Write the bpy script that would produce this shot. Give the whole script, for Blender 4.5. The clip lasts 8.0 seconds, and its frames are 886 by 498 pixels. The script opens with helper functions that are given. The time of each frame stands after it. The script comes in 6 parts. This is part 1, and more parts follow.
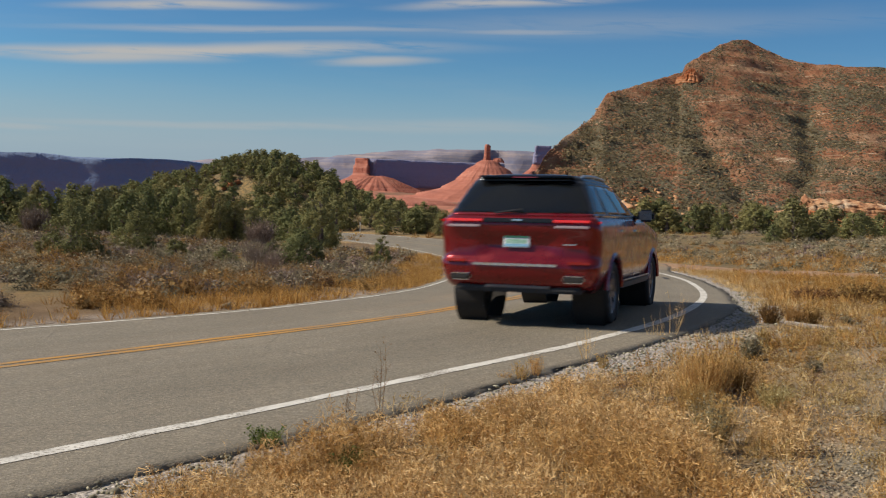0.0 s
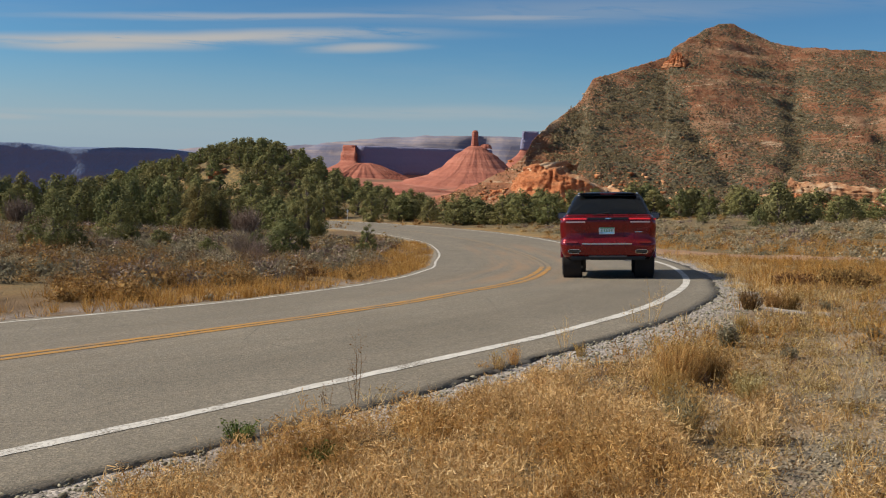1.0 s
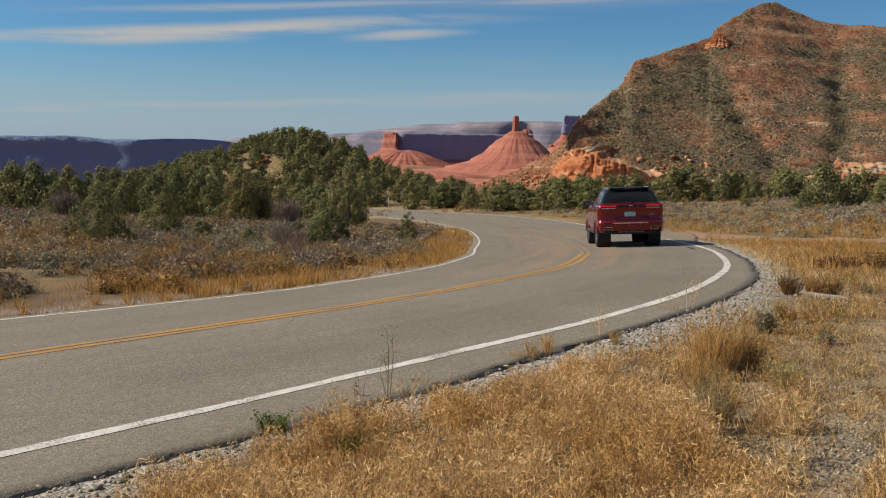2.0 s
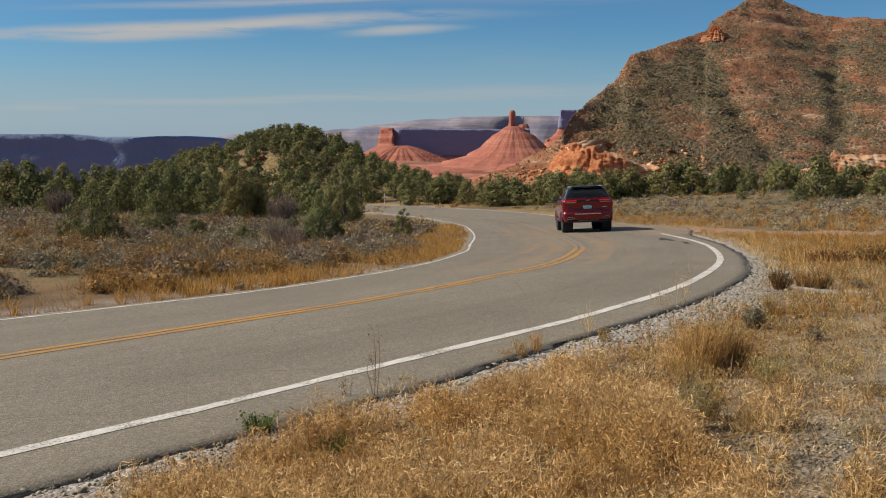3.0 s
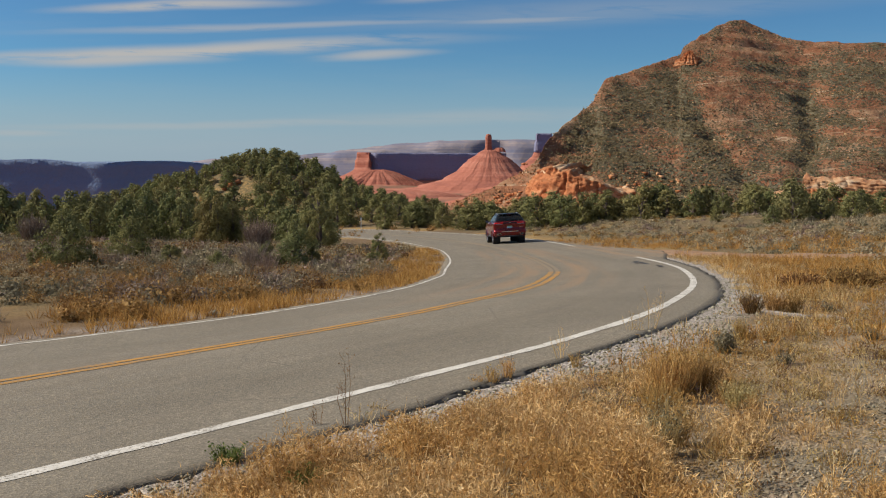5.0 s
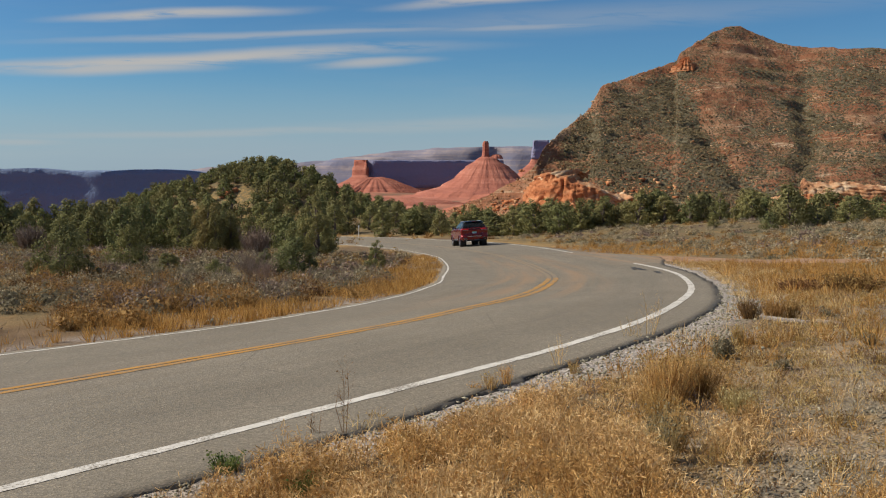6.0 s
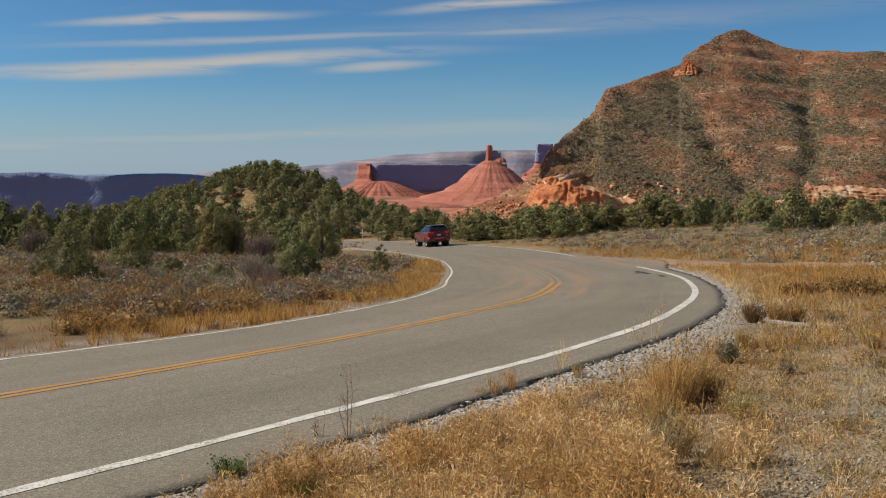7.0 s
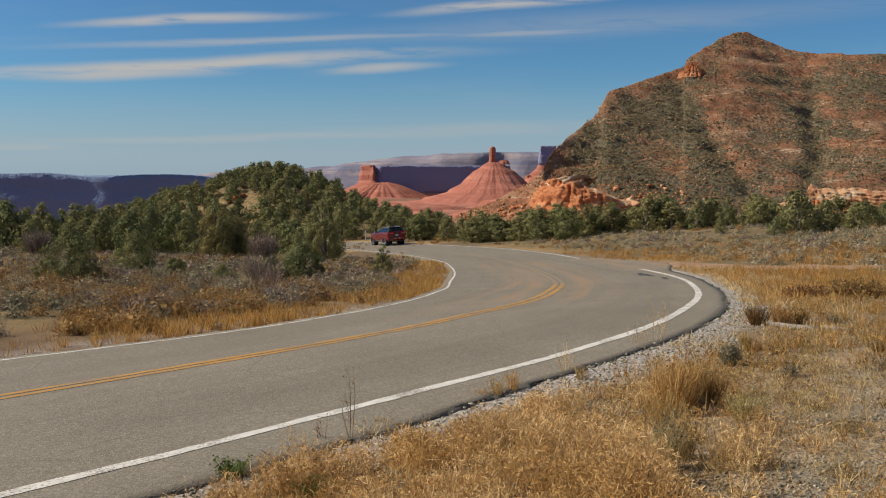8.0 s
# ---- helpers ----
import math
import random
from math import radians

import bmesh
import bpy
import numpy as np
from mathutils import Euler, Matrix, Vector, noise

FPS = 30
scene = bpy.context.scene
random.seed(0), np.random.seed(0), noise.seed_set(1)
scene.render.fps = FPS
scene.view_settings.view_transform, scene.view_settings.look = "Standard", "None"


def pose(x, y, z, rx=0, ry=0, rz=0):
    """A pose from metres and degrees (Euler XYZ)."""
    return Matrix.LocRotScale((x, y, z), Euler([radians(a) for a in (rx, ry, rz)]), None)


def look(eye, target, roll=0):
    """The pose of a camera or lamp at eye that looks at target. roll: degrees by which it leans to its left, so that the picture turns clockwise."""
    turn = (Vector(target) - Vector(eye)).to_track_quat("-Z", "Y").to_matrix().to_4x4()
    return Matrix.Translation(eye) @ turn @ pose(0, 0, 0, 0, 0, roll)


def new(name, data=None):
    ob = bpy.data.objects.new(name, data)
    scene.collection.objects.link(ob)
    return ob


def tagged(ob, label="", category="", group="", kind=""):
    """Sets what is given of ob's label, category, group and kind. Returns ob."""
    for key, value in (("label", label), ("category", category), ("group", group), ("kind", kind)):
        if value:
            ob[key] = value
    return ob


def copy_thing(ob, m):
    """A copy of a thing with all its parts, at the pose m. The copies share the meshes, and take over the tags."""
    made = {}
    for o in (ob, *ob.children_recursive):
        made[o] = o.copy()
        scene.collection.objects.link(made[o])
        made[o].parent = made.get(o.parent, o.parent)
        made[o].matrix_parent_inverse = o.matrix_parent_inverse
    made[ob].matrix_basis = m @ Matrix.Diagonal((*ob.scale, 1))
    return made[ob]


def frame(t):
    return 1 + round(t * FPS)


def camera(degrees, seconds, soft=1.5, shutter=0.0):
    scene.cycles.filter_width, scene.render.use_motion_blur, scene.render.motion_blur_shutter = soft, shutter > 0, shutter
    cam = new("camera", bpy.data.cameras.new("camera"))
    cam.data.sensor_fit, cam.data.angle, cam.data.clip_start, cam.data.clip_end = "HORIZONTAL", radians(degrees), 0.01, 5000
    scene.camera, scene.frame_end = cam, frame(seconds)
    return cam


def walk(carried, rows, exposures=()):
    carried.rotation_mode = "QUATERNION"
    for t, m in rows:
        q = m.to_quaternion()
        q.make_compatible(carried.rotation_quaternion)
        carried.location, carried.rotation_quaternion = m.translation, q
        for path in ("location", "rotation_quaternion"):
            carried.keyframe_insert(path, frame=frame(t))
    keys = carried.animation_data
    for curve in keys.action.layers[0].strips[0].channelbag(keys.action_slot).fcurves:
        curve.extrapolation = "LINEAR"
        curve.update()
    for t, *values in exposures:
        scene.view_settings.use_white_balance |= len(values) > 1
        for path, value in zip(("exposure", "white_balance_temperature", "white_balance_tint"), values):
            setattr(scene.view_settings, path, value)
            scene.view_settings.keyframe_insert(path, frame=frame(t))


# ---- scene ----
# Eye height reference: the last camera place is 2.0 m over the world's zero.
EYE = 2.0

cam = camera(46.2, 8.0, soft=1.08, shutter=0.4)
CAMERA_ROWS = [
    # t, x, z, yaw, pitch, roll
    (0.0, -0.320, -0.130, -0.30, -5.05, -2.28),
    (0.5, -0.275, -0.110, -1.63, -5.43, -2.48),
    (1.0, -0.218, -0.088, -0.98, -5.77, -1.78),
    (1.5, -0.176, -0.070, 0.99, -6.23, -1.17),
    (3.0, -0.051, -0.030, 1.06, -6.83, -0.37),
    (3.5, -0.022, -0.010, 0.47, -6.62, -0.45),
    (4.0, -0.004, -0.004, 0.05, -6.07, -0.29),
    (4.5, 0.0, 0.0, -0.12, -5.76, -0.30),
    (6.0, 0.0, 0.0, -0.38, -5.13, 0.08),
    (6.5, 0.0, 0.0, -0.32, -5.02, 0.13),
    (7.0, 0.0, 0.0, -0.18, -4.92, 0.13),
    (7.5, 0.0, 0.0, -0.09, -4.88, 0.15),
    (8.0, 0.0, 0.0, 0.0, -4.83, 0.0),
]
walk(cam, [(t, pose(x, 0.0, EYE + z, 90 + p, r, w)) for t, x, z, w, p, r in CAMERA_ROWS])

# ---------------------------------------------------------------- light
SUN_TO = Vector((-1.0, 0.03, 0.80)).normalized()
sun = new("sun", bpy.data.lights.new("sun", "SUN"))
sun.data.energy, sun.data.angle, sun.data.color = 4.2, radians(0.55), (1.0, 0.90, 0.76)
sun.matrix_world = look(SUN_TO * 50, (0, 0, 0))
scene.view_settings.exposure = 0.50


def link(tree, a, b):
    tree.links.new(a, b)


class Nodes:
    """Small wrapper to write node trees in few lines."""

    def __init__(self, tree):
        self.t = tree

    def put(self, value, socket):
        if isinstance(value, bpy.types.NodeSocket):
            self.t.links.new(value, socket)
        elif value is not None:
            socket.default_value = value

    def math(self, op, a, b=None, clamp=False):
        n = self.t.nodes.new("ShaderNodeMath")
        n.operation, n.use_clamp = op, clamp
        self.put(a, n.inputs[0])
        self.put(b, n.inputs[1])
        return n.outputs[0]

    def noise(self, vector, scale, detail=4.0, rough=0.55, distort=0.0, stretch=None):
        if stretch:
            vector = self.mapping(vector, scale=stretch)
        n = self.t.nodes.new("ShaderNodeTexNoise")
        self.put(vector, n.inputs["Vector"])
        n.inputs["Scale"].default_value = scale
        n.inputs["Detail"].default_value = detail
        n.inputs["Roughness"].default_value = rough
        n.inputs["Distortion"].default_value = distort
        return n.outputs["Fac"]

    def voronoi(self, vector, scale, feature="F1"):
        n = self.t.nodes.new("ShaderNodeTexVoronoi")
        n.feature = feature
        self.put(vector, n.inputs["Vector"])
        n.inputs["Scale"].default_value = scale
        return n

    def mapping(self, vector, loc=(0, 0, 0), rot=(0, 0, 0), scale=(1, 1, 1), kind="POINT"):
        n = self.t.nodes.new("ShaderNodeMapping")
        n.vector_type = kind
        self.put(vector, n.inputs["Vector"])
        n.inputs["Location"].default_value, n.inputs["Rotation"].default_value, n.inputs["Scale"].default_value = loc, rot, scale
        return n.outputs[0]

    def ramp(self, fac, stops):
        n = self.t.nodes.new("ShaderNodeValToRGB")
        self.put(fac, n.inputs[0])
        e = n.color_ramp.elements
        while len(e) < len(stops):
            e.new(0.5)
        for el, (p, c) in zip(e, stops):
            el.position, el.color = p, (*c, 1.0)
        return n.outputs[0]

    def range(self, value, lo, hi, a=0.0, b=1.0):
        n = self.t.nodes.new("ShaderNodeMapRange")
        n.interpolation_type = "SMOOTHSTEP"
        self.put(value, n.inputs[0])
        for i, v in enumerate((lo, hi, a, b)):
            self.put(v, n.inputs[i + 1])
        return n.outputs[0]

    def mix(self, fac, a, b, how="MIX"):
        n = self.t.nodes.new("ShaderNodeMix")
        n.data_type, n.blend_type = "RGBA", how
        self.put(fac, n.inputs[0])
        self.put((*a, 1.0) if isinstance(a, tuple) else a, n.inputs[6])
        self.put((*b, 1.0) if isinstance(b, tuple) else b, n.inputs[7])
        return n.outputs[2]

    def bump(self, height, strength, distance):
        n = self.t.nodes.new("ShaderNodeBump")
        self.put(height, n.inputs["Height"])
        n.inputs["Strength"].default_value, n.inputs["Distance"].default_value = strength, distance
        return n.outputs[0]

    def coords(self, which="Object"):
        return self.t.nodes.new("ShaderNodeTexCoord").outputs[which]

    def attribute(self, name):
        n = self.t.nodes.new("ShaderNodeAttribute")
        n.attribute_name = name
        return n.outputs["Fac"]

    def island(self):
        return self.t.nodes.new("ShaderNodeNewGeometry").outputs["Random Per Island"]

    def thing(self):
        return self.t.nodes.new("ShaderNodeObjectInfo").outputs["Random"]


# Sky with thin streaks of high cloud.
world = bpy.data.worlds.new("sky")
scene.world = world
world.use_nodes = True
wt = world.node_tree
wn = Nodes(wt)
background = wt.nodes["Background"]
sky = wt.nodes.new("ShaderNodeTexSky")
sky.sky_type, sky.sun_disc = "NISHITA", False
sky.sun_elevation = math.asin(SUN_TO.z)
sky.sun_rotation = math.atan2(SUN_TO.x, SUN_TO.y)
sky.altitude, sky.air_density, sky.dust_density, sky.ozone_density = 1500.0, 1.0, 0.0, 4.0
way = wn.coords("Generated")
split = wt.nodes.new("ShaderNodeSeparateXYZ")
link(wt, way, split.inputs[0])
ahead = wn.math("MAXIMUM", split.outputs[1], 0.05)
combine = wt.nodes.new("ShaderNodeCombineXYZ")
link(wt, wn.math("DIVIDE", split.outputs[0], ahead), combine.inputs[0])
link(wt, wn.math("DIVIDE", split.outputs[2], ahead), combine.inputs[1])
flat = combine.outputs[0]
warp = wt.nodes.new("ShaderNodeTexNoise")
link(wt, wn.mapping(flat, scale=(3.0, 14.0, 1.0)), warp.inputs["Vector"])
warp.inputs["Scale"].default_value, warp.inputs["Detail"].default_value = 1.6, 3.0
bent = wt.nodes.new("ShaderNodeVectorMath")
bent.operation = "MULTIPLY_ADD"
link(wt, warp.outputs["Color"], bent.inputs[0])
bent.inputs[1].default_value = (0.05, 0.012, 0.0)
link(wt, flat, bent.inputs[2])
STREAKS = [
    # middle (across, up), half length, half thickness, slope, density
    (-0.260, 0.0960, 0.300, 0.0085, 0.046, 1.0),
    (-0.310, 0.0885, 0.120, 0.0080, 0.030, 0.9),
    (-0.245, 0.1400, 0.130, 0.0060, 0.040, 0.95),
    (0.060, 0.1530, 0.120, 0.0055, 0.060, 0.9),
    (-0.060, 0.0930, 0.065, 0.0048, 0.050, 0.75),
    (-0.160, 0.1200, 0.240, 0.0045, 0.030, 0.55),
    (0.080, 0.1270, 0.100, 0.0040, 0.050, 0.5),
    (0.150, 0.1360, 0.350, 0.0150, 0.060, 0.22),
    (-0.180, 0.0280, 0.260, 0.0045, 0.020, 0.35),
    (0.020, 0.0350, 0.180, 0.0080, 0.030, 0.30),
    (-0.400, 0.0180, 0.060, 0.0040, 0.010, 0.35),
]
cover = None
for cx, cy, half, thick, slope, dens in STREAKS:
    local = wn.mapping(bent.outputs[0], (cx + 0.025, cy + 0.001, 0), (0, 0, math.atan(slope)), (half, thick, 1.0), "TEXTURE")
    length = wt.nodes.new("ShaderNodeVectorMath")
    length.operation = "LENGTH"
    link(wt, local, length.inputs[0])
    one = wn.range(length.outputs["Value"], 1.25, 0.1, 0.0, dens)
    cover = one if cover is None else wn.math("MAXIMUM", cover, one)
wisps = wn.noise(flat, 9.0, 6.0, 0.62, 0.4, stretch=(0.9, 9.0, 1.0))
cover = wn.math("MULTIPLY", cover, wn.range(wisps, 0.26, 0.50))
veil = wn.math("MULTIPLY", wn.range(wn.noise(flat, 3.0, 5.0, 0.6, 0.3, stretch=(0.8, 7.0, 1.0)), 0.45, 0.75), 0.09)
low = wn.range(split.outputs[2], 0.09, -0.01, 0.0, 0.7)
# Cirrus overhead, out of view, added to brighten the fill in shadows.
fill_cirrus = wn.math("MULTIPLY", wn.range(wn.noise(way, 2.2, 6.0, 0.62, 0.6, stretch=(1.0, 2.6, 1.6)), 0.36, 0.66), wn.range(split.outputs[2], 0.26, 0.48, 0.0, 0.62))
cover = wn.math("ADD", wn.math("ADD", cover, veil), fill_cirrus, clamp=True)
toward = wt.nodes.new("ShaderNodeVectorMath")
toward.operation = "DOT_PRODUCT"
link(wt, way, toward.inputs[0])
toward.inputs[1].default_value = SUN_TO
polar = wn.math("ADD", wn.math("MULTIPLY", wn.math("POWER", wn.math("ABSOLUTE", toward.outputs["Value"]), 3.5), 0.8), 0.57)
shade = wt.nodes.new("ShaderNodeVectorMath")
shade.operation = "SCALE"
link(wt, wn.mix(1.0, sky.outputs[0], (0.55, 0.89, 1.10), "MULTIPLY"), shade.inputs[0])
link(wt, polar, shade.inputs["Scale"])
deep = shade.outputs[0]
hazy = wn.mix(low, deep, (2.75, 3.3, 4.1))
link(wt, wn.mix(wn.math("MULTIPLY", cover, 0.92), hazy, (4.05, 3.90, 3.70)), background.inputs[0])
background.inputs[1].default_value = 0.085


# ---------------------------------------------------------------- materials
def material(name, rough=0.9, metallic=0.0, spec=0.3):
    m = bpy.data.materials.new(name)
    m.use_nodes = True
    n = Nodes(m.node_tree)
    b = m.node_tree.nodes["Principled BSDF"]
    b.inputs["Roughness"].default_value, b.inputs["Metallic"].default_value = rough, metallic
    b.inputs["Specular IOR Level"].default_value = spec
    return m, n, b


def plain(name, colour, rough=0.5, metallic=0.0, spec=0.5, grain=0.12, scale=30.0):
    m, n, b = material(name, rough, metallic, spec)
    f = n.noise(n.coords(), scale, 5.0)
    dark = tuple(c * (1 - grain) for c in colour)
    light = tuple(min(1.0, c * (1 + grain)) for c in colour)
    n.put(n.ramp(f, [(0.3, dark), (0.7, light)]), b.inputs["Base Color"])
    n.put(n.range(f, 0.2, 0.8, rough * 0.85, min(1.0, rough * 1.15)), b.inputs["Roughness"])
    return m


def foliage(name, dark, mid, light, translucent=0.25):
    """Leaves or stems whose pieces differ in colour one from the other."""
    m, n, b = material(name, 0.85, 0.0, 0.15)
    col = n.ramp(n.island(), [(0.0, dark), (0.5, mid), (1.0, light)])
    patch = n.noise(n.coords(), 2.3, 3.0)
    tint = n.mix(n.range(patch, 0.3, 0.7, 0.0, 0.35), col, dark)
    own = n.ramp(n.thing(), [(0.0, (0.82, 0.9, 0.8)), (1.0, (1.15, 1.05, 0.95))])
    col = n.mix(1.0, tint, own, "MULTIPLY")
    n.put(col, b.inputs["Base Color"])
    if translucent:
        tr = m.node_tree.nodes.new("ShaderNodeBsdfTranslucent")
        n.put(col, tr.inputs[0])
        mixed = m.node_tree.nodes.new("ShaderNodeMixShader")
        mixed.inputs[0].default_value = translucent
        link(m.node_tree, b.outputs[0], mixed.inputs[1])
        link(m.node_tree, tr.outputs[0], mixed.inputs[2])
        link(m.node_tree, mixed.outputs[0], m.node_tree.nodes["Material Output"].inputs[0])
    return m


def rock(name, stops, scale, strata=0.0, bump=1.0, distance=0.5, tilt=0.0, layered=0.5):
    """Weathered stone or soil; strata: bands a metre by height."""
    m, n, b = material(name, 0.92, 0.0, 0.2)
    c = n.coords()
    big, fine = n.noise(c, scale, 6.0, 0.6), n.noise(c, scale * 9, 5.0, 0.65)
    f = n.math("ADD", n.math("MULTIPLY", big, 0.65), n.math("MULTIPLY", fine, 0.35))
    if strata:
        band = n.noise(n.mapping(c, rot=(0, tilt, 0)), strata, 5.0, 0.65, 0.2, stretch=(0.03, 0.03, 1.0))
        f = n.math("ADD", n.math("MULTIPLY", f, 1 - layered), n.math("MULTIPLY", band, layered))
    n.put(n.ramp(f, stops), b.inputs["Base Color"])
    n.put(n.bump(n.math("ADD", big, fine), bump, distance), b.inputs["Normal"])
    return m


def mountain_material():
    """Red slope soil with pale ledges and a thick growth of small scrub."""
    m, n, b = material("red_hillside_soil", 0.95, 0.0, 0.15)
    c = n.coords()
    big, mid, fine = n.noise(c, 0.018, 5.0, 0.6), n.noise(c, 0.11, 6.0, 0.65), n.noise(c, 0.9, 5.0, 0.7)
    band = n.noise(c, 0.17, 4.0, 0.6, 0.15, stretch=(0.06, 0.06, 1.0))
    f = n.math("ADD", n.math("MULTIPLY", mid, 0.45), n.math("MULTIPLY", band, 0.55))
    soil = n.ramp(f, [(0.36, (0.200, 0.088, 0.046)), (0.46, (0.315, 0.135, 0.068)), (0.54, (0.350, 0.190, 0.104)), (0.66, (0.450, 0.300, 0.180))])
    pale = n.math("MULTIPLY", n.range(n.noise(n.mapping(c, rot=(0, 0.10, 0)), 0.5, 5.0, 0.62, 0.25, stretch=(0.16, 0.16, 2.0)), 0.57, 0.66), n.range(band, 0.40, 0.58, 0.35, 1.0))
    soil = n.mix(pale, soil, (0.56, 0.42, 0.27))
    soil = n.mix(n.range(fine, 0.35, 0.65, 0.35, 0.0), soil, (0.10, 0.055, 0.035))
    tuft = n.voronoi(c, 0.85)
    grow = n.math("ADD", n.attribute("growth"), n.math("MULTIPLY", n.math("SUBTRACT", mid, 0.5), 0.9))
    reach = n.range(grow, 0.12, 0.95, 0.16, 0.80)
    bush = n.range(n.math("ADD", tuft.outputs["Distance"], n.math("MULTIPLY", fine, 0.22)), n.math("ADD", reach, 0.12), reach)
    tone = n.ramp(tuft.outputs["Color"], [(0.2, (0.088, 0.076, 0.047)), (0.8, (0.175, 0.150, 0.092))])
    n.put(n.mix(bush, soil, tone), b.inputs["Base Color"])
    n.put(n.bump(n.math("ADD", n.math("MULTIPLY", bush, 0.9), n.math("ADD", mid, fine)), 1.0, 1.2), b.inputs["Normal"])
    return m


def ground_material():
    m, n, b = material("ground_soil", 0.95, 0.0, 0.15)
    c = n.coords()
    big, mid, fine = n.noise(c, 0.12, 5.0), n.noise(c, 1.3, 6.0, 0.62), n.noise(c, 16.0, 5.0, 0.7)
    soil = n.ramp(n.math("ADD", n.math("MULTIPLY", mid, 0.6), n.math("MULTIPLY", fine, 0.4)),
                  [(0.25, (0.085, 0.055, 0.031)), (0.5, (0.165, 0.108, 0.058)), (0.75, (0.26, 0.178, 0.102))])
    straw = n.ramp(fine, [(0.3, (0.20, 0.125, 0.048)), (0.7, (0.44, 0.29, 0.115))])
    soil = n.mix(n.range(big, 0.42, 0.6), soil, straw)
    pebbles = n.voronoi(c, 34.0)
    stone = n.ramp(pebbles.outputs["Color"], [(0.0, (0.17, 0.15, 0.13)), (0.5, (0.31, 0.275, 0.235)), (1.0, (0.52, 0.47, 0.41))])
    grav = n.math("MULTIPLY", n.attribute("gravel"), n.range(n.math("ADD", mid, n.math("MULTIPLY", fine, 0.3)), 0.38, 0.62), clamp=True)
    litter = n.math("MULTIPLY", n.attribute("litter"), n.range(n.noise(c, 1.9, 5.0, 0.7), 0.36, 0.58))
    soil = n.mix(litter, soil, n.ramp(fine, [(0.3, (0.075, 0.062, 0.034)), (0.7, (0.210, 0.165, 0.085))]))
    near = n.mix(grav, soil, stone)
    valley = n.ramp(n.noise(c, 0.006, 7.0, 0.65), [(0.35, (0.15, 0.10, 0.065)), (0.5, (0.32, 0.135, 0.085)), (0.65, (0.42, 0.175, 0.11))])
    n.put(n.mix(n.attribute("valley"), near, valley), b.inputs["Base Color"])
    h = n.math("ADD", fine, n.math("MULTIPLY", pebbles.outputs["Distance"], -0.8))
    n.put(n.bump(h, 0.8, 0.03), b.inputs["Normal"])
    return m


def asphalt_material():
    m, n, b = material("old_asphalt", 0.85, 0.0, 0.3)
    c, uv = n.coords(), n.coords("UV")
    stones, fine = n.voronoi(c, 75.0), n.noise(c, 60.0, 4.0, 0.7)
    big = n.noise(c, 0.5, 5.0, 0.6)
    lanes = n.noise(uv, 1.0, 4.0, 0.6, 0.1, stretch=(0.05, 1.5, 1.0))
    f = n.math("ADD", n.math("MULTIPLY", big, 0.5), n.math("MULTIPLY", lanes, 0.5))
    col = n.ramp(f, [(0.3, (0.142, 0.123, 0.090)), (0.55, (0.186, 0.162, 0.120)), (0.75, (0.234, 0.205, 0.152))])
    speck = n.ramp(stones.outputs["Color"], [(0.0, (0.45, 0.45, 0.45)), (0.6, (1.0, 1.0, 1.0)), (1.0, (1.8, 1.72, 1.6))])
    col = n.mix(0.75, col, speck, "MULTIPLY")
    oil = n.noise(uv, 1.0, 3.0, 0.5, 0.0, stretch=(0.3, 3.0, 1.0))
    col = n.mix(n.range(oil, 0.62, 0.75, 0.0, 0.35), col, (0.09, 0.082, 0.075))
    dust = n.math("MULTIPLY", n.attribute("dust"), n.range(n.noise(uv, 1.0, 5.0, 0.6, 0.15, stretch=(0.10, 2.2, 1.0)), 0.36, 0.70))
    col = n.mix(dust, col, (0.265, 0.175, 0.10))
    cracks = n.voronoi(n.mapping(c, scale=(1.0, 1.0, 0.1)), 0.55, "DISTANCE_TO_EDGE")
    col = n.mix(n.math("MULTIPLY", n.range(cracks.outputs["Distance"], 0.006, 0.0), n.range(big, 0.45, 0.6, 0.0, 0.6)), col, (0.05, 0.045, 0.04))
    n.put(col, b.inputs["Base Color"])
    n.put(n.bump(n.math("ADD", fine, stones.outputs["Distance"]), 0.5, 0.006), b.inputs["Normal"])
    return m


def paint_line(name, colour, under, lost):
    """Road paint, worn away in specks and lengths."""
    m, n, b = material(name, 0.75, 0.0, 0.3)
    c, uv = n.coords(), n.coords("UV")
    wear = n.math("ADD", n.math("MULTIPLY", n.noise(c, 40.0, 4.0, 0.7), 0.6), n.math("MULTIPLY", n.noise(c, 2.2, 5.0, 0.6), 0.4))
    tone = n.mix(n.range(n.noise(c, 7.0, 4.0), 0.3, 0.7), tuple(x * 0.8 for x in colour), colour)
    n.put(n.mix(n.range(wear, lost + 0.06, lost - 0.04), tone, under), b.inputs["Base Color"])
    n.put(n.bump(n.noise(c, 60.0, 4.0), 0.4, 0.004), b.inputs["Normal"])
    return m


M_GROUND, M_ASPHALT = ground_material(), asphalt_material()
M_WHITE = paint_line("white_road_paint", (0.60, 0.57, 0.50), (0.21, 0.185, 0.145), 0.43)
M_YELLOW = paint_line("yellow_road_paint", (0.44, 0.225, 0.042), (0.20, 0.155, 0.10), 0.46)
M_WORN = paint_line("worn_yellow_paint", (0.30, 0.19, 0.085), (0.20, 0.165, 0.115), 0.52)
M_EDGE = plain("broken_asphalt_edge", (0.10, 0.09, 0.075), 0.95, 0, 0.2, 0.5, 12.0)
M_JUNIPER = foliage("juniper_leaf", (0.120, 0.119, 0.054), (0.178, 0.173, 0.076), (0.240, 0.228, 0.102))
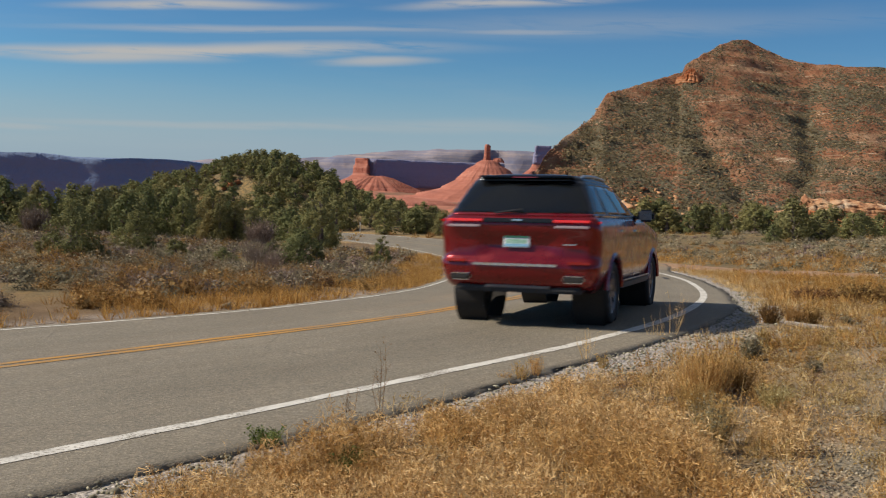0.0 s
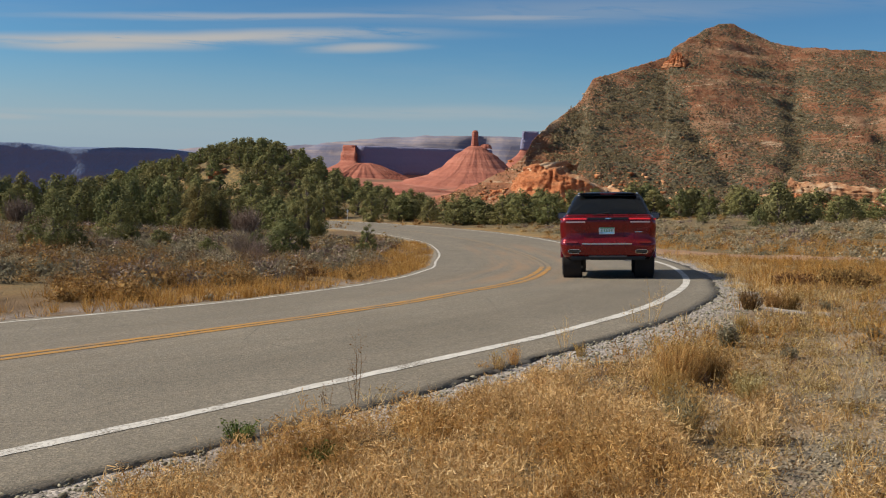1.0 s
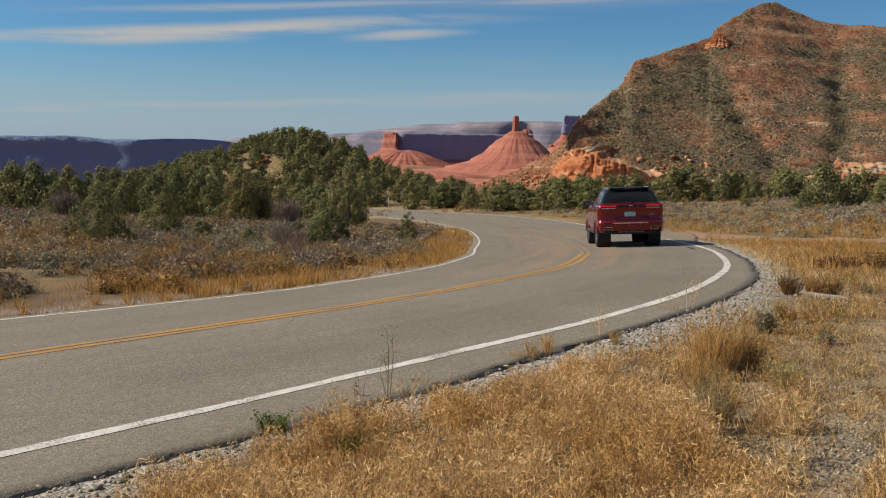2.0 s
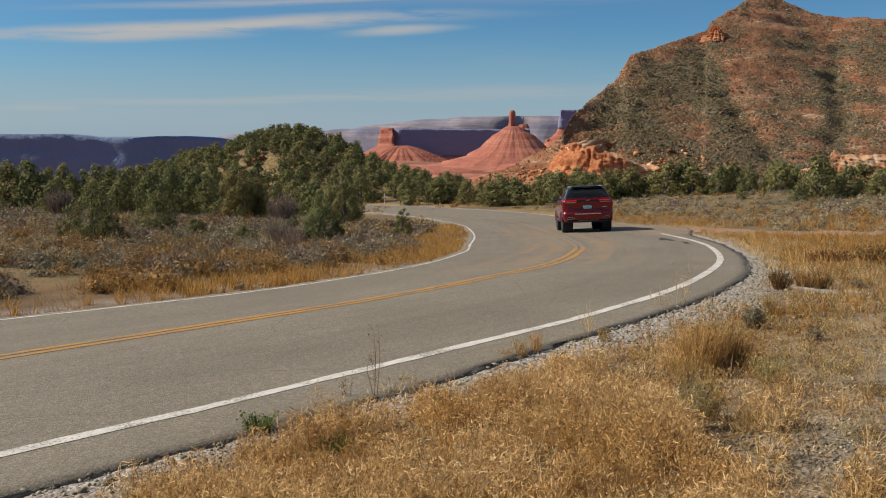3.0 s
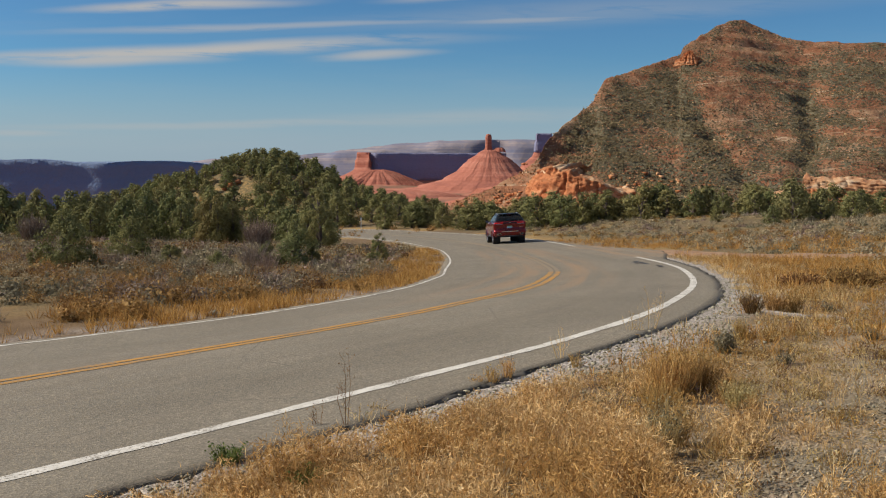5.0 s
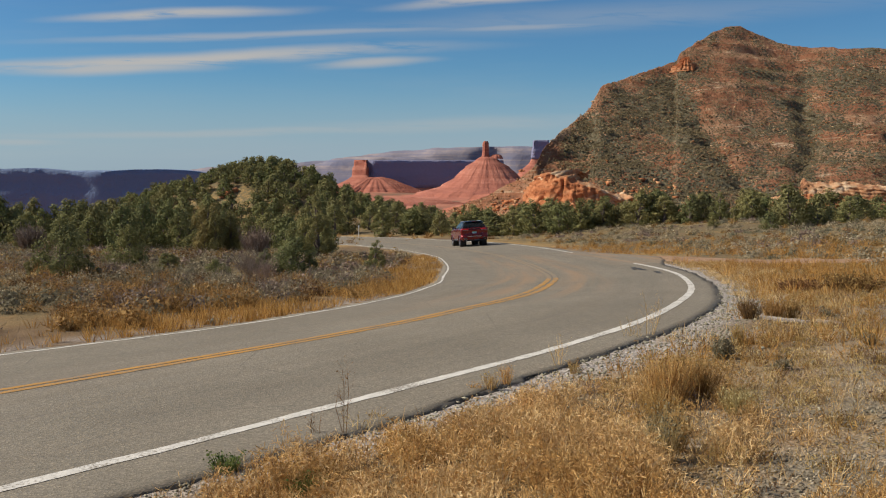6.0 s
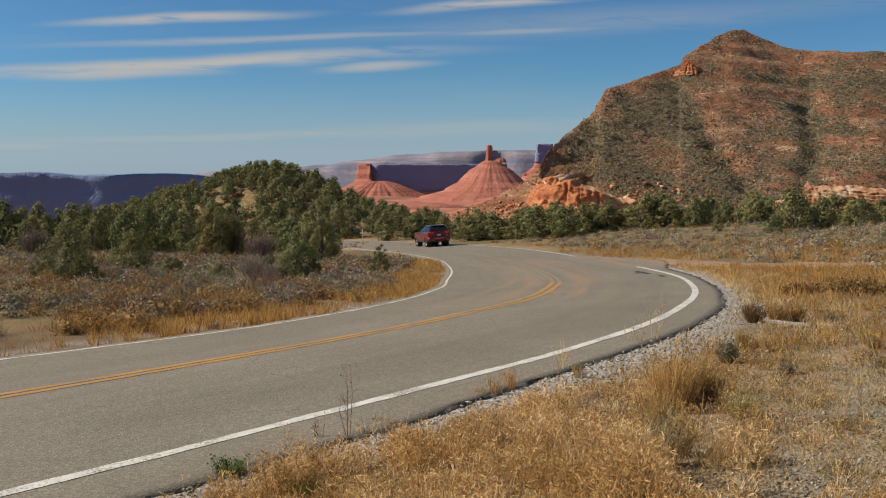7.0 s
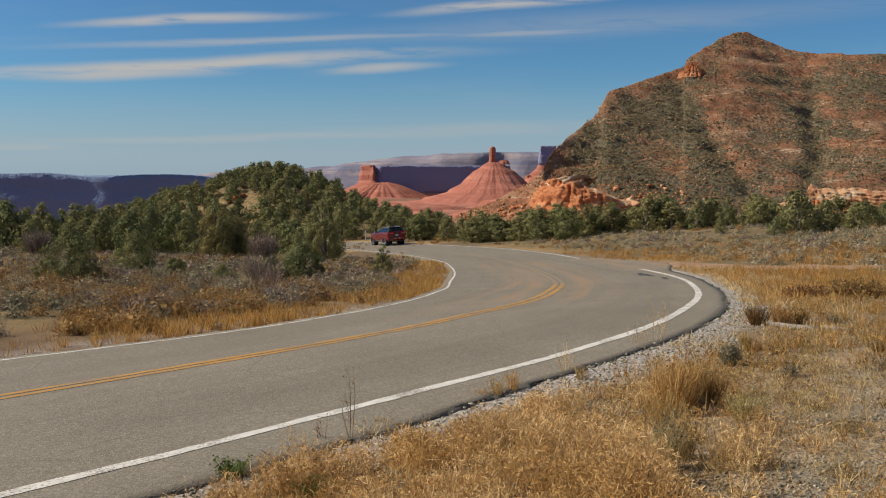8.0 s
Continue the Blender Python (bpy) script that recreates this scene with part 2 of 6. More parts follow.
M_PINYON = foliage("pinyon_leaf", (0.130, 0.129, 0.055), (0.195, 0.189, 0.079), (0.262, 0.248, 0.105))
M_OLIVE = foliage("dry_juniper_leaf", (0.13, 0.112, 0.046), (0.20, 0.168, 0.070), (0.26, 0.215, 0.092))
M_BARK = rock("juniper_bark", [(0.3, (0.07, 0.05, 0.04)), (0.7, (0.20, 0.16, 0.13))], 6.0, 0, 1.0, 0.03)
M_DEAD = rock("weathered_dead_wood", [(0.3, (0.12, 0.10, 0.085)), (0.7, (0.34, 0.30, 0.25))], 14.0, 0, 1.0, 0.01)
M_SAGE = foliage("sagebrush_leaf", (0.115, 0.098, 0.068), (0.235, 0.202, 0.138), (0.36, 0.315, 0.22))
M_RABBIT = foliage("rabbitbrush_stem", (0.16, 0.088, 0.033), (0.345, 0.202, 0.078), (0.51, 0.33, 0.138))
M_STRAW = foliage("dry_grass_blade", (0.24, 0.155, 0.068), (0.60, 0.425, 0.195), (0.84, 0.68, 0.40), 0.35)
M_AMBER = foliage("amber_weed_stem", (0.21, 0.118, 0.045), (0.54, 0.335, 0.125), (0.76, 0.525, 0.240), 0.35)
M_GOLD = foliage("golden_grass_blade", (0.18, 0.090, 0.027), (0.46, 0.262, 0.078), (0.66, 0.435, 0.158), 0.35)
M_BROWN = foliage("brown_shrub_stem", (0.095, 0.048, 0.022), (0.22, 0.115, 0.052), (0.36, 0.205, 0.095))
M_PALE_SAGE = foliage("pale_sage_leaf", (0.20, 0.172, 0.118), (0.335, 0.285, 0.195), (0.46, 0.395, 0.275))
M_PURPLE = foliage("purple_grey_twig", (0.125, 0.092, 0.080), (0.215, 0.165, 0.142), (0.320, 0.255, 0.222), 0.1)
M_GREEN = foliage("green_weed_leaf", (0.06, 0.09, 0.025), (0.14, 0.18, 0.05), (0.26, 0.28, 0.10))
M_GRAVEL = foliage("roadside_gravel", (0.14, 0.118, 0.09), (0.29, 0.248, 0.19), (0.50, 0.435, 0.34), 0.0)
M_HILL = mountain_material()
M_SCRUB = foliage("hillside_scrub", (0.098, 0.076, 0.043), (0.155, 0.124, 0.071), (0.215, 0.172, 0.100), 0.15)
M_CLIFF = rock("orange_sandstone", [(0.38, (0.185, 0.062, 0.026)), (0.47, (0.400, 0.142, 0.056)), (0.56, (0.480, 0.205, 0.090)), (0.66, (0.560, 0.350, 0.195))], 0.30, 0.45, 1.0, 0.35, 0.30, 0.68)
M_CAP = rock("cream_bedded_sandstone", [(0.38, (0.230, 0.095, 0.044)), (0.46, (0.400, 0.200, 0.096)), (0.53, (0.500, 0.310, 0.170)), (0.60, (0.590, 0.430, 0.280))], 0.4, 0.6, 1.0, 0.35, 0.30, 0.68)
M_BUTTE = rock("red_butte_stone", [(0.34, (0.215, 0.078, 0.056)), (0.5, (0.345, 0.125, 0.082)), (0.66, (0.460, 0.205, 0.140))], 0.012, 0.10, 1.0, 4.0)
# Aerial haze is put into this stone's blue base colour.
M_MESA = rock("haze_tinted_mesa_stone", [(0.3, (0.138, 0.196, 0.305)), (0.6, (0.162, 0.216, 0.328)), (0.8, (0.195, 0.236, 0.335))], 0.008, 0.03, 1.0, 6.0)
# Cliff stone of the red mesas, with shade and blue haze in its colour.
M_SHADE_CLIFF = rock("shade_tinted_cliff_stone", [(0.3, (0.175, 0.185, 0.280)), (0.6, (0.215, 0.208, 0.298)), (0.8, (0.270, 0.228, 0.298))], 0.010, 0.05, 1.0, 6.0)
M_CREAM = foliage("cream_sandstone", (0.24, 0.085, 0.036), (0.43, 0.19, 0.085), (0.6, 0.42, 0.25), 0.0)
# The plateaus' bluish pallor is distance haze mixed into their stone colours.
M_PALE = rock("haze_tinted_plateau", [(0.38, (0.150, 0.160, 0.225)), (0.5, (0.210, 0.195, 0.230)), (0.60, (0.320, 0.265, 0.250))], 0.004, 0.09, 0.6, 6.0)


# ---------------------------------------------------------------- mesh helpers
def mesh_of(name, verts, faces, mat=None, smooth=False):
    """A mesh from arrays: verts (n, 3), faces (m, 3 or 4)."""
    verts, faces = np.asarray(verts, dtype=np.float32), np.asarray(faces, dtype=np.int32)
    me = bpy.data.meshes.new(name)
    m, k = faces.shape
    me.vertices.add(len(verts))
    me.vertices.foreach_set("co", verts.ravel())
    me.loops.add(m * k)
    me.loops.foreach_set("vertex_index", faces.ravel())
    me.polygons.add(m)
    me.polygons.foreach_set("loop_start", np.arange(0, m * k, k, dtype=np.int32))
    me.polygons.foreach_set("loop_total", np.full(m, k, dtype=np.int32))
    if smooth:
        me.polygons.foreach_set("use_smooth", np.ones(m, dtype=bool))
    me.update(calc_edges=True)
    me.validate()
    if mat:
        me.materials.append(mat)
    return me


def part(name, data, mat, parent, label=""):
    """One mesh object under a thing or a part, from a bmesh or a mesh."""
    if isinstance(data, bmesh.types.BMesh):
        me = bpy.data.meshes.new(name)
        data.to_mesh(me)
        data.free()
    else:
        me = data
    if mat and not me.materials:
        me.materials.append(mat)
    ob = new(name, me)
    ob.parent = parent
    if label:
        tagged(ob, label)
    return ob


def grid_faces(rows, cols, loop=False):
    i, j = np.meshgrid(np.arange(rows - 1), np.arange(cols if loop else cols - 1), indexing="ij")
    a, b = i * cols + j, i * cols + (j + 1) % cols
    return np.stack([a, b, b + cols, a + cols], -1).reshape(-1, 4)


def smooth_line(points, n):
    """A Catmull-Rom curve through the points, n pieces a span."""
    p = np.asarray(points, float)
    q = np.vstack([2 * p[0] - p[1], p, 2 * p[-1] - p[-2]])
    out = []
    for i in range(1, len(q) - 2):
        a, b, c, d = q[i - 1], q[i], q[i + 1], q[i + 2]
        for u in np.linspace(0, 1, n, endpoint=False):
            out.append(0.5 * (2 * b + (c - a) * u + (2 * a - 5 * b + 4 * c - d) * u * u + (3 * b - a - 3 * c + d) * u ** 3))
    return np.array(out + [p[-1]])


def step(a, b, x):
    t = np.clip((x - a) / (b - a), 0.0, 1.0)
    return t * t * (3 - 2 * t)


def value_noise(x, y, seed=0):
    """Smooth noise from -1 to 1 for arrays."""
    xi, yi = np.floor(x).astype(np.int64), np.floor(y).astype(np.int64)
    fx, fy = x - xi, y - yi
    fx, fy = fx * fx * (3 - 2 * fx), fy * fy * (3 - 2 * fy)

    def h(a, b):
        v = (a * 374761393 + b * 668265263 + seed * 974711) & 0x7FFFFFFF
        v = ((v ^ (v >> 13)) * 1274126177) & 0x7FFFFFFF
        return ((v ^ (v >> 16)) & 0xFFFF) / 32767.5 - 1.0

    top = h(xi, yi) * (1 - fx) + h(xi + 1, yi) * fx
    low = h(xi, yi + 1) * (1 - fx) + h(xi + 1, yi + 1) * fx
    return top * (1 - fy) + low * fy


# ---------------------------------------------------------------- road and ground in plan
CENTRE = [(-62, -78), (-34, -36), (-20, -14), (-9.3, 3.0), (-6.8, 6.6), (-4.12, 9.63), (-2.80, 11.08), (-1.14, 13.07), (0.37, 15.7), (1.8, 20.58), (2.65, 24.8),
          (3.2, 28.5), (3.45, 33), (3.55, 40), (3.4, 48), (2.9, 58), (1.6, 69), (-0.3, 80), (-2.9, 90), (-6.6, 100), (-12.5, 110), (-22, 120), (-36, 129), (-60, 140), (-110, 156)]
LINE = smooth_line(CENTRE, 30)
TANGENT = np.gradient(LINE, axis=0)
TANGENT /= np.linalg.norm(TANGENT, axis=1)[:, None]
RIGHT = np.stack([TANGENT[:, 1], -TANGENT[:, 0]], 1)
ALONG = np.concatenate([[0], np.cumsum(np.linalg.norm(np.diff(LINE, axis=0), axis=1))])
BANK = 0.05


def at_y(pairs):
    """A width that changes along the road, by the y of the station."""
    ys, values = [p[0] for p in pairs], [p[1] for p in pairs]
    w = np.interp(LINE[:, 1], ys, values)
    soft = np.hanning(39)
    return np.convolve(np.pad(w, 19, "edge"), soft / soft.sum(), "valid")


R_LINE = at_y([(8.5, 3.45), (9.6, 3.42), (10.6, 3.37), (11.9, 3.33), (12.8, 3.31), (14, 3.24), (16.4, 3.15), (21, 3.20), (25, 3.30), (30, 3.33), (36, 3.36), (52, 3.45), (66, 4.0), (76, 4.2), (95, 3.75), (102, 3.4)])
L_LINE = at_y([(8, -2.85), (10.3, -2.71), (12.3, -2.50), (14.2, -2.42), (20, -2.70), (27, -3.05), (32.6, -3.25), (39, -3.10), (57, -2.92), (72, -3.05)])
R_EDGE = at_y([(8.6, 4.23), (9.6, 4.24), (10.8, 4.13), (12.3, 3.92), (15, 3.77), (19, 3.68), (26, 3.72), (34, 3.85), (37, 4.6), (40, 5.4), (45, 5.0), (50, 4.2), (54, 3.9), (78, 4.7), (97, 4.1), (103, 3.8)])
L_EDGE = L_LINE - 0.2


def centre_height(x, y):
    dip = 0.085 * np.clip(x - 0.5, -14, 0) * np.clip((22 - y) / 8, 0, 1)
    return EYE - 1.17 - 0.0712 * np.clip(y, -40, None) - 0.024 * np.clip(x, -8, None) + dip


LINE_Z = centre_height(LINE[:, 0], LINE[:, 1])


def nearest(x, y):
    """The road station nearest to each point, and how far to its right the point lies."""
    x, y = np.atleast_1d(np.asarray(x, float)), np.atleast_1d(np.asarray(y, float))
    index = np.empty(len(x), dtype=int)
    for i in range(0, len(x), 4000):
        d = (LINE[None, :, 0] - x[i:i + 4000, None]) ** 2 + (LINE[None, :, 1] - y[i:i + 4000, None]) ** 2
        index[i:i + 4000] = d.argmin(1)
    off = (x - LINE[index, 0]) * RIGHT[index, 0] + (y - LINE[index, 1]) * RIGHT[index, 1]
    gap = np.hypot(x - LINE[index, 0], y - LINE[index, 1])
    return index, np.sign(off) * gap


def cross_fall(y, off):
    """Height over the centre line's own: the bank of the bend, and a swell in the near outer lane."""
    return BANK * (np.clip(off, -6, 8) - 1.7) + 0.12 * np.exp(-((y - 14.0) / 5.0) ** 2) * step(-1.5, 1.5, off)


def road_height(index, off):
    return LINE_Z[index] + cross_fall(LINE[index, 1], off)


def open_land(x, y):
    """The land away from the road: a long fall to a wide valley, with one wooded knoll."""
    fall = EYE - 1.25 - 0.0712 * np.clip(y, -40, None)
    floor = EYE - 150.0
    u = fall - floor
    z = floor + 0.5 * (u + np.sqrt(u * u + 900.0))
    z = z + 7.2 * np.exp(-((x + 25.0) / 10.5) ** 2 / 2 * 1.0 - ((y - 165.0) / 22.0) ** 2 / 2)
    z = z + 3.2 * np.exp(-((x + 42.0) / 15.0) ** 2 / 2 - ((y - 175.0) / 26.0) ** 2 / 2)
    z = z - 1.4 * step(-5.0, -15.0, x) * step(125, 95, y)
    far = np.hypot(x, y)
    z = z + 0.10 * value_noise(x / 3.1, y / 3.1, 3) * step(8, 20, far) + 0.35 * value_noise(x / 11.0, y / 11.0, 5) * step(20, 60, far)
    return z + 14.0 * value_noise(x / 240.0, y / 240.0, 9) * step(700, 2000, far)


def ground_height(x, y, sink=True):
    x, y = np.atleast_1d(np.asarray(x, float)), np.atleast_1d(np.asarray(y, float))
    index, off = nearest(x, y)
    rise = 0.08 - 0.06 * step(18, 40, y)
    right, left = R_EDGE[index], L_EDGE[index]
    near = road_height(index, np.clip(off, left, right)) - 0.014
    near = near + rise * np.clip(off - right - 0.15, 0, 4.4) - 0.03 * np.clip(left - off, 0, 3)
    near = near + 0.025 * value_noise(x / 0.7, y / 0.7, 1) * step(4.2, 5.5, np.abs(off))
    if sink:
        near = near - 0.10 * step(0.0, 0.25, np.minimum(right - off, off - left))
    w = step(6.5, 26.0, np.abs(off))
    return near * (1 - w) + open_land(x, y) * w


def ground():
    ahead = np.radians(np.linspace(-32, 32, 250))
    round_ = np.radians(np.linspace(32, 328, 62)[1:-1])
    angle = np.concatenate([ahead, round_])
    radius = np.concatenate([[0.0], np.geomspace(0.8, 4900, 260)])
    rr, aa = np.meshgrid(radius, angle, indexing="ij")
    x, y = (rr * np.sin(aa)).ravel(), (rr * np.cos(aa)).ravel()
    z = ground_height(x, y)
    me = mesh_of("ground", np.stack([x, y, z], 1), grid_faces(len(radius), len(angle), True)[:, ::-1], M_GROUND, True)
    index, off = nearest(x, y)
    right = step(3.4, 3.8, off) * (1 - step(4.3, 5.1, off + 0.5 * value_noise(x, y, 7))) * (0.15 + 0.85 * (y < 34)) + 0.30 * step(5, 6, off) * (1 - step(9, 14, off)) * (y < 18) * step(0.0, 0.6, x - 0.6)
    left = step(2.9, 3.05, -off) * (1 - step(3.1, 3.7, -off)) * 0.6
    for name, values in (("litter", step(4.2, 7.5, np.abs(off))), ("gravel", np.clip(right + left, 0, 1)), ("valley", step(220, 420, np.hypot(x, y)))):
        a = me.attributes.new(name, "FLOAT", "POINT")
        a.data.foreach_set("value", values.astype(np.float32))
    tagged(new("ground", me), "dry tan high-desert soil with gravel and straw beside the road", "ground", kind="structure")


def ribbon(name, i0, i1, offs, lift, mat, wobble=None, uv=True, dust=None, fine=1):
    """A strip along the road between stations i0 and i1 at the offsets given."""
    idx = np.linspace(i0, i1, (i1 - i0) * fine + 1)
    lo = np.clip(np.floor(idx).astype(int), 0, len(LINE) - 2)
    f = (idx - lo)[:, None]
    p, r = LINE[lo] * (1 - f) + LINE[lo + 1] * f, RIGHT[lo] * (1 - f) + RIGHT[lo + 1] * f
    z, s = LINE_Z[lo] * (1 - f[:, 0]) + LINE_Z[lo + 1] * f[:, 0], ALONG[lo] * (1 - f[:, 0]) + ALONG[lo + 1] * f[:, 0]
    rows = np.stack([np.broadcast_to(q, len(LINE)) for q in offs], 1)
    o = rows[lo] * (1 - f) + rows[lo + 1] * f
    if wobble:
        for c, (amp, size, seed) in wobble.items():
            o[:, c] += amp * (value_noise(s / size, s * 0 + seed, seed) + 0.6 * value_noise(s / size * 3.1, s * 0 + seed, seed + 1))
    v = np.empty((*o.shape, 3))
    v[..., 0], v[..., 1] = p[:, None, 0] + r[:, None, 0] * o, p[:, None, 1] + r[:, None, 1] * o
    lifts = np.broadcast_to(np.asarray(lift, float), o.shape)
    v[..., 2] = z[:, None] + cross_fall(p[:, 1:2], o) + lifts
    faces = grid_faces(*o.shape)
    me = mesh_of(name, v.reshape(-1, 3), faces[:, ::-1], mat, True)
    layer = me.uv_layers.new(name="UVMap")
    loops = np.empty(len(me.loops), dtype=np.int32)
    me.loops.foreach_get("vertex_index", loops)
    coords = np.stack([np.repeat(s, o.shape[1]), o.ravel()], 1)
    layer.data.foreach_set("uv", coords[loops].astype(np.float32).ravel())
    if dust is not None:
        a = me.attributes.new("dust", "FLOAT", "POINT")
        a.data.foreach_set("value", dust(v[..., 0].ravel(), v[..., 1].ravel(), o.ravel()).astype(np.float32))
    return me


def station(y):
    """The station where the road passes y."""
    return int(np.abs(LINE[:, 1] - y).argmin())


def road_dust(x, y, off):
    bend = step(14, 24, y) * (1 - step(44, 60, y))
    track = np.exp(-((off - 0.9) / 0.5) ** 2) + np.exp(-((off + 0.6) / 0.4) ** 2) + 0.9 * np.exp(-((off + 1.3) / 0.35) ** 2)
    apron = step(2.2, 3.6, off) * step(33, 37, y) * (1 - step(50, 54, y))
    return np.clip(0.85 * bend * track + 0.9 * apron + 0.05, 0, 1)


def road():
    last = len(LINE) - 1
    offs = [L_EDGE - 0.02, L_EDGE] + [L_EDGE + 0.15 + (R_EDGE - L_EDGE - 0.3) * k / 19 for k in range(20)] + [R_EDGE, R_EDGE + 0.03]
    lift = np.zeros(len(offs))
    lift[0] = lift[-1] = -0.09
    wob = {len(offs) - 1: (0.05, 0.5, 11), len(offs) - 2: (0.05, 0.5, 11), 0: (0.04, 0.6, 12), 1: (0.04, 0.6, 12)}
    ob = new("road", ribbon("road", 0, last, offs, lift, M_ASPHALT, wob, dust=road_dust, fine=2))
    tagged(ob, "worn grey two-lane asphalt road curving downhill", "road", kind="structure")
    lip = new("road_edge_trim", ribbon("road_edge_trim", 0, station(34), [R_EDGE - 0.03, R_EDGE + 0.03, R_EDGE + 0.05], [0.001, -0.015, -0.09], M_EDGE,
                                  {0: (0.03, 0.3, 14), 1: (0.045, 0.22, 13), 2: (0.045, 0.22, 13)}, fine=6))
    tagged(lip, "dark crumbled asphalt lip along the gravel shoulder", "road edge", kind="structure")
    edge = {0: (0.008, 0.25, 21), 1: (0.008, 0.25, 22)}
    gap0, gap1, worn = station(36.0), station(51.0), station(28.0)
    lines = [
        ("edge_line", 0, gap0, [R_LINE - 0.065, R_LINE + 0.065], M_WHITE, "worn white edge line painted along the shoulder"),
        ("edge_line", gap1, last, [R_LINE - 0.06, R_LINE + 0.06], M_WHITE, "white edge line past the side-road mouth"),
        ("edge_line", 0, last, [L_LINE - 0.035, L_LINE + 0.035], M_WHITE, "thin white edge line on the inner side of the bend"),
        ("centre_line", 0, worn, [-0.165, -0.032], M_YELLOW, "faded double yellow centre stripe on asphalt"),
        ("centre_line", 0, worn, [0.032, 0.165], M_YELLOW, "faded double yellow centre stripe on asphalt"),
        ("centre_line", worn, last, [-0.15, -0.03], M_WORN, "almost worn-off yellow centre stripe past the bend"),
        ("centre_line", worn, last, [0.03, 0.15], M_WORN, "almost worn-off yellow centre stripe past the bend"),
    ]
    tar = plain("tar_patch", (0.03, 0.028, 0.026), 0.7)
    for y0, y1, o0, o1 in ((30.6, 32.8, 2.72, 2.86), (28.6, 29.9, 2.92, 3.02), (31.2, 31.9, 2.55, 2.68)):
        tagged(new("tar_patch", ribbon("tar_patch", station(y0), station(y1), [o0, o1], 0.005, tar, {0: (0.04, 0.3, 3), 1: (0.04, 0.3, 5)}, fine=3)), "dark tar patch on the worn asphalt", "road patch", kind="structure")
    for name, a, b, o, mat, label in lines:
        tagged(new(name, ribbon(name, a, b, o, 0.004, mat, edge, fine=4)), label, "road marking", kind="structure")


# ---------------------------------------------------------------- mountain, outcrops, distant buttes
FOOT = [(-20, 425), (2, 400), (28, 352), (50, 335), (85, 322), (125, 312), (170, 305), (220, 298), (290, 285), (390, 262), (520, 220)]
CREST = [(-6, 410, -26.5), (15, 402, -17), (30, 398, -9.5), (37, 396, -4.0), (42, 410, 2.2), (50.5, 430, 9.6), (66.5, 460, 20.0), (74, 475, 30.0), (79, 482, 33.0), (117, 520, 46.5), (122, 522, 51.5), (156, 560, 69.0), (172, 562, 65.0),
         (190, 556, 58.0), (228, 540, 55.0), (280, 520, 50.0), (380, 480, 44.0), (520, 430, 38.0)]
CREST_Z = [EYE + c[2] for c in CREST]


def resample(points, n):
    p = smooth_line(points, 12)
    s = np.concatenate([[0], np.cumsum(np.linalg.norm(np.diff(p, axis=0), axis=1))])
    t = np.linspace(0, s[-1], n)
    return np.stack([np.interp(t, s, p[:, k]) for k in range(p.shape[1])], 1)


def by_bearing(points, bearings):
    """A curve read at bearings from the world's origin."""
    p = smooth_line(points, 12)
    a = p[:, 0] / p[:, 1]
    order = a.argsort()
    return np.stack([np.interp(bearings, a[order], p[order, k]) for k in range(p.shape[1])], 1)


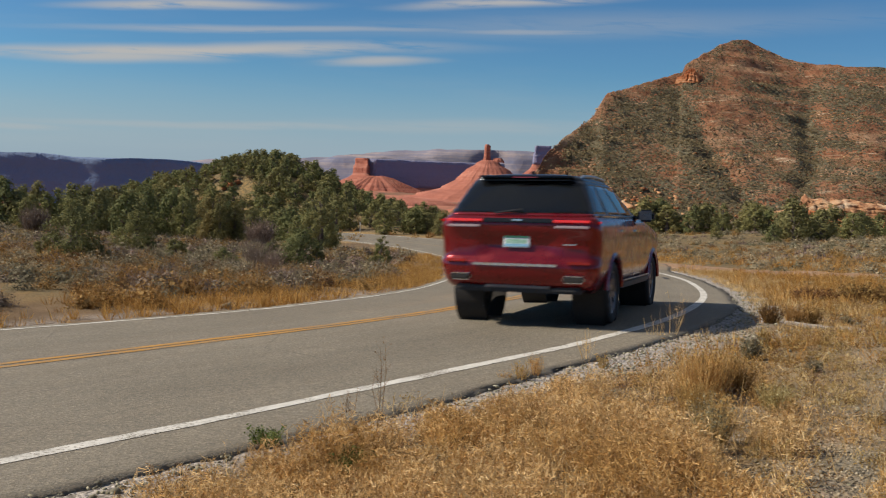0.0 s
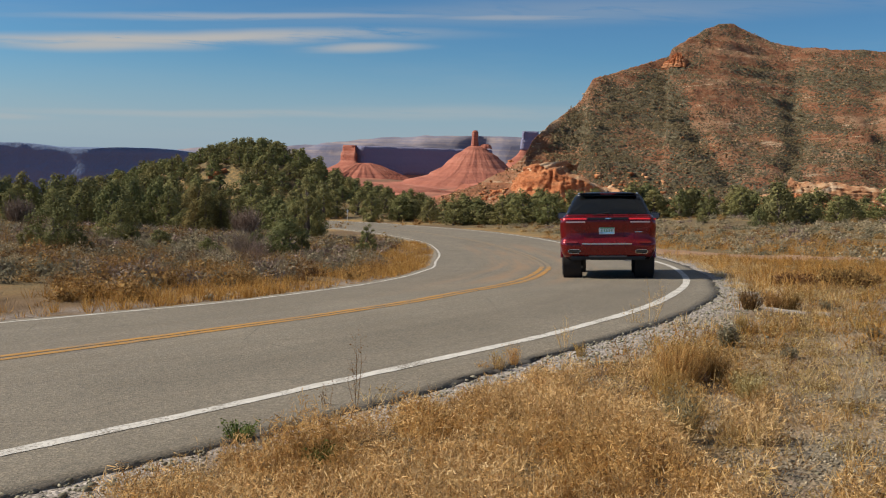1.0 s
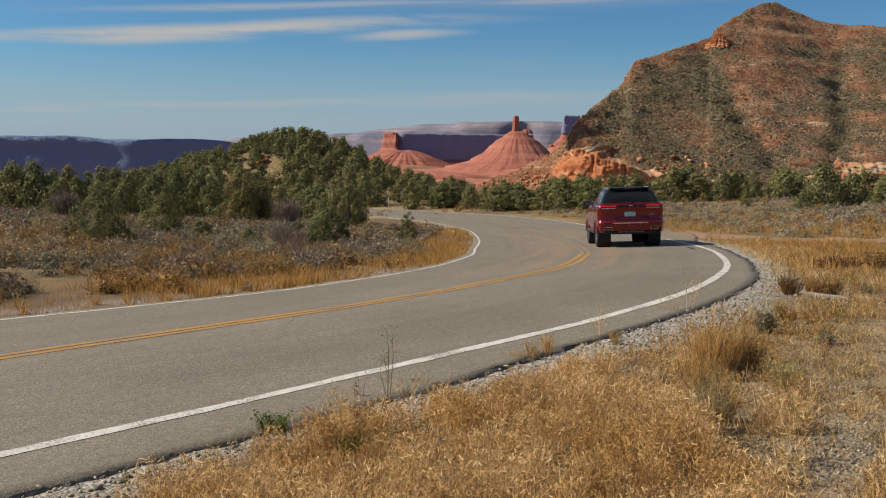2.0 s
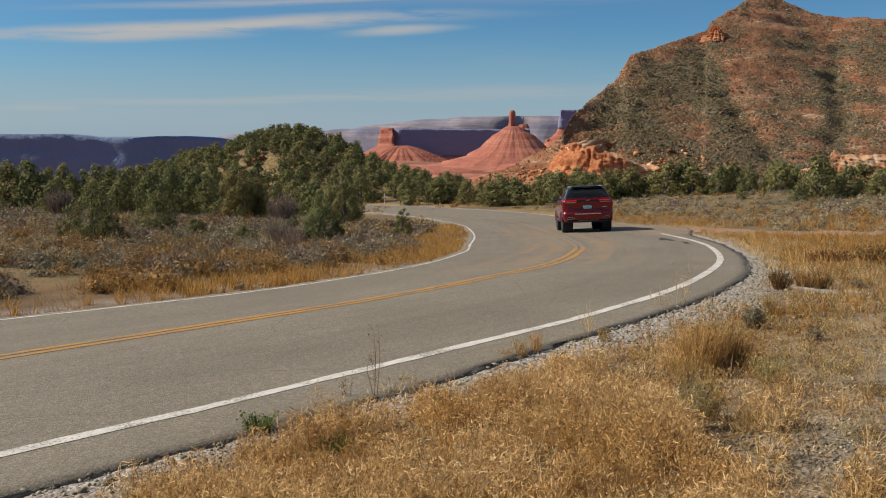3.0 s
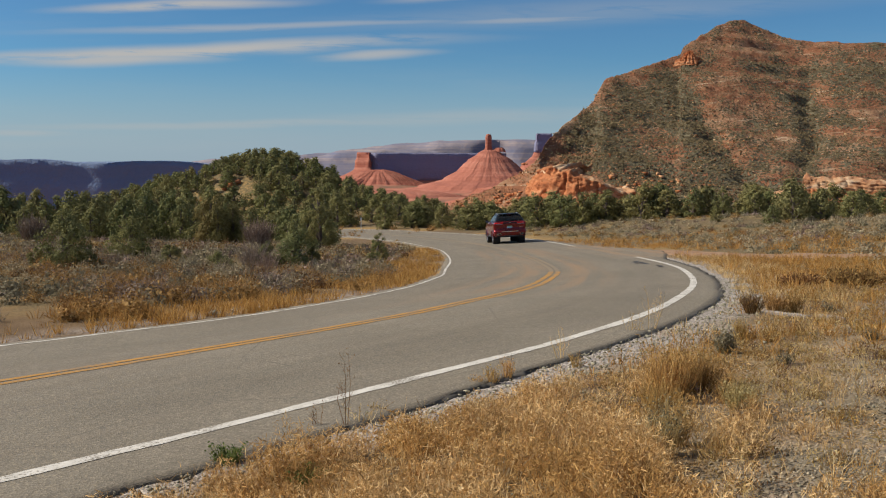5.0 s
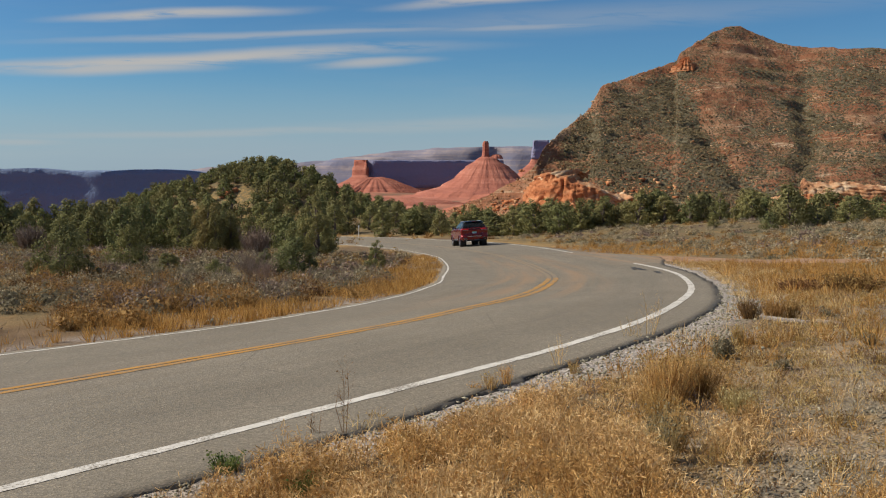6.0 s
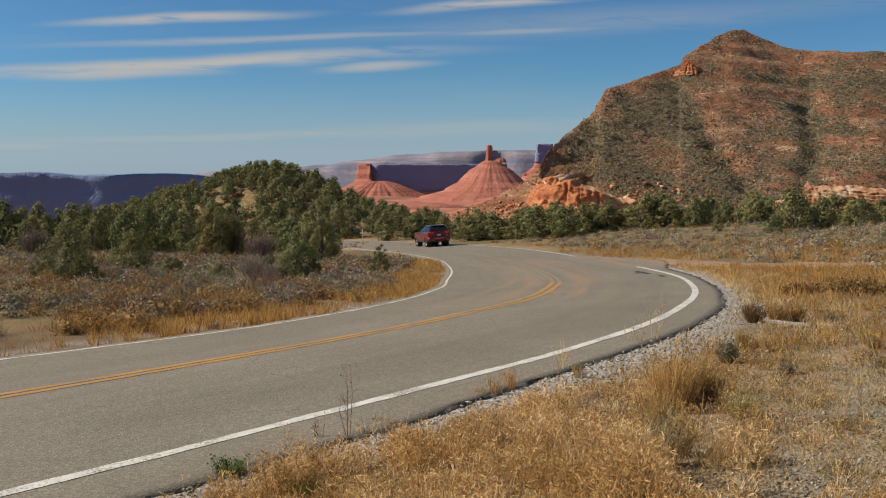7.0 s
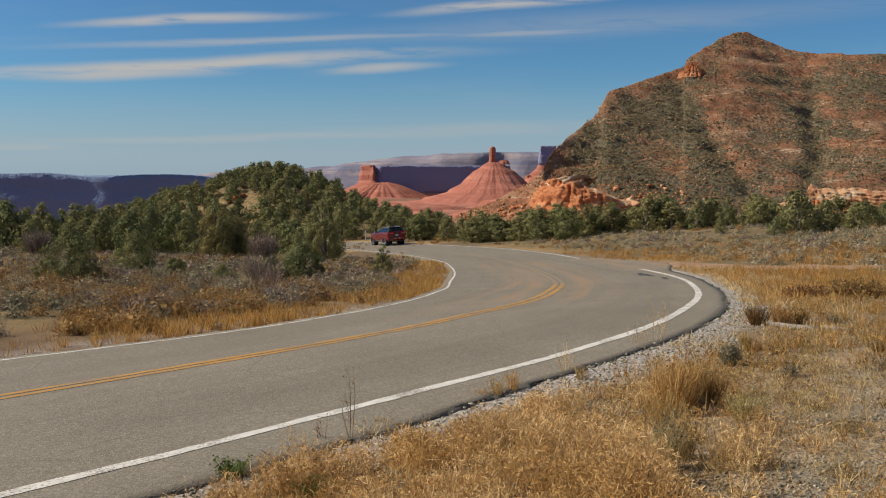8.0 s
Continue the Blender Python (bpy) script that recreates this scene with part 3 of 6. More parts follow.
def mountain_sheet():
    nu, nv = 420, 150
    b = np.linspace(-0.012, 1.0, nu)
    foot = by_bearing(FOOT, b)
    crest = by_bearing([(x, y, EYE + z) for x, y, z in CREST], b)
    foot_z = EYE - 1.25 - 0.0712 * foot[:, 1] - 3.0
    v = np.linspace(0, 1.35, nv)
    pts = np.empty((nv, nu, 3))
    for j, t in enumerate(v):
        k = min(t, 1.0)
        back = max(0.0, t - 1.0)
        pts[j, :, 0] = foot[:, 0] + (crest[:, 0] - foot[:, 0]) * t
        pts[j, :, 1] = foot[:, 1] + (crest[:, 1] - foot[:, 1]) * t
        rise = 0.75 * k + 0.25 * k * k
        pts[j, :, 2] = foot_z + (crest[:, 2] - foot_z) * rise - back * 150 * np.clip((crest[:, 2] - foot_z) / 90, 0, 1)
    shape = np.sin(np.clip(v, 0, 1) * math.pi)[:, None]
    x, y = pts[..., 0], pts[..., 1]
    # ravines that run down the slope, then ledges, then rubble
    gully = np.zeros_like(x)
    high = np.clip(v, 0, 1)
    for ats, wide, deep in (((0.340, 0.262, 0.235, 0.222), 0.011, 10.0), ((0.350, 0.357, 0.353, 0.345), 0.011, 11.0), ((0.455, 0.445, 0.43, 0.42), 0.014, 9.0),
                            ((0.56, 0.55, 0.53, 0.52), 0.02, 9.0), ((0.70, 0.68, 0.67, 0.66), 0.02, 9.0)):
        mid = np.interp(high, (0.05, 0.4, 0.75, 0.9), ats)[:, None] + 0.004 * np.sin(v * 17.0)[:, None]
        gully += deep * np.exp(-((b[None, :] - mid) / wide) ** 2)
    pts[..., 2] -= gully * shape * 0.26
    height = np.clip((crest[:, 2] - foot_z) / 80.0, 0.12, 1.0)[None, :]
    pts[..., 2] += (2.6 * value_noise(x / 34, y / 34, 31) + 1.2 * value_noise(x / 13, y / 13, 32)) * shape * height
    z = pts[..., 2]
    pitch = 7.5
    level = (z + 0.06 * x) / pitch + 0.35 * value_noise(x / 40, y / 40, 33)
    ledge = (level - np.floor(level))
    pts[..., 2] = z + pitch * 0.42 * (step(0.62, 0.92, ledge) - ledge) * (0.45 + 0.55 * step(-0.2, 0.5, value_noise(x / 28, y / 28, 34))) * step(0.0, 0.08, v)[:, None] * (1 - 0.75 * step(0.9, 1.0, v))[:, None]
    pts[..., 2] += 0.55 * value_noise(x / 3.4, y / 3.4, 35) + 0.3 * value_noise(x / 1.6, y / 1.6, 36)
    return pts


def scrub_cover(p):
    """How thick the scrub grows: thick on the toe's shoulder and in the ravines, thin on the ledges."""
    u, w = p[..., 0] / p[..., 1], (p[..., 2] - EYE) / p[..., 1]
    first = np.interp(w, (-0.065, -0.008, 0.058, 0.08), (0.335, 0.259, 0.226, 0.215))
    second = np.interp(w, (-0.06, -0.008, 0.052), (0.350, 0.357, 0.350))
    c = 0.56 + 0.20 * step(0.035, -0.03, u - first + 0.012 * value_noise(p[..., 0] / 14, p[..., 2] / 9, 40)) * step(0.075, 0.030, w)
    c = c + 0.5 * np.exp(-((u - first) / 0.011) ** 2) * step(0.075, 0.055, w) + 0.55 * np.exp(-((u - second) / 0.010) ** 2) * step(0.07, 0.05, w)
    c = c + 0.35 * np.exp(-((w - 0.070) / 0.007) ** 2) * step(0.30, 0.35, u) - 0.10 * step(0.085, 0.10, w)
    c = c - 0.45 * step(0.24, 0.12, u) * step(0.02, -0.03, w + 0.25 * (u - 0.10)) - 0.30 * step(0.135, 0.10, u)
    rim = np.interp(w, (-0.03, -0.01, 0.025, 0.063), (0.090, 0.094, 0.1175, 0.150))
    c = c - 0.55 * step(0.022, 0.0, u - rim) * step(0.075, 0.06, w)
    return c + 0.26 * value_noise(p[..., 0] / 17, p[..., 2] / 7, 41) + 0.22 * value_noise(p[..., 0] / 6, p[..., 1] / 9, 42)


def mountain():
    pts = mountain_sheet()
    nv, nu, _ = pts.shape
    me = mesh_of("mountain", pts.reshape(-1, 3), grid_faces(nv, nu), M_HILL, False)
    a = me.attributes.new("growth", "FLOAT", "POINT")
    a.data.foreach_set("value", np.clip(scrub_cover(pts), 0, 1).astype(np.float32).ravel())
    tagged(new("mountain", me), "red-brown rocky desert mountain with ledges and dark scrub", "mountain", kind="structure")
    # scrub: many small clumps on the slope, thicker in hollows
    rng = np.random.default_rng(5)
    n = 105000
    vi, ui = rng.integers(3, int(nv * 0.735), n), rng.integers(0, int(nu * 0.50), n)
    p = pts[vi, ui] + rng.normal(0, 0.45, (n, 3)) * (1.0, 1.0, 0.0)
    p = p[rng.random(n) < np.clip(scrub_cover(p), 0.08, 1.0) ** 1.3]
    n = len(p)
    size = rng.uniform(0.25, 0.62, n) * (1 + 0.7 * (rng.random(n) < 0.06))
    k = 3
    base = np.repeat(p, k, 0) + rng.normal(0, 0.42, (n * k, 3)) * np.repeat(size, k)[:, None]
    base[:, 2] += np.repeat(size, k) * 0.30
    rad = np.repeat(size, k) * rng.uniform(0.42, 0.82, n * k)
    ob = new("mountain_scrub", quads("mountain_scrub", base, rad, rng, M_SCRUB, (-0.15, -0.35, 0.8), 0.45))
    tagged(ob, "dark green juniper scrub scattered over the mountain slope", "scrub", kind="stuff")
    # loose boulders and broken ledges
    n = 15000
    vi, ui = rng.integers(2, int(nv * 0.74), n), rng.integers(0, int(nu * 0.50), n)
    q = pts[vi, ui] + rng.normal(0, 0.5, (n, 3)) * (1, 1, 0.1)
    keep = value_noise(q[:, 0] / 12, q[:, 2] / 2.5, 44) + rng.normal(0, 0.3, n) > 0.30
    q = q[keep]
    stones = chips("mountain_boulders", q, rng.uniform(0.25, 1.0, len(q)) ** 2.0 * 0.55 + 0.1, rng, M_CREAM)
    tagged(new("mountain_boulders", stones), "cream and orange sandstone boulders strewn over the slope", "boulders", kind="stuff")


def quads(name, centres, size, rng, mat, facing=None, stray=0.5):
    """Small leaf-like quads, turned at random or more or less towards the directions given."""
    n = len(centres)
    a = rng.normal(0, 1, (n, 3))
    b = np.cross(a, rng.normal(0, 1, (n, 3)))
    if facing is not None:
        face = np.asarray(facing, float) + rng.normal(0, stray, (n, 3))
        a = np.cross(face, rng.normal(0, 1, (n, 3)))
        b = np.cross(face, a)
    a /= np.linalg.norm(a, axis=1)[:, None]
    b /= np.linalg.norm(b, axis=1)[:, None]
    s = np.broadcast_to(size, n)[:, None]
    a, b = a * s, b * s * rng.uniform(0.45, 0.9, (n, 1))
    v = np.stack([centres - a, centres - b * 0.9 + a * 0.1, centres + a, centres + b], 1).reshape(-1, 3)
    return mesh_of(name, v, np.arange(n * 4).reshape(-1, 4), mat)


OCTA = np.array([(1, 0, 0), (-1, 0, 0), (0, 1, 0), (0, -1, 0), (0, 0, 1), (0, 0, -1)], float)
OCTA_F = np.array([(0, 2, 4), (2, 1, 4), (1, 3, 4), (3, 0, 4), (2, 0, 5), (1, 2, 5), (3, 1, 5), (0, 3, 5)])
_g = (1 + 5 ** 0.5) / 2
ICO = np.array([(-1, _g, 0), (1, _g, 0), (-1, -_g, 0), (1, -_g, 0), (0, -1, _g), (0, 1, _g), (0, -1, -_g), (0, 1, -_g), (_g, 0, -1), (_g, 0, 1), (-_g, 0, -1), (-_g, 0, 1)]) / 1.9
ICO_F = np.array([(0, 11, 5), (0, 5, 1), (0, 1, 7), (0, 7, 10), (0, 10, 11), (1, 5, 9), (5, 11, 4), (11, 10, 2), (10, 7, 6), (7, 1, 8), (3, 9, 4), (3, 4, 2), (3, 2, 6), (3, 6, 8), (3, 8, 9), (4, 9, 5), (2, 4, 11), (6, 2, 10), (8, 6, 7), (9, 8, 1)])


def pebbles(name, centres, size, rng, mat):
    """Angular stones with uneven corners."""
    n = len(centres)
    v = ICO[None] * rng.uniform(0.62, 1.15, (n, 12, 1)) * rng.uniform(0.6, 1.1, (n, 1, 3))
    ang = rng.uniform(0, 6.283, n)
    c, s = np.cos(ang)[:, None], np.sin(ang)[:, None]
    x, y = v[..., 0] * c - v[..., 1] * s, v[..., 0] * s + v[..., 1] * c
    v = np.stack([x, y, v[..., 2] * 0.75], -1) * np.asarray(size)[:, None, None] + centres[:, None]
    f = ICO_F[None] + (np.arange(n) * 12)[:, None, None]
    return mesh_of(name, v.reshape(-1, 3), f.reshape(-1, 3), mat)


def chips(name, centres, size, rng, mat):
    """Small sharp stones of eight sides."""
    n = len(centres)
    v = OCTA[None] * rng.uniform(0.6, 1.3, (n, 6, 1)) * (1.0, 1.0, 0.7) + rng.normal(0, 0.18, (n, 6, 3))
    v = v * np.asarray(size)[:, None, None] + centres[:, None]
    return mesh_of(name, v.reshape(-1, 3), (OCTA_F[None] + (np.arange(n) * 6)[:, None, None]).reshape(-1, 3), mat)


CUBE = np.array([(x, y, z) for x in (-0.5, 0.5) for y in (-0.5, 0.5) for z in (-0.5, 0.5)])
CUBE_F = np.array([(0, 1, 3, 2), (4, 6, 7, 5), (0, 4, 5, 1), (2, 3, 7, 6), (0, 2, 6, 4), (1, 5, 7, 3)])


def blocks(name, centres, size, turn, rng, mat, rough=0.16):
    """Broken stone blocks with uneven corners; size (n, 3), turn: degrees about the vertical."""
    n = len(centres)
    v = CUBE[None] * (1 + rng.uniform(-rough, rough, (n, 8, 3))) * np.asarray(size)[:, None]
    tilt = rng.normal(0, 0.06, (n, 2))
    x, y, z = v[..., 0], v[..., 1], v[..., 2]
    z = z + x * tilt[:, :1] + y * tilt[:, 1:]
    c, s = np.cos(np.radians(turn))[:, None], np.sin(np.radians(turn))[:, None]
    v = np.stack([x * c - y * s, x * s + y * c, z], -1) + np.asarray(centres)[:, None]
    return mesh_of(name, v.reshape(-1, 3), (CUBE_F[None] + (np.arange(n) * 8)[:, None, None]).reshape(-1, 4), mat)


def outcrop(line, tops, bottoms, lean, label, seed, bed=2.2, dip=0.16, capped=0.72, bench=7.0):
    """A craggy ledge: a face broken by joints, stepping back bed by bed, and a broken top that runs into the slope."""
    n, rows_n = 220, 88
    p = resample(line, n)
    span = float(np.linalg.norm(np.diff(p, axis=0), axis=1).sum())
    s = np.linspace(0, 1, n)
    d = s * span
    top = np.interp(s, np.linspace(0, 1, len(tops)), tops) + EYE + 0.8 * value_noise(d / 2.2, d * 0, seed + 9)
    low = np.interp(s, np.linspace(0, 1, len(bottoms)), bottoms) + EYE
    t = np.gradient(p, axis=0)
    t /= np.linalg.norm(t, axis=1)[:, None]
    out = np.stack([t[:, 1], -t[:, 0]], 1)
    rows = []
    for k in np.linspace(0, 1, rows_n):
        up = min(1.0, k / 0.75)
        rear = max(0.0, (k - 0.75) / 0.25)
        z = low + (top - low) * up
        course = (z + dip * d + 0.7 * value_noise(d / 7, d * 0, seed)) / bed
        ledge = np.floor(course) + step(0.72, 0.98, course - np.floor(course))
        back = lean * bed * (ledge - np.floor((low + dip * d) / bed)) * 0.9
        crack = np.abs(value_noise(d / 1.7 + np.floor(course / 4) * 3.3, z / 9, seed + 1))
        face = 1.1 * value_noise(d / 7, z / 14, seed + 2) - 1.1 * step(0.12, 0.0, crack) + 0.22 * value_noise(d / 0.9, z / 0.5, seed + 3) + 0.75 * np.clip((top - low) / 12, 0.1, 1) * value_noise(d / 1.3 + np.floor(course / 3) * 2.1, z / 5, seed + 11) + 0.5 * value_noise(d / 4.5, np.floor(course) * 2.7 + 0.5, seed + 4)
        q = p + out * (face * (1 - 0.7 * rear) - back - rear * bench)[:, None]
        rows.append(np.column_stack([q, z + rear * 0.24 * (bench - 4.0) - rear * rear * 3.0 + rear * 1.2 * value_noise(d / 2, d * 0 + rear * 9, seed + 5)]))
    rows = np.array(rows)
    faces = grid_faces(rows_n, n)
    me = mesh_of("rock_outcrop", rows.reshape(-1, 3), faces, M_CLIFF, False)
    # cream beds above, with a few lower down, over an orange foot
    me.materials.append(M_CAP)
    mid = rows.reshape(-1, 3)[faces].mean(1)
    way, high = faces[:, 0] % n, faces[:, 0] // n / (rows_n * 0.75)
    number = np.floor((mid[:, 2] + dip * d[way] + 0.7 * value_noise(d[way] / 7, d[way] * 0, seed)) / bed)
    pale = high + 0.10 * value_noise(d[way] / 6, mid[:, 2] / 2, seed + 6) + 0.10 * np.sin(number * 2.4 + seed) > capped
    me.polygons.foreach_set("material_index", pale.astype(np.int32))
    return tagged(new("rock_outcrop", me), label, "rock outcrop")


def rubble(x0, x1, y0, y1, z_of, n, seed, label, mat):
    rng = np.random.default_rng(seed)
    x, y = rng.uniform(x0, x1, n), rng.uniform(y0, y1, n)
    size = rng.uniform(0.2, 1.0, (n, 1)) ** 2.2 * rng.uniform(0.6, 2.1, (n, 3)) * (1.2, 0.9, 0.6) + 0.22
    p = np.stack([x, y, z_of(x, y) + 0.15 * size[:, 2]], 1)
    tagged(new("rock_rubble", blocks("rock_rubble", p, size, rng.uniform(0, 360, n), rng, mat, 0.25)), label, "rubble", kind="stuff")


def slope_height():
    """The height of the mountain's surface at points in plan, from its sheet."""
    pts = mountain_sheet()[:90].reshape(-1, 3)
    pts = pts[(pts[:, 0] > -30) & (pts[:, 0] < 230)]

    def z_of(x, y):
        out = np.empty(len(x))
        for i in range(0, len(x), 200):
            d = (pts[None, :, 0] - x[i:i + 200, None]) ** 2 + (pts[None, :, 1] - y[i:i + 200, None]) ** 2
            out[i:i + 200] = pts[d.argmin(1), 2]
        return out

    return z_of


def butte(name, rings, mid, mat, label, seed, flute=0.06, n=160, squash=1.0, parent=None, gully=0.0):
    """Rings of (radius, height) round a middle, roughened by flutes and gullies."""
    a = np.linspace(0, 2 * math.pi, n, endpoint=False)
    rows = []
    for i, (r, z) in enumerate(rings):
        w = 1 + flute * (value_noise(np.cos(a) * 9 + seed, np.sin(a) * 9, seed) + 0.7 * value_noise(np.cos(a) * 24, np.sin(a) * 24 + z / 90, seed + 1)) + gully * value_noise(np.cos(a) * 15, np.sin(a) * 15, seed + 5)
        rows.append(np.stack([mid[0] + np.cos(a) * r * w, mid[1] + np.sin(a) * r * w * squash, np.full(n, EYE + z) + flute * 30 * value_noise(np.cos(a) * 5, np.sin(a) * 5 + z / 40, seed + 2) * (r > 20)], 1))
    rows.append(np.tile(np.array([[mid[0], mid[1], EYE + rings[-1][1]]]), (n, 1)))
    me = mesh_of(name, np.concatenate(rows), grid_faces(len(rows), n, True), mat, False)
    if parent is not None:
        return part(name, me, mat, parent, label)
    return tagged(new(name, me), label, "butte")


def mesa(name, outline, z_foot, z_cliff, z_top, apron, mat, label, seed, rough=8.0, dips=0.0, wall=None):
    """A flat-topped mesa: talus apron, fluted cliff and cap over an outline in plan."""
    loop = outline + [outline[0]]
    p = []
    for (x0, y0), (x1, y1) in zip(loop[:-1], loop[1:]):
        m = max(3, int(math.hypot(x1 - x0, y1 - y0) / 14))
        p += [(x0 + (x1 - x0) * k / m, y0 + (y1 - y0) * k / m) for k in range(m)]
    p = np.array(p)
    t = np.roll(p, -1, 0) - np.roll(p, 1, 0)
    t /= np.linalg.norm(t, axis=1)[:, None]
    out = np.stack([t[:, 1], -t[:, 0]], 1)
    s = np.cumsum(np.linalg.norm(p - np.roll(p, 1, 0), axis=1))
    flut = rough * (value_noise(s / 60, s * 0, seed) + 0.5 * value_noise(s / 26, s * 0, seed + 1))
    sky_line = dips * (value_noise(p[:, 0] / 170, s * 0, seed + 2) + 0.5 * value_noise(p[:, 0] / 60, s * 0, seed + 3))
    rows = []
    for k in np.linspace(0, 1, 10):
        r = apron * (1 - k) ** 1.3
        q = p + out * (r * (1 + 0.35 * value_noise(s / 55, s * 0 + k * 1.5, seed + 4)) + flut * 0.6)[:, None]
        rows.append(np.column_stack([q, np.full(len(p), EYE + z_foot + (z_cliff - z_foot) * k)]))
    for k in np.linspace(0, 1, 9):
        q = p + out * (flut * (1 - 0.3 * k) - 6 * k - 5 * (k > 0.55))[:, None]
        rows.append(np.column_stack([q, EYE + z_cliff + (z_top - z_cliff) * k + sky_line * k]))
    mid = p.mean(0)
    rows.append(np.column_stack([p - out * 25, EYE + z_top + sky_line - 1.5]))
    rows.append(np.column_stack([p + (mid - p) * 0.97, np.full(len(p), EYE + z_top - 4)]))
    root = tagged(new(name), label, "mesa")
    part("talus_slope", mesh_of("talus_slope", np.concatenate(rows[:10]), grid_faces(10, len(p), True), mat, False), mat, root, "sloping rubble apron under the cliff")
    # wall, where given, is the cliff stone with shade and haze coloured in
    part("cliff", mesh_of("cliff", np.concatenate(rows[9:]), grid_faces(len(rows) - 9, len(p), True), wall or mat, False), wall or mat, root, "sheer dark cliff with a flat top")
    return root


def plateau(name, x0, x1, y, top, fall, seed, label):
    """A long low range at the edge of sight, a solid ridge with slopes on both sides."""
    n = 220
    x = np.linspace(x0, x1, n)
    crest = top + fall * (value_noise(x / 330, x * 0, seed) + 0.5 * value_noise(x / 110, x * 0, seed + 1) + 0.2 * value_noise(x / 40, x * 0, seed + 2))
    ends = np.minimum(step(0, 0.42, np.linspace(0, 1, n)), step(0, 0.2, np.linspace(1, 0, n)))
    rows = []
    for k, h in ((-1.0, 0.0), (-0.72, 0.35), (-0.5, 0.5), (-0.3, 0.82), (-0.2, 0.9), (0.0, 1.0), (0.3, 0.98), (0.6, 0.0)):
        rows.append(np.stack([x, y + 160 * k + 30 * value_noise(x / 120, x * 0 + k * 3, seed + 4), EYE - 190 + (crest + 190) * h * (0.62 + 0.38 * ends) + 3 * value_noise(x / 50, x * 0 + k * 7, seed + 6)], 1))
    me = mesh_of(name, np.concatenate(rows), grid_faces(len(rows), n), M_PALE, False)
    return tagged(new(name, me), label, "plateau")


def distance_land():
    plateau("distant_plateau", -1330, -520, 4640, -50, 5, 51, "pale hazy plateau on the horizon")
    plateau("distant_plateau", -900, 1700, 4720, 40, 4, 55, "pale hazy banded plateau far behind the buttes")
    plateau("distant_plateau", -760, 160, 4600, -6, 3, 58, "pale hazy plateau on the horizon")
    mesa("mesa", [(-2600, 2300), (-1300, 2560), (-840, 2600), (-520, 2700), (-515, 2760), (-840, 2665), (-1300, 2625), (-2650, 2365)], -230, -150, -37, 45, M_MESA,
         "long mesa with a shaded cliff face, coloured haze-blue", 61, 5.0, 7.5)
    mesa("mesa", [(-322, 4180), (-250, 4140), (260, 4260), (300, 4500), (-300, 4560)], -175, -128, -20, 110, M_BUTTE, "flat-topped red sandstone mesa with sheer cliffs", 65, 2.2, 2.0, M_SHADE_CLIFF)
    # The end tower keeps plain red stone; the mesa's cliff carries painted shade.
    mesa("mesa", [(-338, 4150), (-270, 4115), (-262, 4180), (-320, 4200)], -175, -82, -17, 210, M_BUTTE, "sunlit red end tower of the mesa", 69, 2.0, 1.0)
    mesa("mesa", [(392, 4240), (470, 4250), (475, 4330), (395, 4330)], -120, -14, 64, 110, M_BUTTE, "blocky red mesa tower, its cliff coloured with shade and haze", 67, 2.0, 2.0, M_SHADE_CLIFF)
    castle = new("spire_butte")
    tagged(castle, "red sandstone cone topped by a slender rock spire", "butte")
    mid = (186.0, 3800.0)
    butte("talus_cone", [(760, -190), (520, -180), (380, -158), (300, -146), (262, -142), (255, -134), (205, -122), (168, -112), (162, -104), (136, -90), (120, -82), (112, -72), (96, -56), (84, -47), (79, -40), (62, -30), (48, -22), (40, -14), (30, -8), (22, -4)], mid, M_BUTTE, "", 71, 0.02, 240, 1.0, castle, 0.012)
    butte("spire", [(17, -12), (13, 0), (11, 12), (10, 26), (11, 38), (10, 47), (6, 53)], (mid[0] - 6, mid[1]), M_BUTTE, "slender upright rock tower", 73, 0.12, 40, 1.0, castle)
    butte("shoulder_block", [(24, -12), (20, -2), (16, 3), (8, 5)], (mid[0] + 34, mid[1]), M_BUTTE, "", 75, 0.1, 40, 1.0, castle)
    butte("badland_hill", [(260, -182), (190, -150), (120, -118), (95, -108), (60, -92), (22, -84)], (-236, 4070), M_BUTTE, "rounded red talus ridge under the mesa", 83, 0.08, 120, 0.4, None, 0.22)
    for x, y, r, z in ((-420, 3000, 180, -118), (-120, 3150, 240, -128), (150, 2600, 170, -116), (330, 3300, 260, -110)):
        butte("badland_hill", [(r, -190), (r * 0.7, z - 18), (r * 0.42, z - 6), (r * 0.2, z)], (x, y), M_BUTTE, "low eroded red badland hill", int(r) + 7, 0.12, 90, 0.6, None, 0.15)


# ---------------------------------------------------------------- trees and shrubs
def tube(bm, path, radii, sides=7):
    rings = []
    for i, (p, r) in enumerate(zip(path, radii)):
        a = Vector(path[min(i + 1, len(path) - 1)]) - Vector(path[max(i - 1, 0)])
        q = a.to_track_quat("Z", "Y")
        rings.append([bm.verts.new(Vector(p) + q @ Vector((math.cos(k * 2 * math.pi / sides) * r, math.sin(k * 2 * math.pi / sides) * r, 0))) for k in range(sides)])
    for a, b in zip(rings[:-1], rings[1:]):
        for k in range(sides):
            bm.faces.new((a[k], a[(k + 1) % sides], b[(k + 1) % sides], b[k]))
    bm.faces.new(rings[-1])
    bm.faces.new(rings[0][::-1])


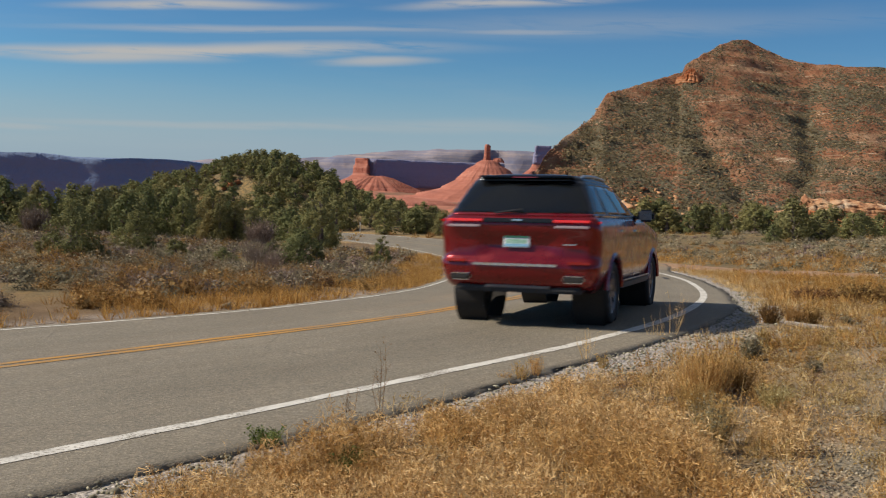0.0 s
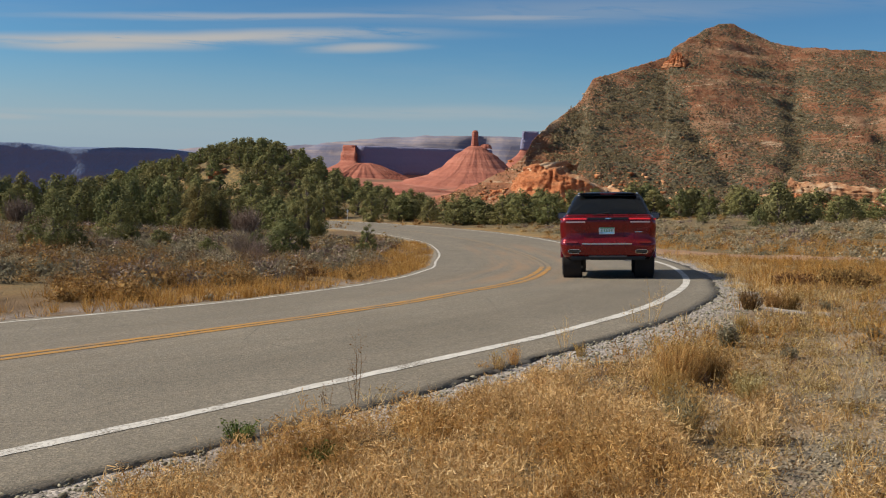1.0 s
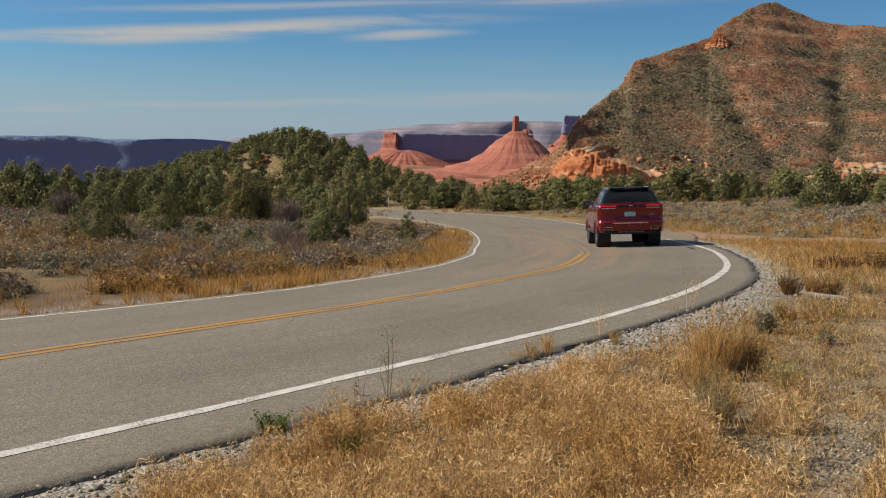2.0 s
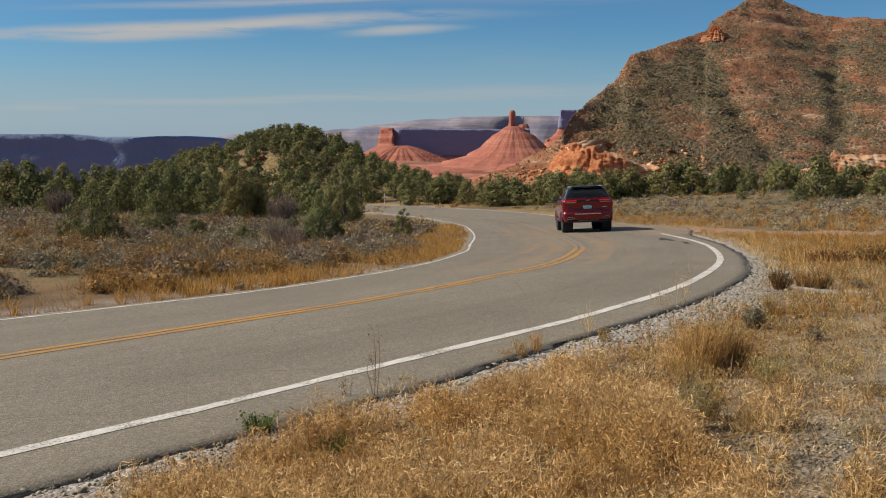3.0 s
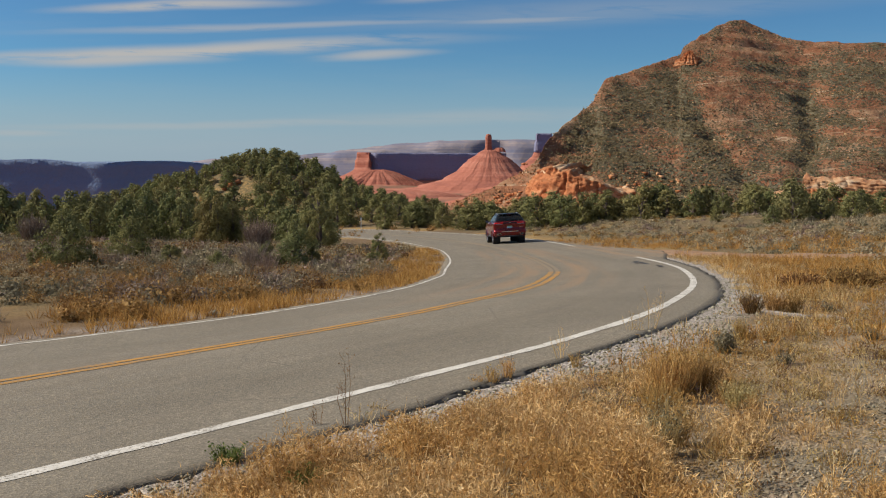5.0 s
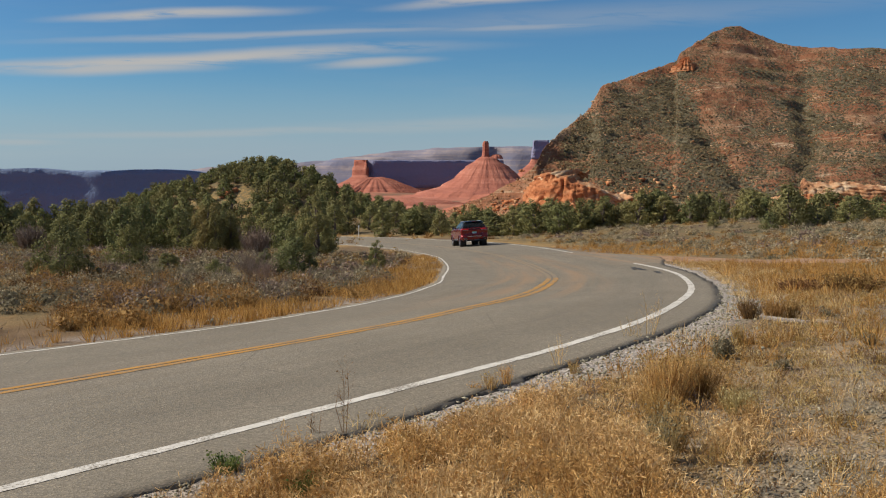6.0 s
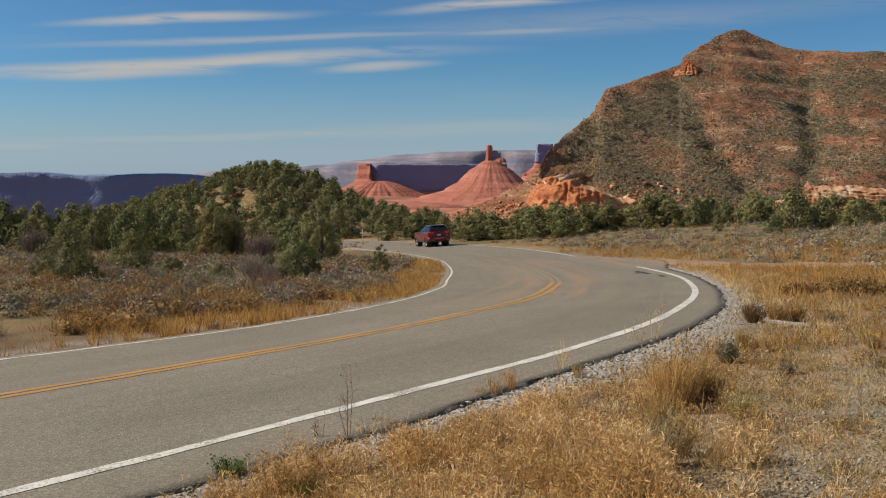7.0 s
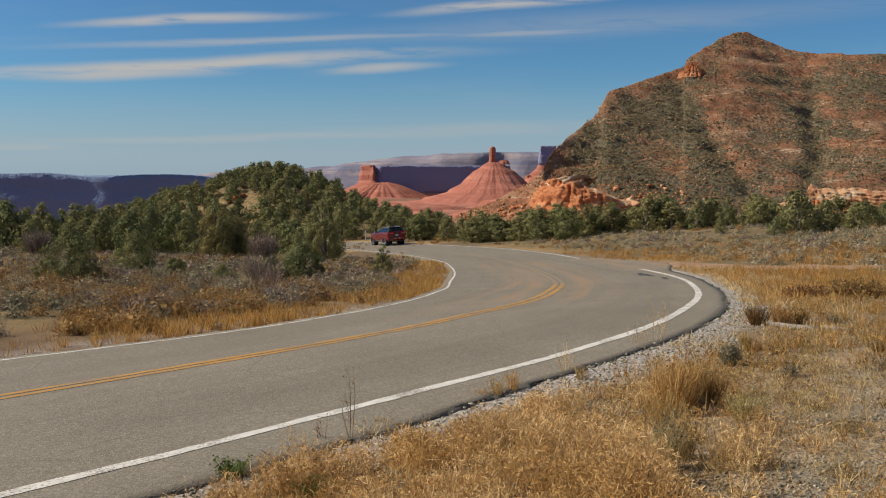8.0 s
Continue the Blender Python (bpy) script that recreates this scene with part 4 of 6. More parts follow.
def tree(seed, leaf, shape, leaves=2100, label="", grain=0.024):
    """A tree one metre high: bent trunk and limbs, a crown of many small sprays in uneven lobes."""
    rng = np.random.default_rng(seed)
    root = new("juniper_tree" if shape != "pine" else "pinyon_tree")
    tagged(root, label, "tree", "junipers and pinyons")
    bm = bmesh.new()
    lean = rng.normal(0, 0.06, 2)
    spine = [(lean[0] * t * t, lean[1] * t * t, -0.05 + 0.9 * t) for t in np.linspace(0, 1, 7)]
    tube(bm, spine, [0.055 * (1 - 0.85 * t) + 0.004 for t in np.linspace(0, 1, 7)])
    lobes = []
    count = {"round": 25, "tall": 18, "pine": 20, "low": 14}[shape]
    for i in range(count):
        h = (i + 0.5) / count
        ang = i * 2.4 + rng.uniform(-0.5, 0.5)
        wide = {"round": 0.44 * math.sin(min(1.0, h * 1.05 + 0.22) * math.pi * 0.96) ** 0.7, "tall": 0.20 * (1.1 - 0.5 * h), "pine": 0.40 * (1.08 - h) ** 0.65, "low": 0.62 * (1.05 - h) ** 0.6}[shape]
        out = wide * rng.uniform(0.45, 1.0)
        z = {"round": 0.10 + 0.80 * h, "tall": 0.08 + 0.85 * h, "pine": 0.10 + 0.86 * h, "low": 0.12 + 0.66 * h}[shape] + rng.uniform(-0.04, 0.04)
        c = np.array((math.cos(ang) * out + lean[0] * z, math.sin(ang) * out + lean[1] * z, z))
        if i % 4 == 1 and shape in ("round", "pine"):
            lobes.append((np.array((math.cos(ang + 1.3) * rng.uniform(0.12, 0.30), math.sin(ang + 1.3) * rng.uniform(0.12, 0.30), rng.uniform(0.08, 0.20))), rng.uniform(0.11, 0.16)))
        lobes.append((c, rng.uniform(0.10, 0.175) * (0.75 if h > 0.8 else 1.0) * (0.8 if shape in ("tall", "pine") else 1.05)))
        if i % 2 == 0:
            z0 = max(0.05, z - 0.22)
            a = Vector((lean[0] * z0, lean[1] * z0, z0))
            b = Vector(c)
            tube(bm, [a, a.lerp(b, 0.5) + Vector((0, 0, -0.02)), b], [0.022, 0.015, 0.005], 5)
    part("trunk", bm, M_BARK, root)
    pts, size, ways = [], [], []
    weight = np.array([r * r for _, r in lobes])
    for (c, r), w in zip(lobes, weight / weight.sum()):
        k = int(leaves * w)
        d = rng.normal(0, 1, (k, 3))
        d /= np.linalg.norm(d, axis=1)[:, None]
        lump = 1 + 0.30 * value_noise(d[:, 0] * 3 + seed, d[:, 1] * 3 + d[:, 2] * 2, seed)
        rad = r * lump * rng.uniform(0.45, 1.12, k) ** 0.6
        q = c + d * rad[:, None] * (1.0, 1.0, 0.85 if shape != "tall" else 1.35)
        pts.append(q)
        ways.append(d + (q - np.array((0.0, 0.0, 0.45))) * 1.2)
        size.append(rng.uniform(0.6, 1.4, k) * grain)
    pts, size = np.concatenate(pts), np.concatenate(size)
    pts[:, 2] = np.clip(pts[:, 2], 0.02, None)
    part("crown", quads("crown", pts, size, rng, leaf, np.concatenate(ways), 0.42), leaf, root)
    return root


def plant_tree(kind, x, y, h, wide=1.0, turn=0.0, label=""):
    z = float(ground_height(x, y)[0])
    ob = copy_thing(kind, pose(x, y, z - 0.02 * h, 0, 0, turn))
    ob.scale = (h * wide, h * wide, h)
    if label:
        tagged(ob, label)
    return ob


BACK = [(-24.11, 58, 3.12, 0.86), (-21.56, 54, 1.82, 0.92), (-22.59, 60, 2.5, 0.89), (-23.48, 66, 3.23, 0.88), (-24.07, 70, 3.47, 0.75), (-20.31, 62, 2.87, 0.75), (-17.73, 58, 2.91, 0.86), (-18.18, 64, 3.53, 0.75), (-17.38, 66, 3.57, 0.75), (-14.89, 60, 2.78, 0.75), (-25.69, 58, 3.03, 0.95), (-17.2, 72, 3.99, 0.75), (-28.54, 74, 3.5, 0.78), (-23.51, 74, 3.5, 0.78), (-21.9, 74, 3.33, 0.82), (-30.51, 72, 3.65, 0.75), (-27.14, 74, 3.2, 0.86), (-25.26, 75, 3.4, 0.82), (-20.09, 74, 3.51, 0.78), (-16.28, 75, 4.37, 0.75)]


def trees():
    round_a = tree(101, M_JUNIPER, "round", 10500, "dark green rounded juniper tree on dry ground", 0.0130)
    round_b = tree(102, M_JUNIPER, "round", 10500, "dark green rounded juniper tree on dry ground", 0.0130)
    round_c = tree(103, M_PINYON, "round", 10500, "olive green bushy juniper tree", 0.0130)
    tall = tree(104, M_OLIVE, "tall", 8500, "brownish olive upright juniper tree", 0.0120)
    pine = tree(105, M_PINYON, "pine", 10000, "green pinyon pine with a full crown", 0.0125)
    low = tree(106, M_JUNIPER, "low", 9500, "low spreading dark juniper", 0.0140)
    far_kinds = [tree(107, M_JUNIPER, "round", 2200, "dark green juniper tree in dry brush", 0.027), tree(108, M_JUNIPER, "round", 2200, "dark green juniper tree in dry brush", 0.027), tree(109, M_PINYON, "round", 2200, "olive green juniper tree in dry brush", 0.027), tree(110, M_PINYON, "pine", 2200, "green pinyon pine in dry brush", 0.026)]
    small = [tree(111, M_JUNIPER, "round", 800, "dark green juniper on the wooded knoll", 0.042), tree(112, M_JUNIPER, "round", 800, "dark green juniper on the wooded knoll", 0.042), tree(113, M_PINYON, "round", 800, "olive green juniper on the wooded knoll", 0.042), tree(114, M_PINYON, "pine", 800, "green pinyon pine on the wooded knoll", 0.040)]
    rng = np.random.default_rng(77)
    # x, y, height, width, kind
    kinds_near = (round_a, round_c, round_b)
    BACK_ROW = [(x, y, h, w, kinds_near[k % 3]) for k, (x, y, h, w) in enumerate(BACK)]
    stand = [
        (-9.13, 25.2, 1.59, 1.04, round_a), (-9.80, 25.3, 0.62, 1.07, low), (-8.55, 25.5, 0.60, 0.93, low), (-9.65, 32.2, 1.47, 1.07, round_c), (-9.10, 31.8, 0.78, 0.89, low), (-8.11, 31.3, 0.75, 1.31, low), (-6.58, 30.7, 0.63, 1.44, round_c), (-12.2, 55.0, 2.75, 1.15, tall), (-11.0, 55.5, 2.40, 1.10, tall),
        (-11.6, 54.5, 2.30, 1.10, tall), (-4.80, 33.9, 1.47, 1.38, round_a), (-5.61, 33.7, 1.06, 0.83, low), (-4.20, 34.3, 0.93, 0.80, low), (-6.61, 57.9, 3.56, 0.83, pine), (-7.67, 59.5, 2.65, 0.77, round_c), (-2.52, 42.3, 1.22, 1.05, pine), (-2.25, 41.8, 0.42, 1.20, low), (-11.39, 36.0, 0.49, 1.28, low),
        *BACK_ROW, (-9.9, 68, 2.6, 1.0, round_a), (-10.8, 70, 2.6, 1.0, round_c), (-9.0, 66, 2.1, 1.1, round_b), (-11.8, 72, 2.7, 1.0, round_a),
        (-27.5, 68, 3.2, 1.0, round_a), (-25.0, 64, 2.4, 1.0, round_b), (-22.5, 68, 2.8, 1.05, round_c), (-21.5, 62, 2.5, 1.1, round_a), (-19.2, 64, 2.7, 1.0, round_b), (-17.5, 60, 2.2, 1.0, round_c), (-17.0, 66, 3.0, 0.95, pine),
        (-15.2, 63, 2.7, 0.95, round_a), (-13.8, 66, 2.9, 0.9, round_c), (-12.8, 70, 2.6, 1.0, round_b), (-19.5, 58, 1.9, 1.2, round_c), (-23.5, 58, 2.2, 1.1, round_a), (-14.0, 59, 1.5, 1.2, low), (-28.5, 60, 2.9, 1.0, round_c), (-31, 66, 3.3, 1.0, round_b),
        (-33, 75, 3.4, 1.0, round_a), (-28, 80, 3.2, 1.0, round_b), (-24, 84, 3.0, 1.0, round_c), (-20, 82, 3.0, 1.0, round_a), (-17, 86, 2.8, 1.0, round_b), (-9.5, 72, 2.5, 1.0, round_a), (-8.2, 76, 2.3, 1.0, round_c), (-7.0, 64, 1.9, 1.0, round_b),
        # beside and behind the far road
        (-5.5, 108, 3.3, 1.0, round_a), (-10.2, 120, 3.4, 1.05, round_b), (-2.6, 109, 3.0, 1.0, round_c), (0.2, 104, 2.6, 0.9, round_c), (2.6, 101, 2.7, 0.85, pine), (5.2, 97, 2.6, 1.1, round_a), (7.0, 94, 2.9, 1.1, round_b), (8.6, 91, 3.2, 1.1, round_a),
        (10.6, 89, 2.9, 1.0, round_b), (12.9, 92, 3.1, 1.0, round_c), (15.0, 93, 3.1, 1.0, round_a), (17.6, 90, 3.5, 1.05, round_a), (19.5, 92, 3.3, 1.0, round_b), (21.6, 88, 2.6, 1.0, round_c), (23.6, 86, 2.5, 1.0, pine), (25.6, 84, 2.6, 1.1, round_c),
        (27.4, 86, 2.6, 1.0, round_b), (24.7, 73, 2.3, 1.15, round_c), (22.0, 68, 1.5, 1.1, round_b), (24.2, 70.5, 3.3, 0.95, round_a), (26.2, 71, 2.3, 1.2, low), (25.6, 74, 2.5, 1.0, round_b), (30.0, 75, 2.0, 1.2, round_c), (31.5, 78, 2.4, 1.1, round_a),
        (19.8, 74, 0.9, 1.2, round_c), (33.5, 72, 2.0, 1.1, round_c), (12.0, 100, 2.8, 1.0, round_c), (16.5, 101, 2.9, 1.0, round_b), (21.0, 99, 2.9, 1.0, round_a), (29, 95, 3.0, 1.0, round_a), (33.5, 92, 3.0, 1.0, round_b), (38, 90, 3.0, 1.0, round_c), (4.0, 108, 3.0, 1.0, round_b), (8.5, 104, 3.0, 1.0, round_c),
        (-11.5, 118, 3.6, 1.0, round_a), (-15.0, 122, 3.6, 1.0, round_c), (-13, 130, 3.6, 1.0, round_b), (-8, 124, 3.5, 1.0, round_a), (-5, 128, 3.5, 1.0, round_b), (-1.5, 122, 3.4, 1.0, round_c), (-18, 128, 3.7, 1.0, round_a), (-22, 132, 3.7, 1.0, round_b),
    ]
    for x, y, h, w, kind in stand:
        if y > 45 and kind not in (tall, pine):
            kind = far_kinds[int(rng.integers(4))]
        plant_tree(kind, x, y, h * rng.uniform(0.95, 1.05), w, rng.uniform(0, 360))
    kinds = [small[0], small[1], small[2], small[0], small[2], small[3]]
    done = []
    # a close belt of junipers behind the far road
    for x in np.arange(-3.0, 44.0, 1.15):
        y = 99 - 0.42 * max(x, 0) + rng.uniform(-4, 6) + max(0, 6 - x) * 0.9
        plant_tree(far_kinds[int(rng.integers(4))], float(x + rng.uniform(-0.5, 0.5)), float(y), rng.uniform(2.3, 3.3), rng.uniform(1.15, 1.5), rng.uniform(0, 360))
    # the wooded knoll
    while len(done) < 250:
        x, y = rng.uniform(-52, 0), rng.uniform(136, 169)
        bump = math.exp(-((x + 26) / 17) ** 2 - ((y - 162) / 26) ** 2)
        if rng.random() > 0.45 + bump or (abs(x + 29) < 1.0 and 141 < y < 150) or any((x - a) ** 2 + (y - b) ** 2 < 1.9 for a, b in done):
            continue
        done.append((x, y))
        plant_tree(kinds[int(rng.integers(6))], x, y, rng.uniform(1.9, 3.0), rng.uniform(1.0, 1.35), rng.uniform(0, 360), "dark green juniper on the wooded knoll")
    # a loose wood between the road and the mountain
    for _ in range(70):
        x, y = rng.uniform(-30, 95), rng.uniform(108, 230)
        if x < 5 and y < 180:
            continue
        plant_tree(kinds[int(rng.integers(6))], x, y, rng.uniform(2.2, 3.6), rng.uniform(0.95, 1.25), rng.uniform(0, 360), "dark green juniper before the mountain")
    for t in (round_a, round_b, round_c, tall, pine, low, *far_kinds, *small):
        for o in (*t.children_recursive, t):
            bpy.data.objects.remove(o)


# ---------------------------------------------------------------- grass, brush, gravel
def blades(name, base, tip, width, rng, mat):
    """Bent tapering blades from base to tip points."""
    n = len(base)
    side = np.cross(tip - base, rng.normal(0, 1, (n, 3)))
    side /= np.linalg.norm(side, axis=1)[:, None] + 1e-9
    w = np.broadcast_to(width, n)[:, None]
    mid = base * 0.45 + tip * 0.55 + rng.normal(0, 0.06, (n, 3)) * np.linalg.norm(tip - base, axis=1)[:, None]
    v = np.stack([base - side * w, base + side * w, mid - side * w * 0.8, mid + side * w * 0.8, tip], 1).reshape(-1, 3)
    f = np.array([(0, 1, 3), (0, 3, 2), (2, 3, 4)])[None] + (np.arange(n) * 5)[:, None, None]
    return mesh_of(name, v, f.reshape(-1, 3), mat)


def tufts(name, x, y, height, spread, count, width, rng, mat, label, category="grass", upright=0.5, seeds=0, seed_size=0.006, branch=0):
    """Tufts at the points given, all in one sheet of growth."""
    z = ground_height(x, y)
    n = len(x)
    foot = np.stack([x, y, z - 0.02], 1)
    base = np.repeat(foot, count, 0)
    h = np.repeat(height, count) * rng.uniform(0.45, 1.1, n * count)
    ang = rng.uniform(0, 6.283, n * count)
    out = rng.uniform(0, 1, n * count) ** 0.7
    r = np.repeat(spread, count)
    lean = (1 - upright) * 1.5
    base[:, 0] += np.cos(ang) * r * out * 0.5
    base[:, 1] += np.sin(ang) * r * out * 0.5
    tip = base.copy()
    tip[:, 0] += np.cos(ang) * h * lean * out + rng.normal(0, 0.12, n * count) * h
    tip[:, 1] += np.sin(ang) * h * lean * out + rng.normal(0, 0.12, n * count) * h
    tip[:, 2] += h * (1 - 0.35 * out * lean)
    if branch:
        k = rng.uniform(0.35, 0.95, (len(base), branch, 1))
        b2 = base[:, None] * (1 - k) + tip[:, None] * k
        t2 = b2 + (rng.normal(0, 0.16, b2.shape) + np.array((0, 0, 0.16))) * h[:, None, None]
        base, tip = np.concatenate([base, b2.reshape(-1, 3)]), np.concatenate([tip, t2.reshape(-1, 3)])
    me = blades(name, base, tip, width, rng, mat)
    ob = tagged(new(name, me), label, category, kind="stuff")
    if seeds:
        pick = rng.integers(0, len(tip), seeds)
        k = rng.uniform(0.6, 1.0, (seeds, 1))
        p = base[pick] * (1 - k) + tip[pick] * k + rng.normal(0, 0.012, (seeds, 3))
        head = new(name + "_seeds", quads(name + "_seeds", p, rng.uniform(0.6, 1.4, seeds) * seed_size, rng, mat))
        tagged(head, "tiny dry seed heads and leaves on the straw", category, kind="stuff")
    return ob


TRACK = smooth_line([(6.6, 45.0), (8.2, 40.5), (9.8, 36.0), (11.6, 31.5), (14.2, 27.0), (18.5, 23.0), (26.0, 20.0)], 10)


def off_track(x, y):
    """True where a point lies clear of the dirt track."""
    return ((TRACK[None, :, 0] - x[:, None]) ** 2 + (TRACK[None, :, 1] - y[:, None]) ** 2).min(1) > 1.25 ** 2


def dirt_track():
    t = np.gradient(TRACK, axis=0)
    t /= np.linalg.norm(t, axis=1)[:, None]
    side = np.stack([t[:, 1], -t[:, 0]], 1)
    rows = []
    for o in np.linspace(-1.3, 1.3, 9):
        p = TRACK + side * o
        rows.append(np.column_stack([p, ground_height(p[:, 0], p[:, 1]) + 0.03 - 0.045 * (abs(o) > 1.2) - 0.02 * (0.4 < abs(o) < 0.9)]))
    v = np.stack(rows, 1)
    me = mesh_of("dirt_track", v.reshape(-1, 3), grid_faces(len(TRACK), 9)[:, ::-1], rock("track_dirt", [(0.3, (0.20, 0.115, 0.065)), (0.55, (0.31, 0.195, 0.115)), (0.75, (0.42, 0.29, 0.18))], 0.9, 0, 0.8, 0.05), True)
    tagged(new("dirt_track", me), "brown dirt side track leaving the paved bend", "dirt road", kind="structure")


def scatter(rng, n, x0, x1, y0, y1, off0, off1, size=2.0, bias=0.0, seed=1):
    """Points in a box of the plan, kept between two offsets from the road and in noisy patches."""
    x, y = rng.uniform(x0, x1, n), rng.uniform(y0, y1, n)
    _, off = nearest(x, y)
    keep = (off > off0) & (off < off1) & (value_noise(x / size, y / size, seed) + rng.normal(0, 0.35, n) > bias) & off_track(x, y)
    return x[keep], y[keep]


def along_road(rng, n, y0, y1, off0, off1, size=1.2, bias=-2.0, seed=1, power=1.0):
    """Points beside the road between two y of its stations and two distances from its edge; a negative distance is on the inner side."""
    i = rng.integers(station(y0), station(y1), n)
    d = off0 + (off1 - off0) * rng.random(n) ** power
    off = np.where(d > 0, R_EDGE[i] + d, L_EDGE[i] + d)
    x, y = LINE[i, 0] + RIGHT[i, 0] * off, LINE[i, 1] + RIGHT[i, 1] * off
    x, y = x + rng.normal(0, 0.05, n), y + rng.normal(0, 0.05, n)
    keep = (value_noise(x / size, y / size, seed) + rng.normal(0, 0.3, n) > bias) & off_track(x, y)
    return x[keep], y[keep]


def brush(name, x, y, height, rng, mat, label, rays=55, leaves=50, category="shrub", width=0.006, leaf=0.03):
    """Low desert brush: stems that fan out from a foot, with small leaves near their ends."""
    z = ground_height(x, y)
    n = len(x)
    foot = np.repeat(np.stack([x, y, z - 0.03], 1), rays, 0)
    d = rng.normal(0, 1, (n * rays, 3))
    d[:, 2] = np.abs(d[:, 2]) * 0.9 + 0.25
    d /= np.linalg.norm(d, axis=1)[:, None]
    h = np.repeat(height, rays) * rng.uniform(0.6, 1.1, n * rays)
    tip = foot + d * h[:, None] * (0.95, 0.95, 1.0)
    me = blades(name, foot, tip, np.repeat(height, rays) * width / 0.5, rng, mat)
    ob = tagged(new(name, me), label, category, kind="stuff")
    if leaves:
        pick = (np.repeat(np.arange(n), leaves) * rays + rng.integers(0, rays, n * leaves))
        k = rng.uniform(0.5, 1.08, (n * leaves, 1))
        p = foot[pick] * (1 - k) + tip[pick] * k + rng.normal(0, 0.03, (n * leaves, 3))
        crown = new(name + "_leaves", quads(name + "_leaves", p, np.repeat(height, leaves) / 0.5 * rng.uniform(0.5, 1.3, n * leaves) * leaf, rng, mat))
        tagged(crown, label, category, kind="stuff")
    return ob


def mounds(name, x, y, height, rng, mat, label, sprigs=60, width=0.005, wide=1.15, leaves=100, leaf=0.012, clumps=110):
    """Rounded desert brush: lumpy domes of leaf clumps with leaves and sprigs that stand out of them."""
    n = len(x)
    foot = np.stack([x, y, ground_height(x, y) - 0.02], 1)
    form = np.stack([rng.uniform(0.8, 1.3, n) * wide, rng.uniform(0.8, 1.3, n) * wide, rng.uniform(0.85, 1.1, n)], 1) * height[:, None]
    own = np.arange(n)[:, None]

    def reach(d, k):
        return 1 + 0.34 * value_noise(d[..., 0] * 1.9 + k * 3.7, d[..., 1] * 1.9 + d[..., 2] * 1.4, 7) + 0.16 * value_noise(d[..., 0] * 5 + k * 1.3, d[..., 1] * 5 + d[..., 2] * 4, 8)

    def shell_points(m):
        d = rng.normal(0, 1, (n, m, 3))
        d[..., 2] = np.abs(d[..., 2]) * 0.9 + 0.04
        d /= np.linalg.norm(d, axis=2)[..., None]
        return d, d * (reach(d, own))[..., None] * form[:, None]

    # leafy clumps inside, then thin sprigs, then single leaves
    d, q = shell_points(clumps)
    p = (foot[:, None] + q * rng.uniform(0.25, 0.86, (n, clumps, 1))).reshape(-1, 3)
    size = np.repeat(height, clumps) * rng.uniform(0.12, 0.22, n * clumps) * 8.0 / math.sqrt(clumps)
    tagged(new(name, quads(name, p, size, rng, mat, d.reshape(-1, 3), 0.45)), label, "shrub", kind="stuff")
    d, q = shell_points(sprigs)
    base, tip = foot[:, None] + q * 0.70, foot[:, None] + q * rng.uniform(0.92, 1.2, (n, sprigs, 1)) + np.array((0, 0, 0.08)) * height[:, None, None]
    tagged(new(name + "_sprigs", blades(name + "_sprigs", base.reshape(-1, 3), tip.reshape(-1, 3), np.repeat(height, sprigs) * width / 0.4, rng, mat)), label, "shrub", kind="stuff")
    d, q = shell_points(leaves)
    p = (foot[:, None] + q * rng.uniform(0.80, 1.06, (n, leaves, 1))).reshape(-1, 3)
    tagged(new(name + "_leaves", quads(name + "_leaves", p, np.repeat(height, leaves) / 0.4 * rng.uniform(0.5, 1.3, n * leaves) * leaf, rng, mat, d.reshape(-1, 3), 0.5)), label, "shrub", kind="stuff")


